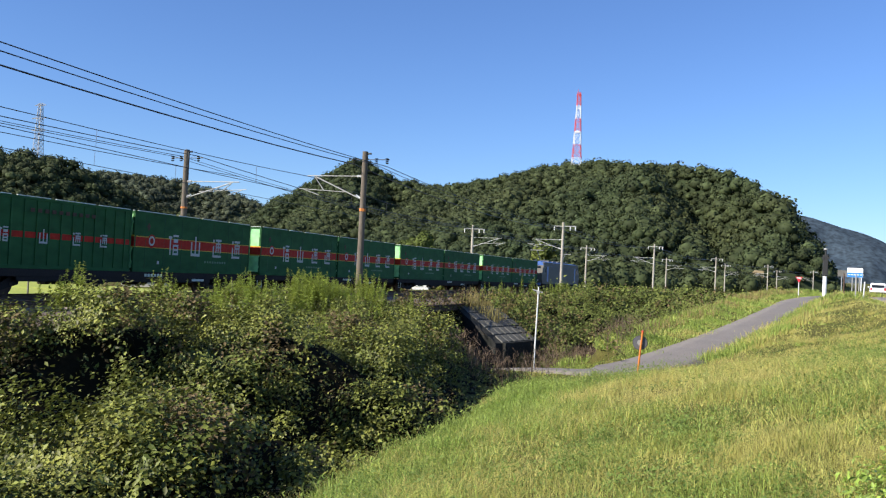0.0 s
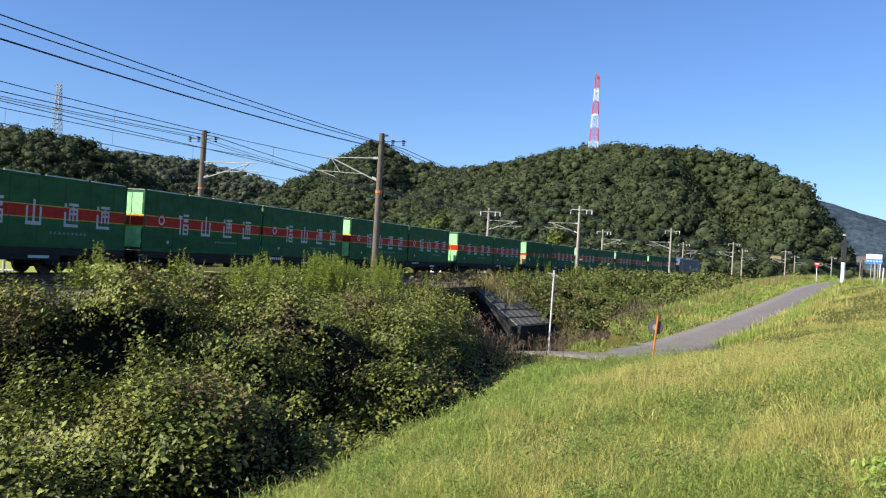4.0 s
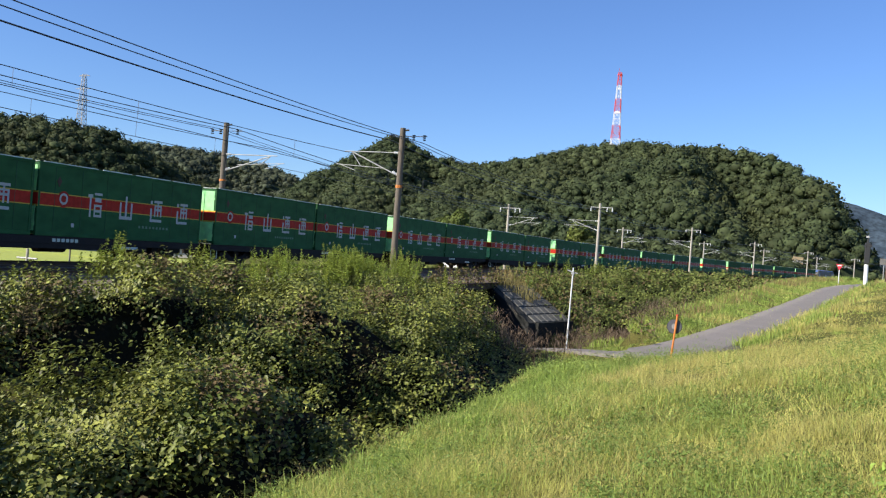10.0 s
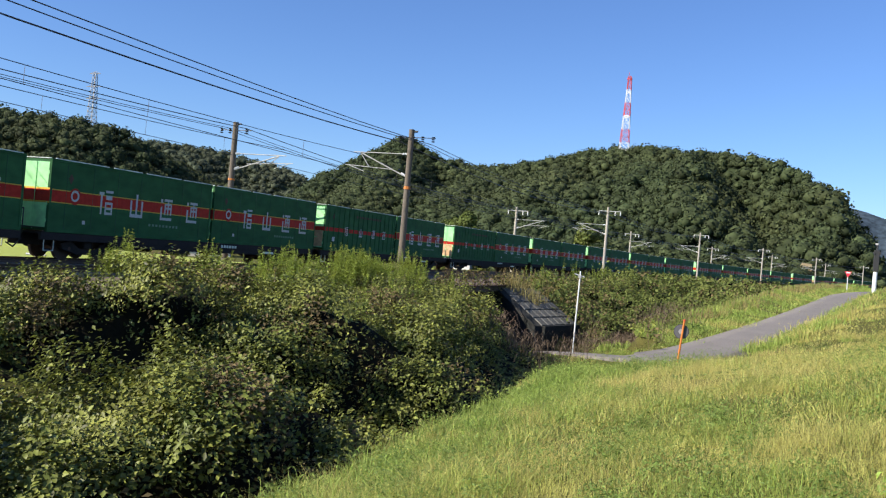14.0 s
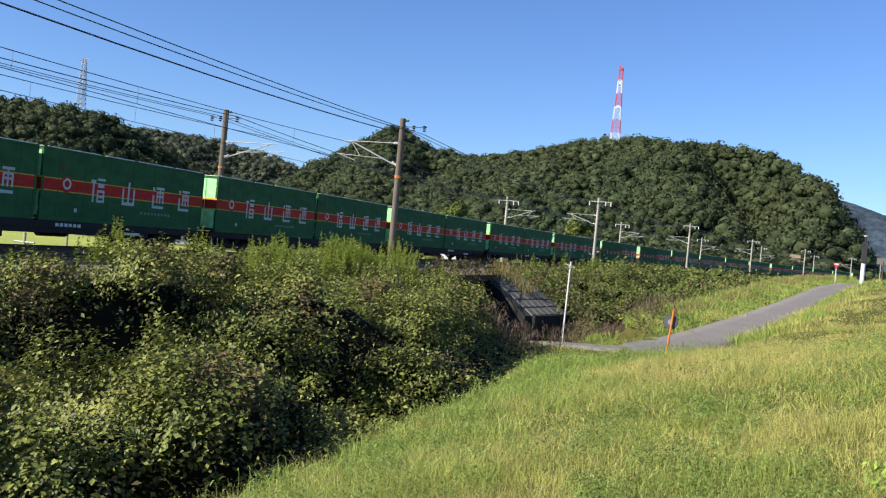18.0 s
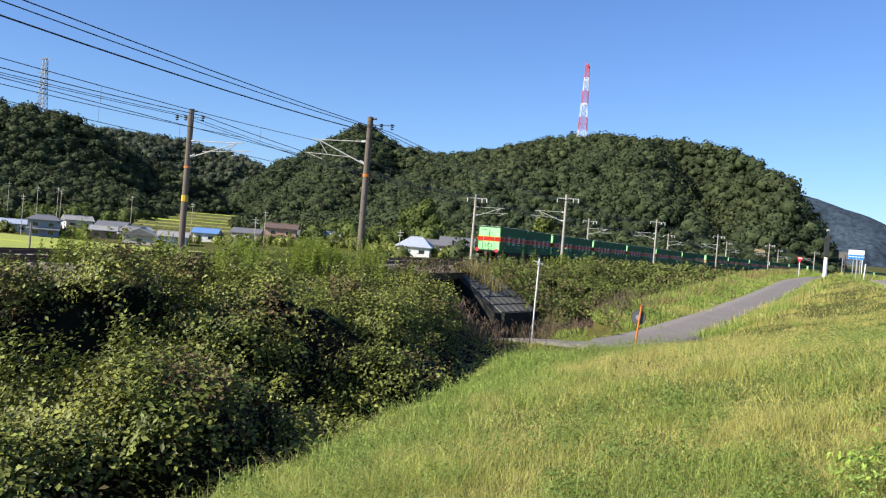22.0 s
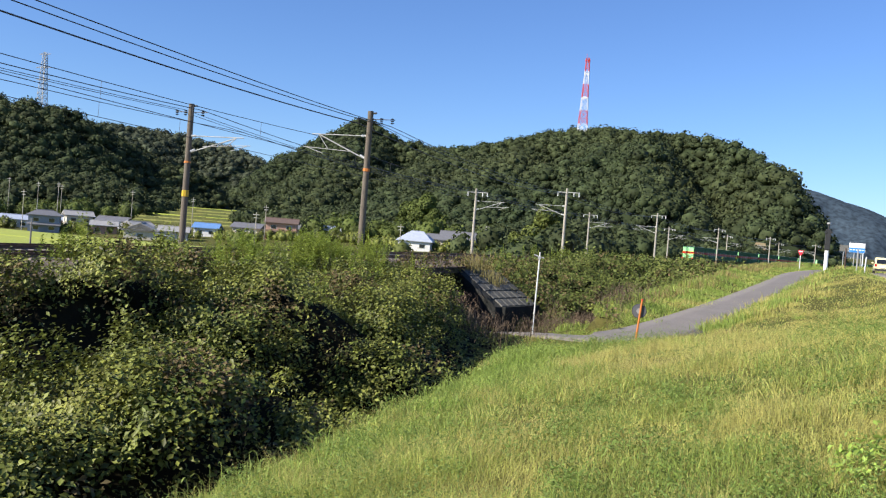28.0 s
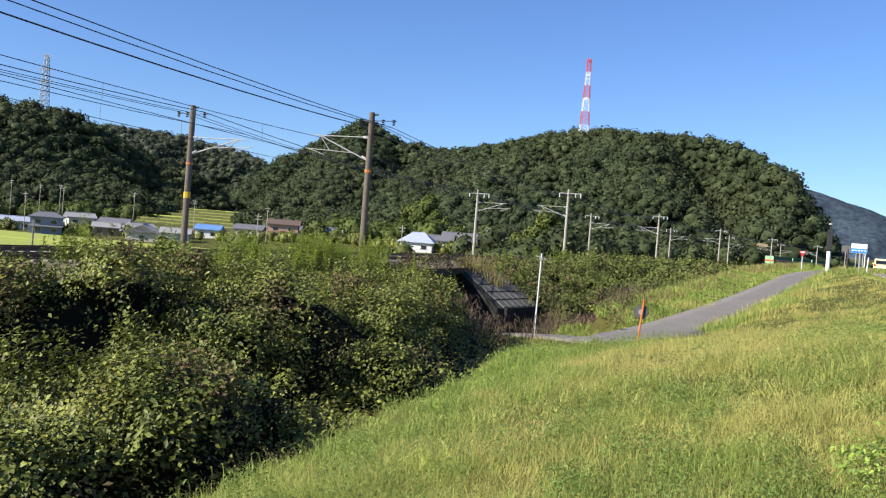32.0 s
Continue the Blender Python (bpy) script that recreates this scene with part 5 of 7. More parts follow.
def canopy(x, y):
    """The top of the overgrown slope: mounds piled up from the ditch to the shoulder."""
    s, u = line_coords(x, y)
    a, c = under_coords(x, y)
    lift = 1.12 + 0.6 * ramp(u, 7.8, 10.5)
    big, mid = vnoise(x, y, 4.2, 131), vnoise(x, y, 2.0, 132)
    roll = 1.5 * (big - 0.5) * (0.25 + 0.75 * ramp(u, 8.2, 11.0)) + 0.9 * (mid - 0.5)
    roll = roll + heap(x, y)
    lift = lift - 0.5 * (1 - ramp(s, 17.5, 21)) * (1 - ramp(u, 8, 10.5))
    open_side = np.maximum(ramp(-c, HALF + 2.0, HALF + 6.6), ramp(c, HALF + 0.5, HALF + 5))
    edge = ramp(-(x + lip_x(y) + 0.5), 0.2, 3.0)
    return ground(x, y) + np.maximum(0.15, (lift + roll) * (0.2 + 0.8 * open_side) * (0.25 + 0.75 * np.maximum(edge, ramp(y, 36, 44))))


def build_thicket():
    rng = np.random.default_rng(7)
    V, F, base = [], [], 0
    DF = []
    CV, CF, cb = [], [], 0

    def add(pos, nrm, size, brown, jitter):
        nonlocal base
        v, f = leaves(rng, pos, nrm, size, jitter=jitter)
        q = f.reshape(2, -1, 3)
        V.append(v), F.append(q[:, ~brown].reshape(-1, 3) + base), DF.append(q[:, brown].reshape(-1, 3) + base)
        base += len(v)

    # low runners between the mounds and far along the line
    for x0, x1, y0, y1, sprigs, per, s0, s1, depth, r in ((-19, -4.8, 0, 22, 1900, 9, 0.032, 0.066, 0.25, 0.16), (-19, -4.8, 22, 47, 2000, 9, 0.04, 0.08, 0.25, 0.18), (-18, 2, 47, 80, 2200, 11, 0.07, 0.15, 0.6, 0.25), (-16, 12, 80, 130, 2200, 11, 0.11, 0.24, 0.6, 0.4), (-12, 40, 130, 260, 2800, 11, 0.2, 0.42, 0.6, 0.7)):
        cx, cy = rng.uniform(x0, x1, sprigs), rng.uniform(y0, y1, sprigs)
        ok = thicket_mask(cx, cy) & (cy > -0.7 * cx) & ((cx < -1.6 - lip_x(cy)) | (cy > 36))
        cx, cy = cx[ok], cy[ok]
        cn = slope_normal(cx, cy)
        cpos = np.stack([cx, cy, np.where(cy < 47, np.maximum(canopy(cx, cy) - 0.95, ground(cx, cy) + 0.1), ground(cx, cy) + thicket_height(cx, cy))], -1) + cn * (0.18 - rng.random(len(cx)) ** 1.5 * depth)[:, None]
        pos = np.repeat(cpos, per, 0) + rng.normal(0, 1, (len(cx) * per, 3)) * np.array([r, r, r * 0.6])
        brown = np.repeat(rng.random(len(cx)) < np.where(cy < 47, 0.10, 0.24), per)
        add(pos, np.repeat(cn, per, 0) * 0.6 + np.array([-0.05, -0.2, 0.55]), rng.uniform(s0, s1, len(pos)), brown, 0.6)
    # heaped mounds: leaves on their crowns, near-black cores as painted shade below
    for x0, x1, y0, y1, gap, r0, r1, ls, dense in ((-18.5, -4.5, 1, 16, 2.15, 0.8, 1.7, 0.047, 150), (-18.5, -5, 16, 31, 2.2, 0.8, 1.7, 0.054, 115), (-18.5, -6, 31, 47, 2.1, 0.75, 1.4, 0.068, 70), (-18.5, -5, 1, 47, 1.4, 0.35, 0.7, 0.050, 100),
                                                   (-17, 2, 54, 84, 2.3, 0.6, 1.25, 0.10, 16), (-16, 12, 84, 130, 2.9, 0.7, 1.3, 0.2, 4)):
        gx, gy = np.meshgrid(np.arange(x0, x1, gap), np.arange(y0, y1, gap))
        mx = gx.ravel() + rng.uniform(-0.5, 0.5, gx.size) * gap
        my = gy.ravel() + rng.uniform(-0.5, 0.5, gx.size) * gap
        a, c = under_coords(mx, my)
        lip = lip_x(my) + 2.0 + 0.9 * ramp(my, 14, 20)
        u = line_coords(mx, my)[1]
        ok = thicket_mask(mx, my) & (my > -0.62 * mx) & ((mx < -lip) | (my > 47)) & (u > 6.9) & (rng.random(len(mx)) < (0.9 if r0 > 0.4 else 0.5)) & (heap(mx, my) > -0.8) & ~((np.abs(c) < HALF + 2.9) & (a < 9))
        mx, my, u, c = mx[ok], my[ok], u[ok], c[ok]
        r = rng.uniform(r0, r1, len(mx)) * (0.5 + 0.5 * ramp(u, 7.0, 9.5))
        r = r * (0.55 + 0.45 * np.maximum(ramp(-c, HALF + 1.0, HALF + 7), ramp(c, HALF + 1, HALF + 5)))
        top = canopy(mx, my) + rng.uniform(-0.35, 0.3, len(mx)) * np.minimum(1, r)
        cen = np.stack([mx, my, np.maximum(top - 0.8 * r, ground(mx, my) - 0.1)], -1)
        n = np.maximum(10, (dense * 6.3 * r * r).astype(int))
        which = np.repeat(np.arange(len(mx)), n)
        d = rng.normal(0, 1, (len(which), 3))
        d /= np.linalg.norm(d, axis=1, keepdims=True)
        keep = rng.random(len(d)) < np.clip(1.5 * d[:, 2] - 0.12 - 0.42 * d[:, 1] - 0.10 * d[:, 0], 0.13, 1)
        which, d = which[keep], d[keep]
        bulge = 0.42 + 0.95 * vnoise(d[:, 0] * 1.5 + mx[which] * 3, d[:, 1] * 1.5 + d[:, 2] * 0.8 + my[which] * 3, 0.6, 72) + rng.uniform(-0.16, 0.12, len(which))
        sp = cen[which] + d * (r[which] * bulge)[:, None] * np.array([1.1, 1.1, 0.85])
        per = 9
        pos = np.repeat(sp, per, 0) + rng.normal(0, 1, (len(sp) * per, 3)) * ls * 1.9
        brown = np.repeat((vnoise(sp[:, 0], sp[:, 1], 1.0, 39) > 0.68) & (rng.random(len(sp)) < 0.5), per)
        add(pos, np.repeat(d, per, 0) * 0.7 + np.array([-0.25, -0.2, 0.5]), ls * rng.uniform(0.5, 1.3, len(pos)), brown, 0.42)
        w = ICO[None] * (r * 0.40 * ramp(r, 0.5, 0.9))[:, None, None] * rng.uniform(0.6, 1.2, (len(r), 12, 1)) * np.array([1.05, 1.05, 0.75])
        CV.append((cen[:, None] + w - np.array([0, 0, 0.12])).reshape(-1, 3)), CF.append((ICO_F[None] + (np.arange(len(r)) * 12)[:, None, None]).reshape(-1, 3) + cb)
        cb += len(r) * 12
    # creepers hanging over the bridge's railing
    n = 230
    sp = np.array([along(45.4 + 12.5 * rng.random() ** 1.3, 6.95 + rng.normal(0, 0.12), rng.uniform(-0.75, 0.42))[0] for _ in range(n)])
    pos = np.repeat(sp, 9, 0) + rng.normal(0, 0.13, (n * 9, 3))
    add(pos, np.tile(np.array([[0.5, -0.5, 0.6]]), (n * 9, 1)), rng.uniform(0.04, 0.09, n * 9), np.repeat(rng.random(n) < 0.65, 9), 0.6)
    v = np.concatenate(V)
    f = np.concatenate(F)
    beyond = v[f[:, 0], 1] > 52
    for name, pick, mat, label in (("creeper_thicket", ~beyond, M_LEAF, "dense green creeper thicket over the railway embankment"), ("embankment_bushes", beyond, M_RAIL_LEAF, "low green bushes along the embankment beyond the underpass")):
        ids, inv = np.unique(f[pick], return_inverse=True)
        tagged(new(name, mesh_from(name, v[ids], inv.reshape(-1, 3), mat)), label, "thicket", kind="stuff")
    f = np.concatenate(DF)
    used_ids, inv = np.unique(f, return_inverse=True)
    tagged(new("withered_creeper", mesh_from("withered_creeper", v[used_ids], inv.reshape(-1, 3), M_LEAF_DRY)), "withered brown leaves among the creeper", "thicket", kind="stuff")
    # near-black sheet underneath: the shade below the leaves, put into its colour
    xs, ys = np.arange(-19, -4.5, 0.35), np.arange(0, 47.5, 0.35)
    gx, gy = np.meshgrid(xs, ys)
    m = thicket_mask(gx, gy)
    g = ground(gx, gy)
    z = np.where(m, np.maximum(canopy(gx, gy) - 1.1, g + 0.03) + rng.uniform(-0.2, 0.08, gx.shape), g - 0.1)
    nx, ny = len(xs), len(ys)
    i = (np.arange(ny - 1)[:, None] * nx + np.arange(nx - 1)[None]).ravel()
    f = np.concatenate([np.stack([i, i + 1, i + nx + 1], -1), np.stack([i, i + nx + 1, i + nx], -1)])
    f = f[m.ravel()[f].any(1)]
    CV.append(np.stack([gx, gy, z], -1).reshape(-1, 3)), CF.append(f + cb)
    tagged(new("thicket_shade", mesh_from("thicket_shade", np.concatenate(CV), np.concatenate(CF), M_CORE)), "near-black sheet and cores put in for the shade inside the thicket", "thicket", kind="stuff")


def plume(rng, x, y, g, tall, n, L0, w):
    """One upright leafy stem: narrow leaves all round, longest at half height."""
    t = rng.random(n) ** 0.85
    ang = rng.uniform(0, 6.28, n)
    lean = rng.normal(0, 0.12, 2)
    pos = np.stack([x + lean[0] * t * tall, y + lean[1] * t * tall, g + t * tall], -1)
    nrm = np.stack([-np.cos(ang) * 0.5, -np.sin(ang) * 0.5, np.full(n, 0.9)], -1) + rng.normal(0, 0.25, (n, 3))
    out = np.stack([np.cos(ang), np.sin(ang), rng.uniform(0.1, 0.9, n)], -1)
    side = np.cross(out, nrm)
    L = (L0 * rng.uniform(0.7, 1.3, n) * (1.2 - 0.85 * t ** 2))[:, None]
    v = np.stack([pos, pos + out * L * 0.5 + side * w, pos + out * L - np.array([0, 0, 0.15]) * L, pos + out * L * 0.5 - side * w], 1).reshape(-1, 3)
    i = np.arange(n)[:, None] * 4
    return v, np.concatenate([i + np.array([[0, 1, 2]]), i + np.array([[0, 2, 3]])])


def build_weeds():
    """Tall leafy goldenrod along the embankment's shoulder."""
    rng = np.random.default_rng(9)
    V, F, base = [], [], 0
    for k in range(1500):
        s = rng.uniform(19 if k % 8 else 15, 46.0) if k < 1150 else rng.uniform(60, 115)
        u = rng.uniform(6.5, 8.8) if k % 14 else rng.uniform(8.8, 13)
        if vnoise(np.array([s]), np.array([u * 1.5]), 2.2, 41)[0] < 0.42:
            continue
        p, _ = along(s, u)
        x, y = p.x, p.y
        a, c = under_coords(np.array([x]), np.array([y]))
        if abs(c[0]) < HALF + 0.8:
            continue
        top = float(canopy(np.array([x]), np.array([y]))[0])
        thick = float(vnoise(np.array([s]), np.array([3.0]), 4.5, 42)[0]) * (1 if s > 17 else 0.55)
        tall = rng.uniform(0.45, 0.95) + 0.8 * thick
        g = top - 0.45
        v, f = plume(rng, x, y, g, tall, 80, 0.115, 0.016)
        V.append(v), F.append(f + base)
        base += len(v)
    tagged(new("goldenrod", mesh_from("goldenrod", np.concatenate(V), np.concatenate(F), M_WEED)), "tall bright green goldenrod weeds along the track", "weeds", kind="stuff")


def blades(rng, x, y, h, w, lean=0.35):
    n = len(x)
    z = ground(x, y) - 0.02
    a = rng.uniform(0, 6.283, n)
    sx, sy = np.cos(a) * w, np.sin(a) * w
    b = rng.uniform(0, 6.283, n)
    k = h * np.abs(rng.normal(0, 1, n)) * lean
    lx, ly = np.cos(b) * k, np.sin(b) * k
    p = np.stack([x, y, z], -1)
    side = np.stack([sx, sy, np.zeros(n)], -1)
    mid = p + np.stack([lx * 0.35, ly * 0.35, h * 0.6], -1)
    tip = p + np.stack([lx, ly, h], -1)
    v = np.stack([p - side, p + side, mid - side * 0.75, mid + side * 0.75, tip], 1).reshape(-1, 3)
    i = np.arange(n)[:, None] * 5
    return v, np.concatenate([i + np.array([[0, 1, 3]]), i + np.array([[0, 3, 2]]), i + np.array([[2, 3, 4]])])


def grass_mask(x, y):
    s, u = line_coords(x, y)
    d, _ = near_line(x, y, LANE_LINE)
    d2, _ = near_line(x, y, LEVEE_LINE)
    lip = lip_x(y) + 0.1
    return (x > -lip) & (u > 11.5) & (d > 1.5 + 0.6 * vnoise(x, y, 0.8, 59)) & (d2 > 2.9) & ~((x < -9.8) & (y > 49) & (y < 63))


def build_grass():
    rng = np.random.default_rng(12)
    V, F, base = [], [], 0
    TF = []
    for x0, x1, y0, y1, n, w in ((-6, 5, -4, 4.6, 9000, 0.006), (-5.4, 2.0, 4.6, 6.6, 34000, 0.0020), (-5.4, 2.6, 6.6, 9, 35000, 0.0026), (-6.2, 4, 9, 15, 46000, 0.0038), (-8, 6, 15, 26, 38000, 0.006), (-9.5, 9.5, 26, 48, 26000, 0.011), (-6, 16, 48, 80, 18000, 0.022), (-6, 22, 80, 125, 11000, 0.045), (-2, 60, 125, 260, 6000, 0.1)):
        x, y = rng.uniform(x0, x1, n), rng.uniform(y0, y1, n)
        ok = grass_mask(x, y)
        x, y = x[ok], y[ok]
        lipx = x + lip_x(y)
        tuft = vnoise(x, y, 1.3, 51) * 0.55 + vnoise(x, y, 0.4, 52) * 0.45
        lush = (1 - ramp(lipx, 0.6, 1.9)) * (1 - ramp(y, 36, 44)) + ramp(vnoise(x, y, 2.2, 58), 0.70, 0.9)
        lump = ramp(vnoise(x, y, 0.8, 54), 0.48, 0.8) * ramp(vnoise(x, y, 3.1, 55), 0.25, 0.6)
        lush = lush + 0.5 * lump
        h = (0.045 + 0.08 * np.clip(tuft - 0.2, 0, 1) + 0.14 * lump) * rng.uniform(0.5, 1.45, len(x)) * (1 + 0.25 * ramp(y, 20, 60)) * (1 + 0.2 * np.minimum(lush, 1))
        v, f = blades(rng, x, y, h, w * rng.uniform(0.7, 1.3, len(x)), 1.05)
        green = rng.random(len(x)) < 0.85 * lush
        q = f.reshape(3, -1, 3)
        V.append(v), F.append(q[:, ~green].reshape(-1, 3) + base), TF.append(q[:, green].reshape(-1, 3) + base)
        base += len(v)
    # lush fringe over the ditch's edge
    x, y = rng.uniform(-8.0, -2.4, 130000), rng.uniform(4.6, 38, 130000)
    ok = np.abs(x + lip_x(y) - 0.55) < 1.1 * rng.random(len(x)) ** 0.6
    x, y = x[ok], y[ok]
    tuft = vnoise(x, y, 0.7, 53)
    v, f = blades(rng, x, y, (0.05 + 0.17 * tuft ** 1.5) * rng.uniform(0.5, 1.3, len(x)), (0.0030 + 0.0003 * y) * rng.uniform(0.7, 1.4, len(x)), 0.95)
    V.append(v), TF.append(f + base)
    verts = np.concatenate(V)
    for name, faces, mat, label in (("bank_grass", F, M_GRASS, "sunlit yellow-green grass on the levee bank"), ("coarse_grass", TF, M_GRASS_TALL, "lush taller coarse green grass along the ditch")):
        ids, inv = np.unique(np.concatenate(faces), return_inverse=True)
        tagged(new(name, mesh_from(name, verts[ids], inv.reshape(-1, 3), mat)), label, "grass", kind="stuff")
    build_foxtails(rng)
    clump_kinds(rng)


def build_foxtails(rng):
    """Nodding seed heads on thin arching stalks along the ditch's edge."""
    n = 700
    y = 4.8 + 33 * rng.random(n) ** 1.3
    x = -lip_x(y) + rng.uniform(-0.5, 1.3, n)
    z = ground(x, y)
    h, wide = rng.uniform(0.15, 0.30, n), 0.0010 + 0.00014 * y
    ang = rng.uniform(0, 6.283, n)
    out = np.stack([np.cos(ang), np.sin(ang), np.zeros(n)], -1)
    side = np.stack([-np.sin(ang), np.cos(ang), np.zeros(n)], -1)
    side = np.where(rng.random((n, 1)) < 0.5, side, np.array([[0.9, 0.3, 0]]))
    foot = np.stack([x, y, z], -1)
    up = np.array([0, 0, 1.0])
    rows, widths = [], []
    for t, o, k in ((0, 0, 1), (0.6, 0.05, 1), (0.9, 0.16, 1), (1.0, 0.26, 1.0), (0.99, 0.33, 3.2), (0.93, 0.41, 3.2), (0.86, 0.46, 0.6)):
        rows.append(foot + out * (h * o)[:, None] + up * (h * t)[:, None])
        widths.append((wide * k)[:, None])
    v = np.stack([q + s * w * side for q, w in zip(rows, widths) for s in (-1, 1)], 1).reshape(-1, 3)
    i = np.arange(n)[:, None] * 14
    f = np.concatenate([i + np.array([[j, j + 1, j + 3]]) for j in range(0, 12, 2)] + [i + np.array([[j, j + 3, j + 2]]) for j in range(0, 12, 2)])
    tagged(new("foxtail_grass", mesh_from("foxtail_grass", v, f, M_GRASS_TALL)), "nodding green foxtail seed heads along the ditch", "grass", kind="stuff")


# where broad-leaved weeds have taken over: place and breadth
WEED_PATCHES = ((-1.2, 10.3, 0.55), (-0.4, 9.8, 0.6), (1.0, 9.6, 0.7), (1.3, 8.3, 0.7), (1.5, 11.8, 0.9), (-2.5, 10.0, 0.45), (-3.4, 9.0, 0.5), (-1.6, 23.5, 1.0), (2.7, 17.0, 1.2), (-3.0, 14.0, 0.5))


def clump_kinds(rng):
    """Clumps that stand out of the turf: hazy seed grass, upright coarse tufts and dark leafy weeds."""
    straw, green, weed = [], [], []
    for y0, y1, n, w in ((4.8, 8, 230, 0.0024), (8, 15, 420, 0.0036), (15, 27, 560, 0.006), (27, 48, 520, 0.011), (48, 100, 420, 0.024)):
        X, Y = rng.uniform(-8, 3.5 + 0.14 * y1, n), rng.uniform(y0, y1, n)
        field, leafy = vnoise(X, Y, 3.4, 157), vnoise(X, Y, 2.6, 57)
        ok = grass_mask(X, Y) & (np.abs(X + 0.3) < 1.2 + 0.75 * Y)
        lipx = X + lip_x(Y)
        near_patch = np.min([np.hypot((X - px) / 1.0, (Y - py) / (0.12 * py)) / r for px, py, r in WEED_PATCHES], axis=0) < 1
        for k in np.nonzero(ok)[0]:
            cx, cy, far = X[k], Y[k], 1 + 0.012 * Y[k]
            kind, near = rng.random(), Y[k] < 10
            if (near_patch[k] and kind < 0.85) or (leafy[k] > 0.74 and kind < 0.6) or (lipx[k] < 1.3 and kind < 0.3):
                m, r = (260, rng.uniform(0.14, 0.34)) if near else (120, rng.uniform(0.18, 0.46) * far)
                h = rng.uniform(0.6, 1.1) * r + 0.05
                d = rng.normal(0, 1, (m, 3))
                d[:, 2] = np.abs(d[:, 2])
                d /= np.linalg.norm(d, axis=1, keepdims=True)
                q = d * rng.uniform(0.6, 1.1, (m, 1)) * np.array([r, r, h])
                size = (0.015 if near else 0.008 + w * 2.0) * rng.uniform(0.6, 1.4, m)
                weed.append(np.column_stack([cx + q[:, 0], cy + q[:, 1], q[:, 2], d, size]))
            elif (field[k] > 0.30 or cy < 10) and kind < 0.85:
                m, r = 130 if cy > 9 else 230, rng.uniform(0.25, 0.75) * far
                tall = rng.uniform(0.14, 0.32)
                straw.append(np.column_stack([rng.normal(cx, r * 0.5, m), rng.normal(cy, r * 0.5, m), rng.uniform(0.5, 1.2, m) * tall, w * 0.42 * rng.uniform(0.6, 1.3, m), np.full(m, 0.9)]))
            else:
                m, r = 60 if cy > 9 else 100, rng.uniform(0.06, 0.22) * far
                tall = rng.uniform(0.12, 0.34)
                green.append(np.column_stack([rng.normal(cx, r, m), rng.normal(cy, r, m), rng.uniform(0.5, 1.1, m) * tall, w * 0.9 * rng.uniform(0.6, 1.2, m), np.full(m, 0.85)]))
    # tall grass standing along the near side of the lane, and the verge on its far side
    for k in range(1140):
        i = rng.integers(31, len(LANE_LINE) - 2)
        d = (LANE_LINE[i + 1] - LANE_LINE[i])
        p, d = LANE_LINE[i] + d * rng.random(), d.normalized()
        m = 60 if k < 620 else 46
        o = rng.uniform(1.6, 3.6) if k < 620 else -rng.uniform(2.0, 6.4)
        cx, cy = p.x + d.y * o + rng.normal(0, 0.2), p.y - d.x * o + rng.normal(0, 0.4)
        tall = rng.uniform(0.3, 0.75) if k < 620 else rng.uniform(0.15, 0.3) * (1 + 1.2 * float(ramp(-o, 4.0, 5.5)))
        rows = np.column_stack([rng.normal(cx, 0.35, m), rng.normal(cy, 0.4, m), rng.uniform(0.5, 1.1, m) * tall, 0.0115 * rng.uniform(0.7, 1.4, m) * (1 + cy / 90), np.full(m, 0.45)])
        (straw if rng.random() < 0.3 and k < 620 else green).append(rows)
    for name, rows, mat, label in (("seed_stalks", straw, M_STALK, "hazy clumps of fine straw-coloured seed grass"), ("grass_tufts", green, M_GRASS_TALL, "upright tufts of bright green coarse grass")):
        q = np.concatenate(rows)
        v, f = blades(rng, q[:, 0], q[:, 1], q[:, 2], q[:, 3], q[:, 4])
        tagged(new(name, mesh_from(name, v, f, mat)), label, "grass", kind="stuff")
    # single small leaves all through the turf
    for x0, x1, y0, y1, n, size in ((-5.2, 2.2, 4.6, 9, 22000, 0.012), (-6.2, 4, 9, 15, 18000, 0.018), (-8, 6, 15, 27, 14000, 0.028), (-9.5, 9.5, 27, 48, 8000, 0.05)):
        x, y = rng.uniform(x0, x1, n), rng.uniform(y0, y1, n)
        ok = grass_mask(x, y) & (rng.random(n) < 0.25 + ramp(vnoise(x, y, 0.9, 62), 0.4, 0.75))
        x, y = x[ok], y[ok]
        lump = ramp(vnoise(x, y, 0.8, 54), 0.48, 0.8)
        d = rng.normal(0, 0.5, (len(x), 3)) + np.array([0, 0, 0.6])
        weed.append(np.column_stack([x, y, rng.uniform(0.02, 0.10, len(x)) * (1 + lump), d, size * rng.uniform(0.5, 1.3, len(x))]))
    q = np.concatenate(weed)
    pos = np.stack([q[:, 0], q[:, 1], ground(q[:, 0], q[:, 1]) + q[:, 2]], -1)
    v, f = leaves(rng, pos, q[:, 3:6] * 0.5 + np.array([-0.15, -0.2, 0.6]), q[:, 6], 0.36)
    tagged(new("low_weeds", mesh_from("low_weeds", v, f, M_MUGWORT)), "clumps of darker broad-leaved weeds in the grass", "weeds", kind="stuff")
    # a pale bushy weed close by
    m = 520
    d = rng.normal(0, 1, (m, 3))
    d[:, 2] = np.abs(d[:, 2])
    d /= np.linalg.norm(d, axis=1, keepdims=True)
    q = d * rng.uniform(0.5, 1.05, (m, 1)) * np.array([0.5, 0.42, 0.36])
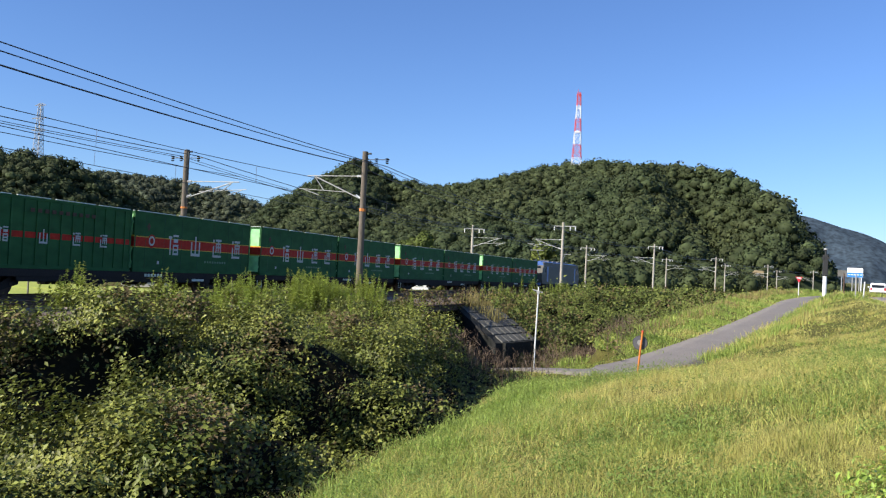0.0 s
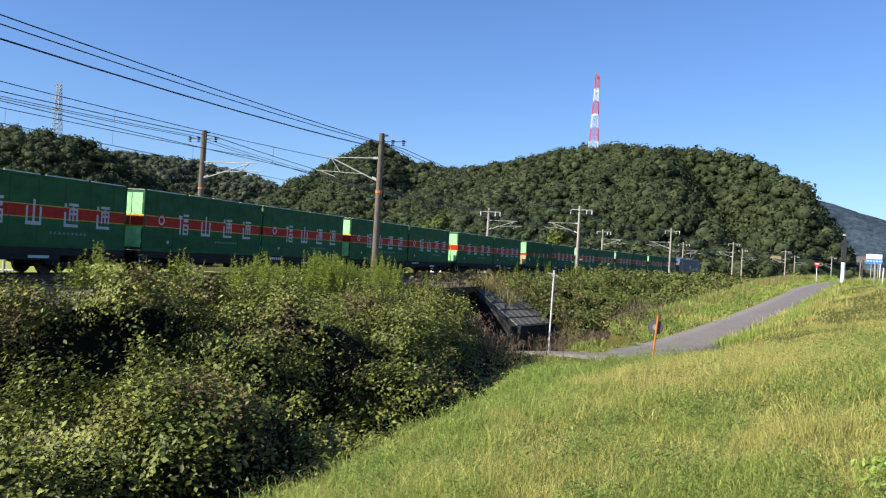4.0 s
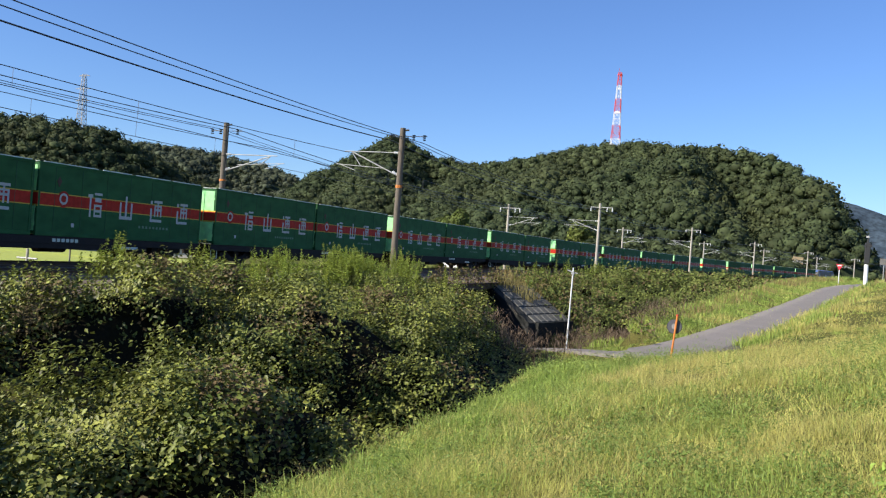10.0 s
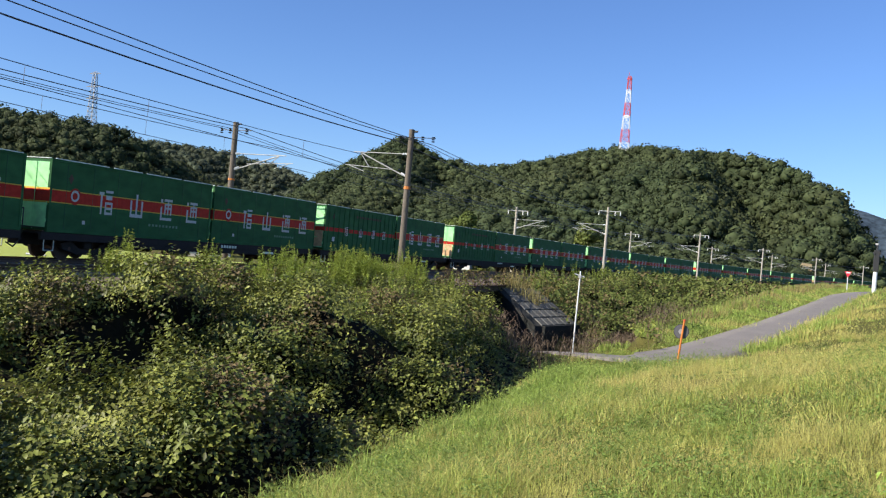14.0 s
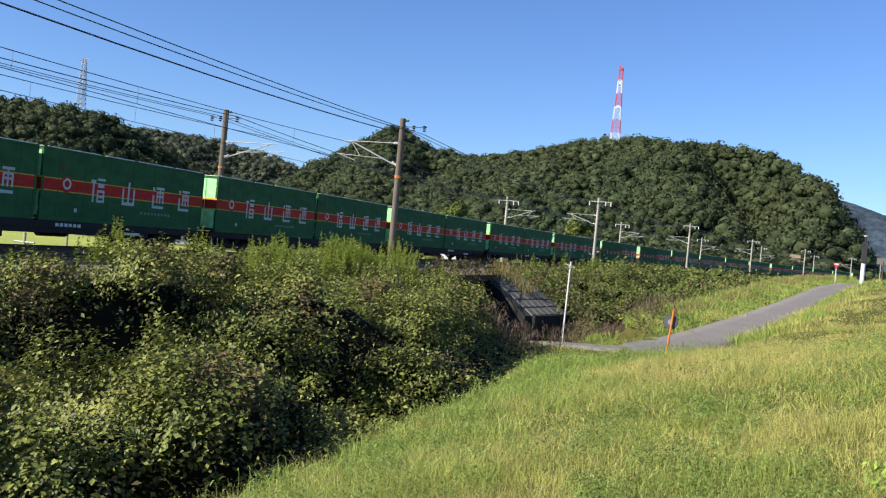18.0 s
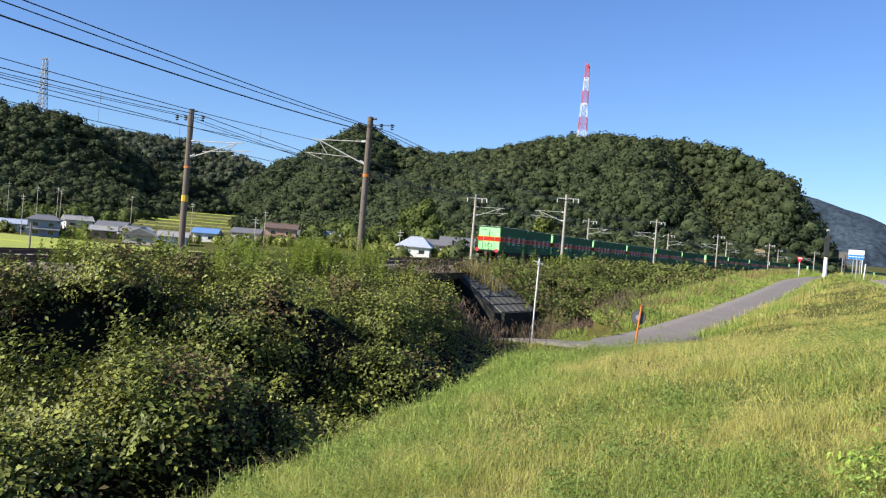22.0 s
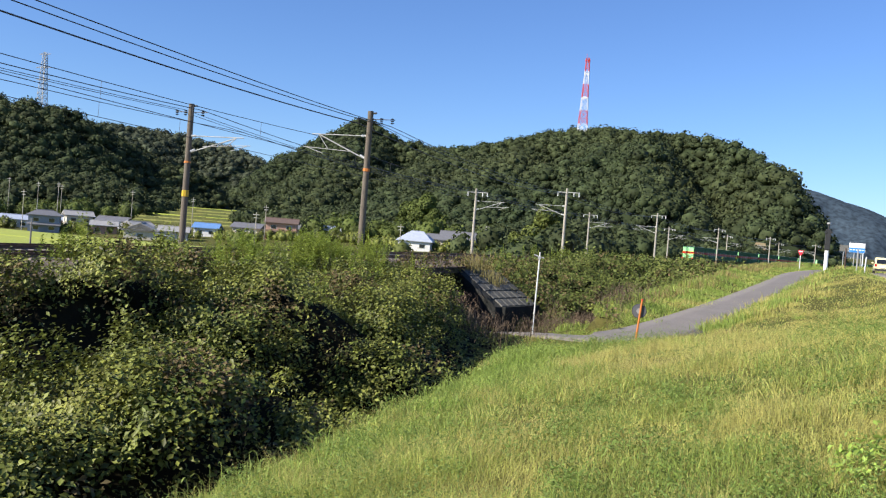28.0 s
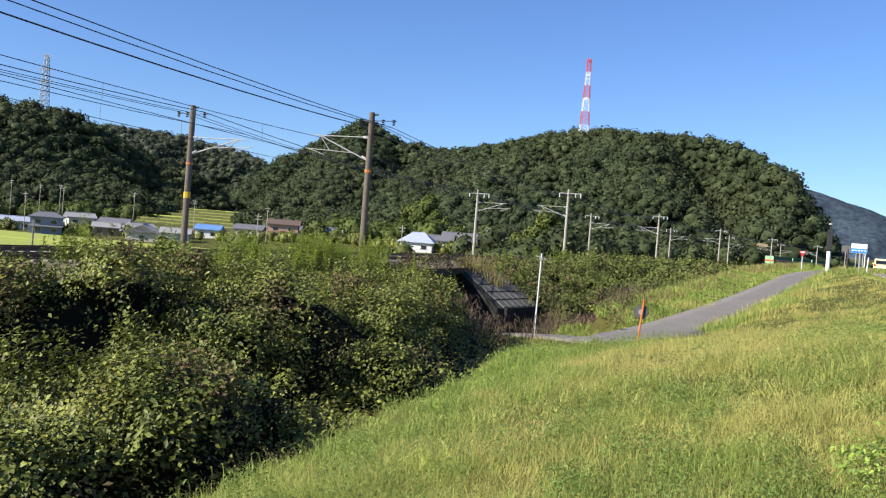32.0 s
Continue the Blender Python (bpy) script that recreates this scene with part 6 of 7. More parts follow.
    pos = np.stack([1.15 + q[:, 0], 5.75 + q[:, 1], ground(1.15 + q[:, 0], 5.75 + q[:, 1]) + q[:, 2]], -1)
    v, f = leaves(rng, pos, d * 0.5 + np.array([-0.2, -0.2, 0.6]), 0.026 * rng.uniform(0.6, 1.4, m), 0.45)
    tagged(new("pale_weed", mesh_from("pale_weed", v, f, M_PALE_WEED)), "bushy weed with pale yellow-green leaves in the grass", "weeds", kind="stuff")


def build_seed_grass():
    """Brown flowering grass beside the lane."""
    rng = np.random.default_rng(14)
    xs, ys = [], []
    for line, lo, hi, n in ((LANE_LINE, 1.6, 4.2, 9000),):
        for k in range(n):
            i = rng.integers(33, len(line) - 3)
            p = line[i] + (line[i + 1] - line[i]) * rng.random()
            d = (line[i + 1] - line[i]).normalized()
            o = -rng.uniform(3.6, 6.6) if rng.random() < 0.6 else rng.uniform(lo, hi)
            xs.append(p.x + d.y * o), ys.append(p.y - d.x * o)
    x, y = np.array(xs), np.array(ys)
    x2, y2 = rng.uniform(-3.5, 2.5, 500), rng.uniform(35, 41, 500)
    x, y = np.concatenate([x, x2]), np.concatenate([y, y2])
    ok = grass_mask(x, y) & (vnoise(x, y, 2.6, 55) * 0.7 + vnoise(x, y, 0.9, 56) * 0.3 > 0.47)
    x, y = x[ok], y[ok]
    v, f = blades(rng, x, y, rng.uniform(0.25, 0.65, len(x)), 0.009 * rng.uniform(0.7, 1.3, len(x)) * (1 + y / 60), 0.3)
    # the same dry grass on the shoulder beyond the bridge
    sp = np.array([along(57 + 22 * rng.random() ** 1.5, rng.uniform(6.4, 9.5))[0] for _ in range(1500)])
    x, y = sp[:, 0], sp[:, 1]
    ok = vnoise(x, y, 1.8, 60) > 0.42
    x, y = x[ok], y[ok]
    v2, f2 = blades(rng, x, y, rng.uniform(0.7, 1.55, len(x)), 0.02 * rng.uniform(0.7, 1.3, len(x)), 0.3)
    v, f = np.concatenate([v, v2]), np.concatenate([f, f2 + len(v)])
    tagged(new("flowering_grass", mesh_from("flowering_grass", v, f, M_SEED)), "dry reddish-brown flowering grass beside the lane", "grass", kind="stuff")


def build_brambles():
    """Dry arching stems in the hollow by the underpass."""
    rng = np.random.default_rng(16)
    V, F, base = [], [], 0
    for cx, cy, sx, sy, n in ((-12.5, 43.5, 1.8, 1.8, 520), (-8.2, 53.5, 1.5, 3.0, 900), (-9.5, 40.0, 1.4, 1.8, 300), (-6.0, 54.0, 1.2, 3.0, 400), (-8.4, 57.2, 1.3, 1.2, 900)):
        x, y = rng.normal(cx, sx, n), rng.normal(cy, sy, n)
        d, _ = near_line(x, y, LANE_LINE)
        ok = d > 1.6
        x, y = x[ok], y[ok]
        z = ground(x, y) + 0.5 * (thicket_height(x, y) * thicket_mask(x, y))
        n = len(x)
        ang, h, reach = rng.uniform(0, 6.28, n), rng.uniform(0.4, 1.2, n), rng.uniform(0.2, 0.9, n)
        dirs = np.stack([np.cos(ang), np.sin(ang), np.zeros(n)], -1)
        side = np.stack([-np.sin(ang), np.cos(ang), np.full(n, 0.5)], -1) * 0.007
        p = np.stack([x, y, z], -1)
        rows = [p, p + dirs * (reach * 0.3)[:, None] + np.array([0, 0, 1]) * (h * 0.75)[:, None], p + dirs * (reach * 0.7)[:, None] + np.array([0, 0, 1]) * h[:, None], p + dirs * reach[:, None] + np.array([0, 0, 1]) * (h * 0.8)[:, None]]
        v = np.stack([q + k * side for q in rows for k in (-1, 1)], 1).reshape(-1, 3)
        i = np.arange(n)[:, None] * 8
        V.append(v)
        F += [i + base + np.array([[j, j + 1, j + 3]]) for j in (0, 2, 4)] + [i + base + np.array([[j, j + 3, j + 2]]) for j in (0, 2, 4)]
        base += len(v)
    tagged(new("dry_brambles", mesh_from("dry_brambles", np.concatenate(V), np.concatenate(F), M_TWIG)), "dry brown arching bramble stems in the hollow", "brambles", kind="stuff")


build_thicket()
build_weeds()
build_grass()
build_seed_grass()
build_brambles()


# ---- towers on the hills ----
def lattice_tower(name, x, y, z, height, w0, w1, bands, label, arms=()):
    ob = thing(name, pose(x, y, z), label=label, category="tower")
    n = len(bands)
    for i, mat in enumerate(bands):
        a, b = i / n, (i + 1) / n
        bm = bmesh.new()
        steps = 2
        for k in range(steps):
            ta, tb = a + (b - a) * k / steps, a + (b - a) * (k + 1) / steps
            wa, wb = (w0 + (w1 - w0) * t ** 0.8 for t in (ta, tb))
            ca = [Vector((sx * wa / 2, sy * wa / 2, ta * height)) for sx, sy in ((1, 1), (1, -1), (-1, -1), (-1, 1))]
            cb = [Vector((sx * wb / 2, sy * wb / 2, tb * height)) for sx, sy in ((1, 1), (1, -1), (-1, -1), (-1, 1))]
            r = 0.013 * w0 + 0.07
            for j in range(4):
                rod(bm, ca[j], cb[j], r, n=4)
                rod(bm, ca[j], cb[(j + 1) % 4], r * 0.7, n=4)
                rod(bm, ca[(j + 1) % 4], cb[j], r * 0.7, n=4)
                rod(bm, cb[j], cb[(j + 1) % 4], r * 0.7, n=4)
        part("lattice_section", bm, mat, ob)
    for z1, reach in arms:
        part("crossarm", rods(((-reach, 0, z1), (reach, 0, z1 + 0.2), 0.16), ((-reach, 0, z1), (0, 0, z1 + 1.2), 0.1), ((reach, 0, z1 + 0.2), (0, 0, z1 + 1.2), 0.1), n=5), M_GALV, ob)
    return ob


TOWER_Z = float(hills(np.array([-86.4]), np.array([540.0]))[0])
tower = lattice_tower("radio_mast", -86.4, 540.0, TOWER_Z, 118.0 - TOWER_Z, 6.2, 1.9, [M_TOWER_WHITE, M_TOWER_RED] * 3, "tall red and white lattice radio mast on the hilltop")
for z1, r in ((0.97, 1.4), (0.80, 1.5), (0.50, 1.8)):
    h = 118.0 - TOWER_Z
    for k in range(3):
        a = 2.1 * k + z1
        part("dish", rods(((0.9 * math.cos(a), 0.9 * math.sin(a), h * z1), (1.5 * math.cos(a), 1.5 * math.sin(a), h * z1), r * 0.45), n=12), M_TOWER_WHITE if z1 < 0.9 else M_TOWER_RED, tower)
part("spike", rods(((-0.7, 0, 118.0 - TOWER_Z), (-0.7, 0, 120.5 - TOWER_Z), 0.12), n=5), M_TOWER_RED, tower)
PYLON_Z = float(hills(np.array([-321.5]), np.array([349.5]))[0])
lattice_tower("power_pylon", -321.5, 349.5, PYLON_Z, 75.5 - PYLON_Z, 4.2, 1.5, [M_GALV] * 6, "grey lattice power pylon on the wooded hill", [(75.0 - PYLON_Z, 3.4), (68.5 - PYLON_Z, 5.0), (62.5 - PYLON_Z, 4.6)])


# ---- fields and houses beyond the railway ----
def field(name, x0, x1, y0, y1, mat, label, lift=0.35):
    xs, ys = np.linspace(x0, x1, 24), np.linspace(y0, y1, 24)
    gx, gy = np.meshgrid(xs, ys)
    z = ground(gx, gy) + lift + 0.05 * vnoise(gx, gy, 3, 61)
    edge = np.zeros_like(z, bool)
    edge[0], edge[-1], edge[:, 0], edge[:, -1] = True, True, True, True
    z = np.where(edge, z - lift - 0.15, z)
    i = (np.arange(23)[:, None] * 24 + np.arange(23)[None]).ravel()
    f = np.stack([i, i + 1, i + 25, i + 24], -1)
    tagged(new(name, mesh_from(name, np.stack([gx, gy, z], -1).reshape(-1, 3), f, mat)), label, "field", group="rice fields", kind="structure")


for k, (x0, x1, y0, y1) in enumerate(((-120, -45, 20, 62), (-124, -48, 64, 104), (-165, -126, 20, 100), (-170, -88, 106, 142), (-84, -46, 106, 142), (-178, -108, 145, 178), (-104, -52, 146, 184), (-215, -175, 100, 180))):
    field("rice_field", x0, x1, y0, y1, M_RICE, "flat field of ripening yellow-green rice")


def terrace(k):
    y0, z = 262 + k * 10.5, -1.9 + k * 1.25
    bm = bmesh.new()
    x0, x1 = -288 + 3 * k, -150 - 7 * k
    prism(bm, [(x0, y0), (x1, y0 + 3), (x1 - 4, y0 + 14), (x0, y0 + 12)], 2, z - 3.0, z)
    ob = tagged(part("terraced_field", bm, M_TERRACE if k % 3 else M_RICE), "terraced grass field with a low bank on the hillside", "field", group="terraced fields", kind="structure")
    rng = random.Random(k)
    bm = bmesh.new()
    x = x0
    while x < x1 - 3:
        e = min(x1, x + rng.uniform(2.5, 6))
        t0, t1 = (x - x0) / (x1 - x0) * 3, (e - x0) / (x1 - x0) * 3
        prism(bm, [(x, y0 - 0.9 + t0), (e, y0 - 0.9 + t1), (e, y0 + 0.5 + t1), (x, y0 + 0.5 + t0)], 2, z - 1.4, z - rng.uniform(0.1, 0.5))
        x = e
    part("bank", bm, M_BANK, ob)


for k in range(7):
    terrace(k)


def gable_roof(bm, w, d, z, rise, over=0.5, hip=0.0, thick=0.18):
    """Ridge along local x."""
    a, b = w / 2 + over, d / 2 + over
    pts = [(-a, -b, z), (a, -b, z), (a, b, z), (-a, b, z), (-a + hip, 0, z + rise), (a - hip, 0, z + rise)]
    lo = [bm.verts.new(p) for p in pts]
    hi = [bm.verts.new((p[0], p[1], p[2] + thick)) for p in pts]
    quads = ((0, 1, 5, 4), (2, 3, 4, 5), (1, 2, 5), (3, 0, 4))
    for q in quads:
        bm.faces.new([hi[i] for i in q])
        bm.faces.new([lo[i] for i in reversed(q)])
    for i, j in ((0, 1), (1, 2), (2, 3), (3, 0)):
        bm.faces.new((lo[i], lo[j], hi[j], hi[i]))
    return bm


def house(x, y, w, d, storeys, wall, roof, turn, label, hip=0.0, lean=False, rise=1.7):
    g = ground_at(x, y) - 0.1
    ob = thing("house", pose(x, y, g, 0, 0, turn), label=label, category="house", group="village houses")
    H = 2.1 * storeys + 0.2
    rise *= 0.75
    bm = boxes(((-w / 2, -d / 2, -0.6), (w / 2, d / 2, H)))
    if hip < 0.5:
        for sx in (-1, 1):
            vs = [bm.verts.new((sx * w / 2, yy, zz)) for yy, zz in ((-d / 2, H - 0.01), (d / 2, H - 0.01), (0, H + rise * 0.93))]
            bm.faces.new(vs)
    part("wall", bm, wall, ob)
    rf = part("roof", gable_roof(bmesh.new(), w, d, H, rise, 0.6, hip), roof, ob)
    part("ridge_cap", rods(((-w / 2 - 0.5 + hip, 0, H + rise + 0.2), (w / 2 + 0.5 - hip, 0, H + rise + 0.2), 0.14), n=6), roof, rf)
    for s in range(storeys):
        z = 0.75 + 2.1 * s
        n = max(2, int(w / 3))
        for k in range(n):
            xx = -w / 2 + (k + 0.5) * w / n
            for sy in (-1, 1):
                yy = sy * d / 2
                win = part("window", boxes(((xx - 0.75, yy - 0.05, z - 0.06), (xx + 0.75, yy + 0.05, z + 0.96))), M_STEEL_RIM, ob)
                part("pane", boxes(((xx - 0.68, yy - 0.065, z), (xx + 0.68, yy + 0.065, z + 0.9))), M_GLASS, win)
        for sx in (-1, 1):
            win = part("window", boxes(((sx * w / 2 - 0.05, -0.75, z - 0.06), (sx * w / 2 + 0.05, 0.75, z + 0.96))), M_STEEL_RIM, ob)
            part("pane", boxes(((sx * w / 2 - 0.065, -0.68, z), (sx * w / 2 + 0.065, 0.68, z + 0.9))), M_GLASS, win)
    if storeys > 1:
        bm = bmesh.new()
        prism(bm, [(-d / 2 - 1.1, 2.05), (-d / 2, 2.5), (-d / 2, 2.35), (-d / 2 - 1.1, 1.9)], 0, -w / 2 - 0.3, w / 2 + 0.3)
        part("lower_roof", bm, roof, ob)
    if lean:
        bm = bmesh.new()
        prism(bm, [(-d / 2 - 3.2, 1.5), (-d / 2, 2.2), (-d / 2, 2.05), (-d / 2 - 3.2, 1.35)], 0, -w / 2 - 1.5, w / 2 + 1.0)
        part("lean_to_roof", bm, M_ROOF_SILVER, ob, "pale sheet lean-to roof")
        part("lean_to_wall", boxes(((-w / 2 - 1.2, -d / 2 - 2.9, -0.5), (w / 2 + 0.7, -d / 2 - 2.75, 1.4))), M_WALL_WHITE, ob)
    return ob


house(-197, 206, 9, 7, 1, M_WALL_WHITE, M_ROOF_SILVER, 40, "low white house with a pale roof behind the rice fields")
house(-171, 190, 7.6, 6.5, 2, M_WALL_BLUE, M_ROOF_GREY, 38, "two-storey grey-blue house with a grey hipped roof", 2.2)
house(-190, 219, 8.5, 7, 1, M_WALL_PINK, M_ROOF_SILVER, 30, "low house with salmon walls and a pale roof", 0.0)
house(-176.5, 209, 7.0, 6, 2, M_WALL_CREAM, M_ROOF_PALE, 50, "two-storey cream house with a pale grey tiled roof")
house(-164, 205, 6.5, 5.5, 1, M_WALL_PINK, M_ROOF_PALE, 35, "low salmon house with a pale grey tiled roof")
house(-179, 228, 8.5, 6, 1, M_WALL_WHITE, M_ROOF_GREY, 20, "white house with a dark grey tiled roof")
house(-158, 212, 6.5, 6, 1, M_WALL_WHITE, M_ROOF_PALE, 70, "small white house with a grey gable roof")
house(-142.5, 193, 8.0, 8.0, 1, M_WALL_CREAM, M_ROOF_PALE, 118, "cream gabled house with a pale lean-to roof", 0.0, True, 2.6)
house(-136.5, 198, 7, 5, 1, M_WALL_CREAM, M_ROOF_PALE, 30, "low farmhouse with a pale grey tiled roof")
house(-140, 219, 6.6, 5, 1, M_WALL_WHITE, M_ROOF_BLUE, 20, "small white house with a blue sheet roof")
house(-132, 228, 8, 6, 1, M_WALL_CREAM, M_ROOF_GREY, 15, "low cream house with a grey roof")
house(-123, 236, 6, 5, 1, M_WALL_WHITE, M_ROOF_GREY, 20, "small white house with a grey roof")
house(-119, 224, 8.5, 6.5, 2, M_WALL_PINK, M_ROOF_BROWN, 24, "two-storey salmon house with a brown tiled roof")
house(-109, 236, 6, 5, 1, M_WALL_WHITE, M_ROOF_SILVER, 24, "small white house with a pale roof")
house(-74, 212, 8.2, 7.5, 1, M_WALL_WHITE, M_ROOF_SILVER, 10, "low house with a steep pale tiled hipped roof", 3.0, False, 3.2)
house(-66, 222, 8.5, 7.5, 1, M_WALL_CREAM, M_ROOF_GREY, 12, "low house with a large grey gabled roof", 0.0, False, 3.2)
house(-73, 226, 5, 5, 1, M_WALL_CREAM, M_ROOF_GREY, 12, "small outbuilding with a grey roof")
house(-56, 217, 3.5, 3.0, 1, M_WALL_CREAM, M_ROOF_BROWN, 12, "small cream shed among trees", 0.0, False, 0.8)
house(8.9, 290, 5.0, 4.5, 1, M_WALL_WHITE, M_ROOF_SILVER, 85, "small white gabled hut beside the track", 0.0, False, 1.3)


# ---- trees and utility poles ----
def tree(x, y, height, spread, mat, label, seed, per=420, base=None, tall=1.15, size=0.16):
    rng = np.random.default_rng(seed)
    g = ground_at(x, y) if base is None else base
    ob = thing("tree", pose(x, y, g), label=label, category="tree", group="valley trees")
    bm = bmesh.new()
    rod(bm, (0, 0, -0.3), (0, 0, height * 0.6), 0.035 * height, 0.014 * height, 8)
    part("trunk", bm, M_TWIG, ob)
    cs = []
    for k in range(7):
        a, t = k * 2.4 + seed, 0.35 + 0.09 * k
        tip = Vector((math.cos(a) * spread * 0.55, math.sin(a) * spread * 0.55, height * (t + 0.12)))
        part("limb", rod(bmesh.new(), (0, 0, height * t * 0.75), tip, 0.012 * height, 0.005 * height, 6), M_TWIG, ob)
        cs.append((tip.x, tip.y, tip.z))
    cs += [(0, 0, height * 0.85), (0.1 * spread, 0, height * 0.66)]
    pts = np.array(cs)
    crown = woods("crown", pts, np.full(len(pts), spread * 0.52) * rng.uniform(0.7, 1.15, len(pts)), per, mat, "", seed, tall, "", size, 0.6)
    crown.parent = ob
    return ob


tree(-28, 147, 10.5, 3.4, M_RAIL_LEAF, "pale green leafy tree beside the railway", 72, 500)
tree(-33, 152, 8.0, 3.2, M_RAIL_LEAF, "pale green leafy tree beside the railway", 73, 400)
tree(-92, 268, 13, 5.0, M_BAMBOO, "tall yellow-green bamboo clump by the village", 75, 380)
tree(-98, 272, 11, 4.2, M_BAMBOO, "tall yellow-green bamboo clump by the village", 76, 320)
tree(-85, 262, 9, 4.2, M_BAMBOO, "tall yellow-green bamboo clump by the village", 78, 320)


def grove(name, spots, rmin, rmax, mat, label, seed, per=60, lift=0.7):
    rng = np.random.default_rng(seed)
    P, R = [], []
    for x0, y0, sx, sy, n in spots:
        x, y = rng.normal(x0, sx, n), rng.normal(y0, sy, n)
        r = rng.uniform(rmin, rmax, n)
        P.append(np.stack([x, y, ground(x, y) + r * lift], -1))
        R.append(r)
    woods(name, np.concatenate(P), np.concatenate(R), per, mat, label, seed, 1.1, "stuff", 0.13)


grove("bamboo_grove", [(-224, 250, 14, 8, 46), (-106, 232, 6, 6, 12), (-82, 240, 9, 5, 16), (-100, 250, 8, 6, 14)], 2.0, 3.8, M_BAMBOO, "bright green bamboo and shrubs behind the village", 81, 150, 1.0)
grove("garden_shrubs", [(-180, 192, 8, 4, 16), (-155, 203, 9, 4, 18), (-128, 214, 12, 5, 26), (-100, 222, 12, 5, 24), (-82, 214, 5, 4, 10), (-62, 214, 4, 4, 9), (-48, 212, 6, 6, 16), (-200, 196, 9, 4, 14), (-165, 198, 8, 3, 10), (10.5, 286, 3, 3, 14)], 0.8, 1.9, M_LEAF, "green garden shrubs and hedges around the houses", 82, 120)
grove("railside_trees", [(-44, 240, 14, 12, 60), (-20, 262, 12, 16, 50), (-4, 290, 10, 14, 40), (-70, 262, 12, 10, 36), (-40, 190, 8, 14, 26), (-30, 160, 5, 14, 20), (6, 300, 4, 8, 14), (-118, 262, 14, 10, 34), (-150, 300, 16, 16, 40)], 1.8, 4.2, M_WOODS, "trees and scrub at the foot of the hill behind the railway", 83, 150, 0.9)
grove("track_scrub", [(-31, 68, 1.2, 8, 40), (-32, 100, 2, 20, 50), (-28, 150, 2, 20, 40)], 0.5, 1.0, M_RAIL_LEAF, "low green scrub on the far side of the railway", 84, 60, 0.4)
tagged(part("bare_slope", (lambda bm: (prism(bm, [(-2, -1.5), (1.8, -1.5), (2, 1.0), (-1, 1.4)], 1, -3, 1.5), bm)[1])(bmesh.new()), M_CLAY), "bare clay cutting above the railway", "slope", kind="structure").matrix_world = pose(12, 312, 5.5, -25, 0, 10)


def utility_pole(x, y, height, r=0.14, mat=None, label="thin concrete utility pole by the village", arms=True):
    ob = thing("utility_pole", pose(x, y, ground_at(x, y) - 0.3), label=label, category="utility pole", group="utility poles")
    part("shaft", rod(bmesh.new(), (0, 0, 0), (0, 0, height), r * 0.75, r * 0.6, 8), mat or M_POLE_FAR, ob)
    if arms:
        part("crossarm", rods(((-0.8, 0, height - 0.6), (0.8, 0, height - 0.6), 0.06)), M_GALV, ob)
        part("crossarm", rods(((-0.6, 0, height - 1.3), (0.6, 0, height - 1.3), 0.06)), M_GALV, ob)
    return ob


for x, y, h in ((-171, 182, 11), (-205, 224, 14), (-199, 226, 14), (-182, 240, 12), (-210, 240, 13), (-99, 174, 9.5), (-66, 178, 8.6), (-150, 226, 11), (-120, 216, 10), (-43, 43, 5.6), (-54, 205, 8), (-228, 236, 15)):
    utility_pole(x, y, h)
utility_pole(-28.6, 31.0, 1.65, 0.055, M_CONCRETE, "short pale concrete post beside the track", False)
utility_pole(-21.65, 26.2, 1.6, 0.035, M_BLACK, "thin black iron post beside the rails", False)


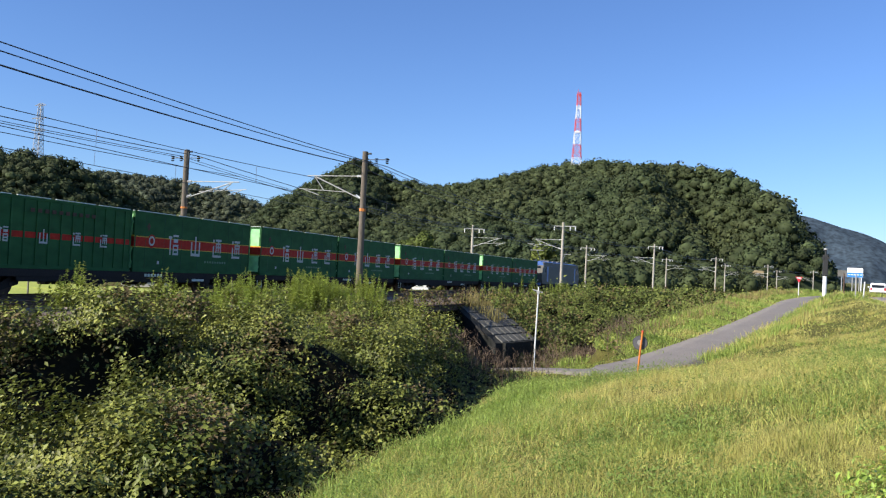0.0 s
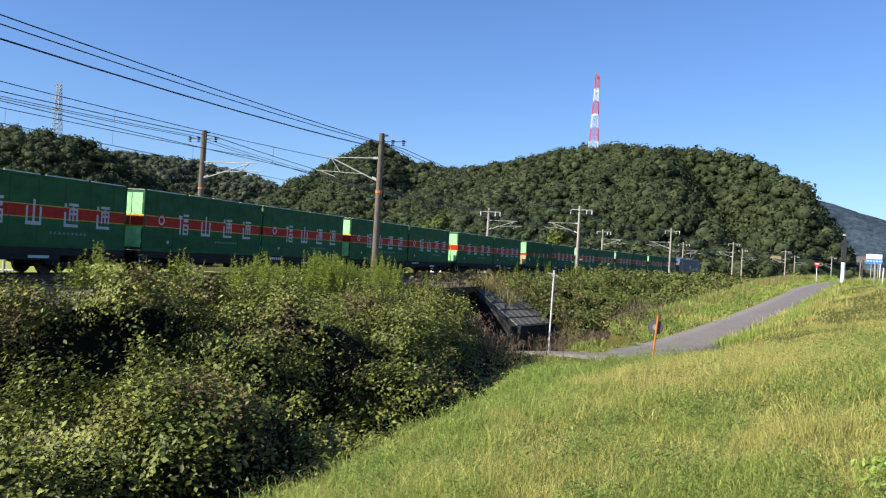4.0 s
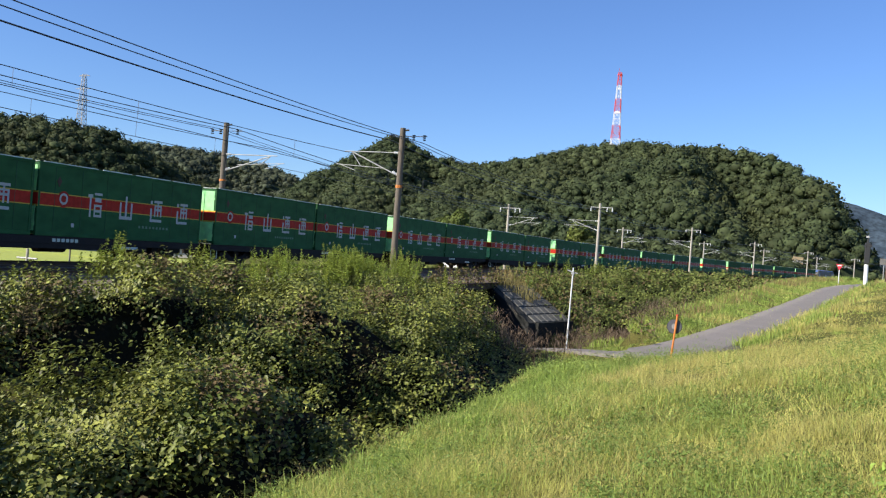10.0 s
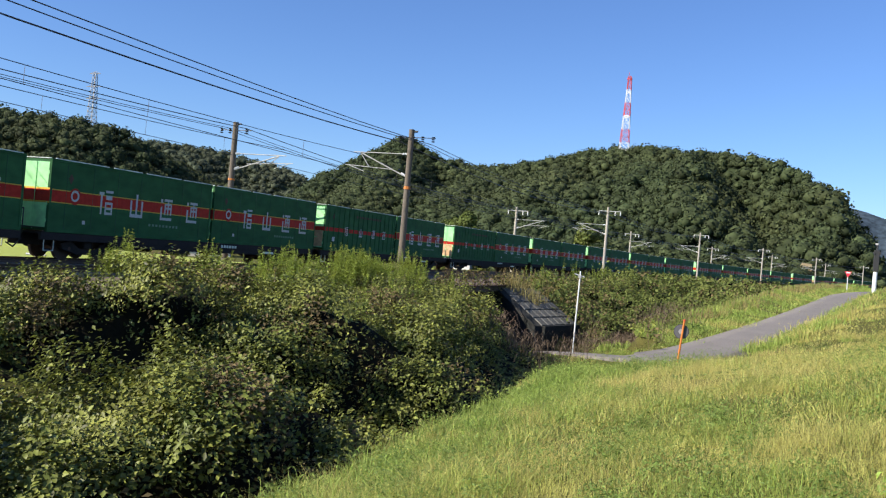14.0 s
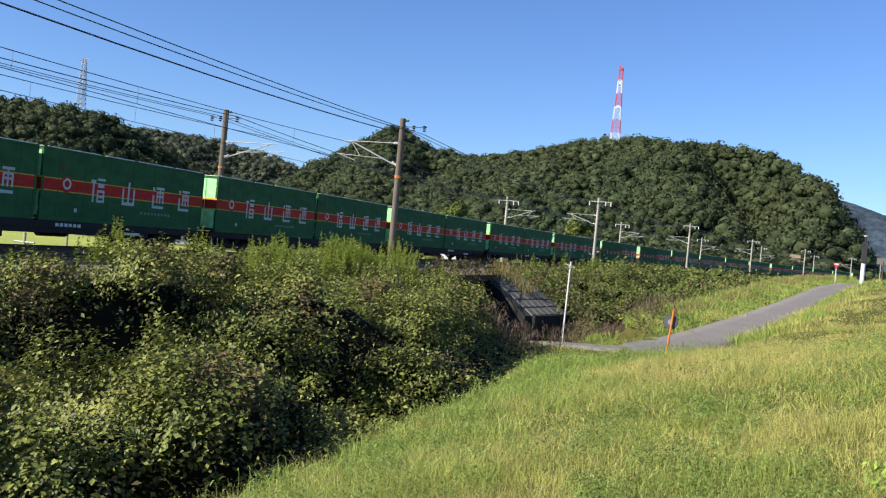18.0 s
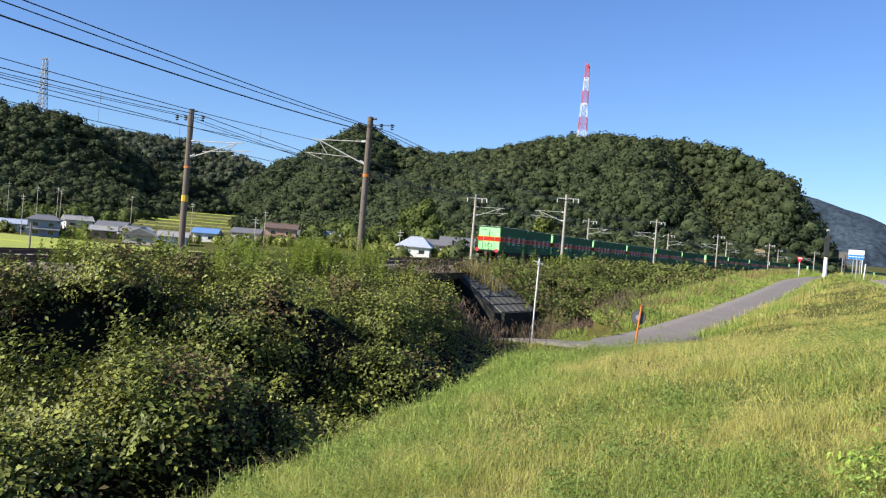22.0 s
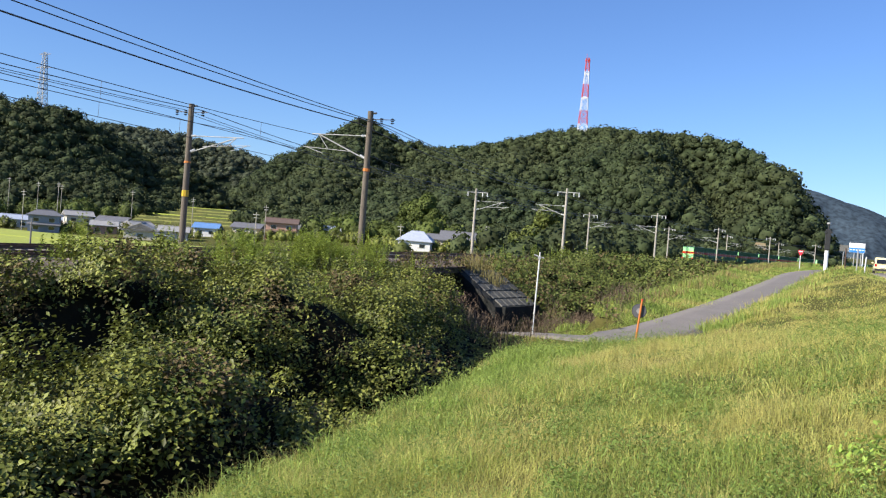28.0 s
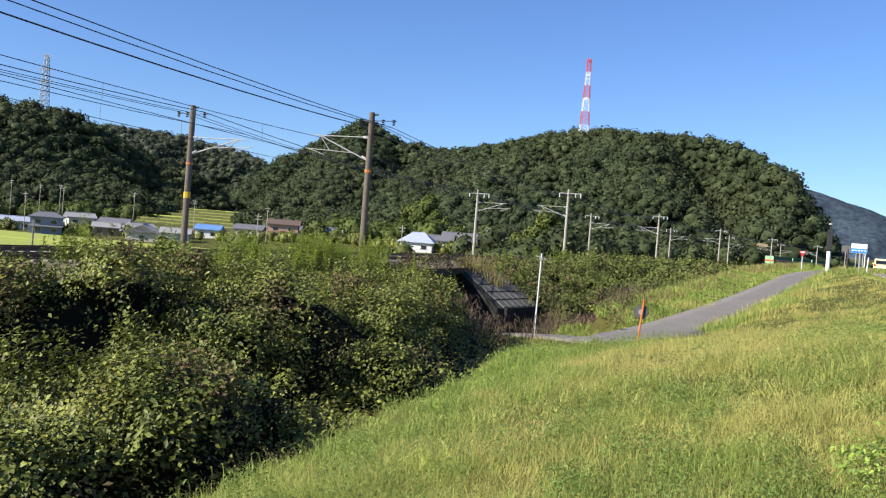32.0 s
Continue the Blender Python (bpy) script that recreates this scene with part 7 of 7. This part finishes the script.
# ---- signs and posts by the lane and the level crossing ----
def build_signs():
    g = ground_at(-8.2, 41.2)
    p = thing("thin_pole", pose(-8.2, 41.2, g - 0.2, 0, 1.0, 0), label="thin pale steel pole with a small clamp at its top", category="pole")
    part("shaft", rod(bmesh.new(), (0, 0, 0), (0, 0, 1.34 - g), 0.04, 0.035, 10), M_PORCELAIN, p)
    part("clamp", rods(((-0.28, 0, 1.2 - g), (0.22, 0, 1.08 - g), 0.03)), M_GALV, p)
    part("bracket", boxes(((-0.07, -0.07, 1.02 - g), (0.07, 0.07, 1.16 - g))), M_GALV, p)
    g = ground_at(-3.2, 38.9)
    p = thing("marker_post", pose(-3.2, 38.9, g - 0.1, 2, 4.5, 8), label="orange marker post with a round dark convex mirror", category="road marker")
    top = -0.45 - g
    part("post", rod(bmesh.new(), (0, 0, 0), (0, 0, top), 0.045, 0.045, 10), M_ORANGE, p, "orange post")
    part("cap", rods(((0, 0, top), (0, 0, top + 0.06), 0.05)), M_TOWER_RED, p)
    part("disc", rods(((-0.05, 0.05, top - 0.48), (-0.05, 0.09, top - 0.48), 0.30), n=28), M_LOCO_ROOF, p, "dark blue-grey round plate")
    bm = bmesh.new()
    for k in range(28):
        a, b = 2 * math.pi * k / 28, 2 * math.pi * (k + 1) / 28
        rod(bm, (-0.05 + 0.30 * math.cos(a), 0.07, top - 0.48 + 0.30 * math.sin(a)), (-0.05 + 0.30 * math.cos(b), 0.07, top - 0.48 + 0.30 * math.sin(b)), 0.022, n=5)
    part("rim", bm, M_BLACK, p)
    part("hub", rods(((-0.05, 0.05, top - 0.48), (-0.05, 0.02, top - 0.48), 0.12), n=14), M_GALV, p)
    # level crossing signal
    g = ground_at(8.3, 77.5)
    p = thing("crossing_signal", pose(8.3, 77.5, g - 0.1), label="level crossing signal post, dark above a white sleeve", category="crossing signal")
    top = 5.1 - g
    part("post", rod(bmesh.new(), (0, 0, 0), (0, 0, top), 0.07, 0.07, 10), M_BLACK, p)
    part("sleeve", rods(((0, 0, 0), (0, 0, 2.95 - g), 0.16), n=16), M_SIGN_WHITE, p, "white sleeve")
    part("upper_box", boxes(((-0.2, -0.16, 3.0 - g), (0.2, 0.16, 4.7 - g)), bevel=0.03), M_BLACK, p)
    for sx in (-1, 1):
        part("lamp", rods(((sx * 0.2, -0.1, 4.45 - g), (sx * 0.2, -0.2, 4.45 - g), 0.10), n=12), M_BLACK, p)
    part("bell", rods(((0, 0, top), (0, 0, top + 0.15), 0.16), n=12), M_GALV, p)
    # stop sign
    g = ground_at(8.4, 102.7)
    p = thing("stop_sign", pose(8.4, 102.7, g - 0.1), label="red inverted triangle stop sign on a pale post", category="road sign")
    part("post", rod(bmesh.new(), (0, 0, 0), (0, 0, 3.1 - g), 0.045, 0.045, 8), M_PORCELAIN, p)
    bm = bmesh.new()
    prism(bm, [(-0.34, 3.2 - g), (0.34, 3.2 - g), (0.04, 2.62 - g), (-0.04, 2.62 - g)], 1, -0.07, -0.05)
    part("plate", bm, M_SIGN_RED, p, "red triangular plate")
    part("lettering", boxes(((-0.2, -0.076, 3.02 - g), (0.2, -0.071, 3.14 - g))), M_SIGN_WHITE, p)
    # blue board beside the road
    g = ground_at(13.9, 106)
    p = thing("blue_sign_board", pose(14.4, 106, g - 0.1, 0, 0, -6), label="blue and white information board on two grey posts", category="sign")
    for sx in (-0.25, 0.45):
        part("post", rod(bmesh.new(), (sx, 0, 0), (sx, 0, 4.4 - g), 0.05, 0.05, 8), M_GALV, p)
    part("board", boxes(((-0.8, -0.08, 3.45 - g), (0.8, -0.05, 4.5 - g)), bevel=0.01), M_SIGN_WHITE, p, "white and blue board")
    part("blue_field", boxes(((-0.78, -0.09, 3.47 - g), (0.78, -0.081, 3.98 - g))), M_SIGN_BLUE, p)
    part("text_line", boxes(*[((-0.7 + k * 0.3, -0.096, 3.7 - g), (-0.5 + k * 0.3, -0.091, 3.8 - g)) for k in range(5)]), M_SIGN_WHITE, p)
    for x, y, h, mat, lab, nm in ((10.8, 86, 2.2, M_RUST, "rusty brown post by the road", "iron_post"), (13.0, 90, 1.7, M_PORCELAIN, "leaning pale guard post by the road", "guard_post"), (12.6, 92, 2.4, M_GALV, "grey steel post by the road", "steel_post")):
        g = ground_at(x, y)
        p = thing(nm, pose(x, y, g - 0.1, 0, 3 if mat is M_PORCELAIN else 0, 0), label=lab, category="post")
        part("shaft", rod(bmesh.new(), (0, 0, 0), (0, 0, h), 0.06, 0.06, 8), mat, p)
        part("cap", rods(((0, 0, h), (0, 0, h + 0.05), 0.065)), mat, p)
    g = ground_at(11.4, 92.5)
    p = thing("small_sign", pose(11.4, 92.5, g - 0.1, 0, 0, 10), label="small tilted grey sign plate on a post", category="sign")
    part("post", rod(bmesh.new(), (0, 0, 0), (0, 0, 2.6), 0.04, 0.04, 8), M_GALV, p)
    part("plate", boxes(((-0.4, -0.07, 2.1), (0.4, -0.05, 2.7))), M_CONCRETE, p)
    g = ground_at(15.9, 112)
    p = thing("road_mirror", pose(15.9, 112, g - 0.1), label="round pale road mirror on a white post", category="road mirror")
    part("post", rod(bmesh.new(), (0, 0, 0), (0, 0, 2.7), 0.05, 0.05, 8), M_SIGN_WHITE, p)
    part("mirror", rods(((0, -0.06, 2.6), (0, -0.12, 2.6), 0.2), n=20), M_SIGN_WHITE, p)
    g = ground_at(8.9, 124)
    p = thing("white_plate_sign", pose(8.9, 124, g - 0.1), label="small white plate on a post by the crossing", category="sign")
    part("post", rod(bmesh.new(), (0, 0, 0), (0, 0, 1.9), 0.04, 0.04, 8), M_GALV, p)
    part("plate", boxes(((-0.25, -0.06, 1.45), (0.25, -0.04, 1.9))), M_SIGN_WHITE, p)


build_signs()


# ---- cars ----
def car(name, paint, label, h=1.55, w=1.5, l=3.5):
    ob = thing(name, label=label, category="car")
    bm = bmesh.new()
    f, r = l / 2, -l / 2
    prism(bm, [(r, 0.35), (r - 0.02, 0.75), (r + 0.05, 0.95), (f - 0.75, 0.95), (f - 0.1, 0.8), (f, 0.4), (f - 0.1, 0.25), (r + 0.1, 0.25)], 0, -w / 2, w / 2)
    bmesh.ops.bevel(bm, geom=bm.edges[:], offset=0.05, segments=2, affect="EDGES")
    part("body", bm, paint, ob, smooth=False)
    bm = bmesh.new()
    prism(bm, [(r + 0.04, 0.93), (r + 0.16, h - 0.12), (r + 0.4, h), (f - 1.7, h), (f - 0.8, 0.93)], 0, -w / 2 + 0.07, w / 2 - 0.07)
    bmesh.ops.bevel(bm, geom=bm.edges[:], offset=0.05, segments=2, affect="EDGES")
    part("cabin", bm, paint, ob)
    bm = bmesh.new()
    prism(bm, [(r + 0.055, 1.02), (r + 0.02, 1.02), (r + 0.12, h - 0.2), (r + 0.16, h - 0.2)], 0, -w / 2 + 0.2, w / 2 - 0.2)
    part("rear_window", bm, M_TINTED, ob)
    for sx in (-1, 1):
        x = sx * (w / 2 - 0.065)
        for y0, y1 in ((r + 0.3, r + 1.0), (r + 1.08, f - 1.25)):
            part("side_window", boxes(((x - 0.015, y0, 1.02), (x + 0.015, y1, h - 0.18))), M_GLASS, ob)
        part("rear_lamp", boxes(((sx * (w / 2 - 0.14) - 0.09, r - 0.03, 0.72), (sx * (w / 2 - 0.14) + 0.09, r + 0.02, 0.98))), M_LAMP_RED, ob)
        part("door_mirror", boxes(((sx * (w / 2 + 0.08) - 0.09, f - 1.15, 0.98), (sx * (w / 2 + 0.08) + 0.09, f - 1.05, 1.12)), bevel=0.02), paint, ob)
        for y in (r + 0.65, f - 0.7):
            wh = part("wheel", rods(((sx * (w / 2 - 0.17), y, 0.28), (sx * (w / 2 + 0.005), y, 0.28), 0.28), n=18), M_RUBBER, ob)
            part("rim", rods(((sx * (w / 2 - 0.02), y, 0.28), (sx * (w / 2 + 0.012), y, 0.28), 0.17), n=14), M_GALV, wh)
    part("windscreen", (lambda b: (prism(b, [(f - 1.66, h - 0.1), (f - 1.62, h - 0.1), (f - 0.86, 0.99), (f - 0.9, 0.99)], 0, -w / 2 + 0.2, w / 2 - 0.2), b)[1])(bmesh.new()), M_GLASS, ob)
    part("bumper", boxes(((-w / 2 + 0.03, r - 0.06, 0.3), (w / 2 - 0.03, r + 0.06, 0.52)), bevel=0.03), M_BLACK, ob)
    part("number_plate", boxes(((-0.17, r - 0.07, 0.6), (0.17, r - 0.035, 0.76))), M_SIGN_WHITE, ob)
    return ob


WHITE_CAR = car("small_white_car", M_CAR_WHITE, "small white hatchback car on the levee road", 1.5, 1.65, 3.9)
CREAM_CAR = car("small_cream_car", M_CAR_CREAM, "small cream-yellow hatchback car on the levee road", 1.62, 1.5, 3.4)


# ---- what moves ----
def motions():
    for ob, place, z in TRAIN:
        side = -1.245
        if isinstance(z, tuple):
            z, dx = z
            side += dx
        rows = []
        for t in range(33):
            p, th = along(rear_at(t) + place, side, z)
            rows.append((float(t), Matrix.Translation(p) @ Matrix.Rotation(-th, 4, "Z")))
        walk(ob, rows)
    spine = LEVEE_LINE

    def drive(y):
        for a, b in zip(spine, spine[1:]):
            if a.y <= y <= b.y:
                k = (y - a.y) / (b.y - a.y)
                p, d = a + (b - a) * k, b - a
                side = Vector((d.y, -d.x, 0)).normalized() * -1.8
                return Matrix.Translation(p + side + Vector((0, 0, 0.055))) @ Matrix.Rotation(-math.atan2(d.x, d.y), 4, "Z") @ Matrix.Rotation(math.atan2(d.z, math.hypot(d.x, d.y)), 4, "X")
    walk(WHITE_CAR, [(t, drive(y)) for t, y in ((0, 108), (1, 108.3), (2, 109), (3, 111), (5, 122), (8, 165), (12, 255), (16, 345), (20, 405), (24, 412), (32, 412))])
    walk(CREAM_CAR, [(t, drive(y)) for t, y in ((0, -190), (10, -188), (16, -150), (20, -75), (23, -8), (25, 40), (26.5, 74), (28, 97), (29, 104), (30, 108), (31, 110), (32, 111.5))])


motions()
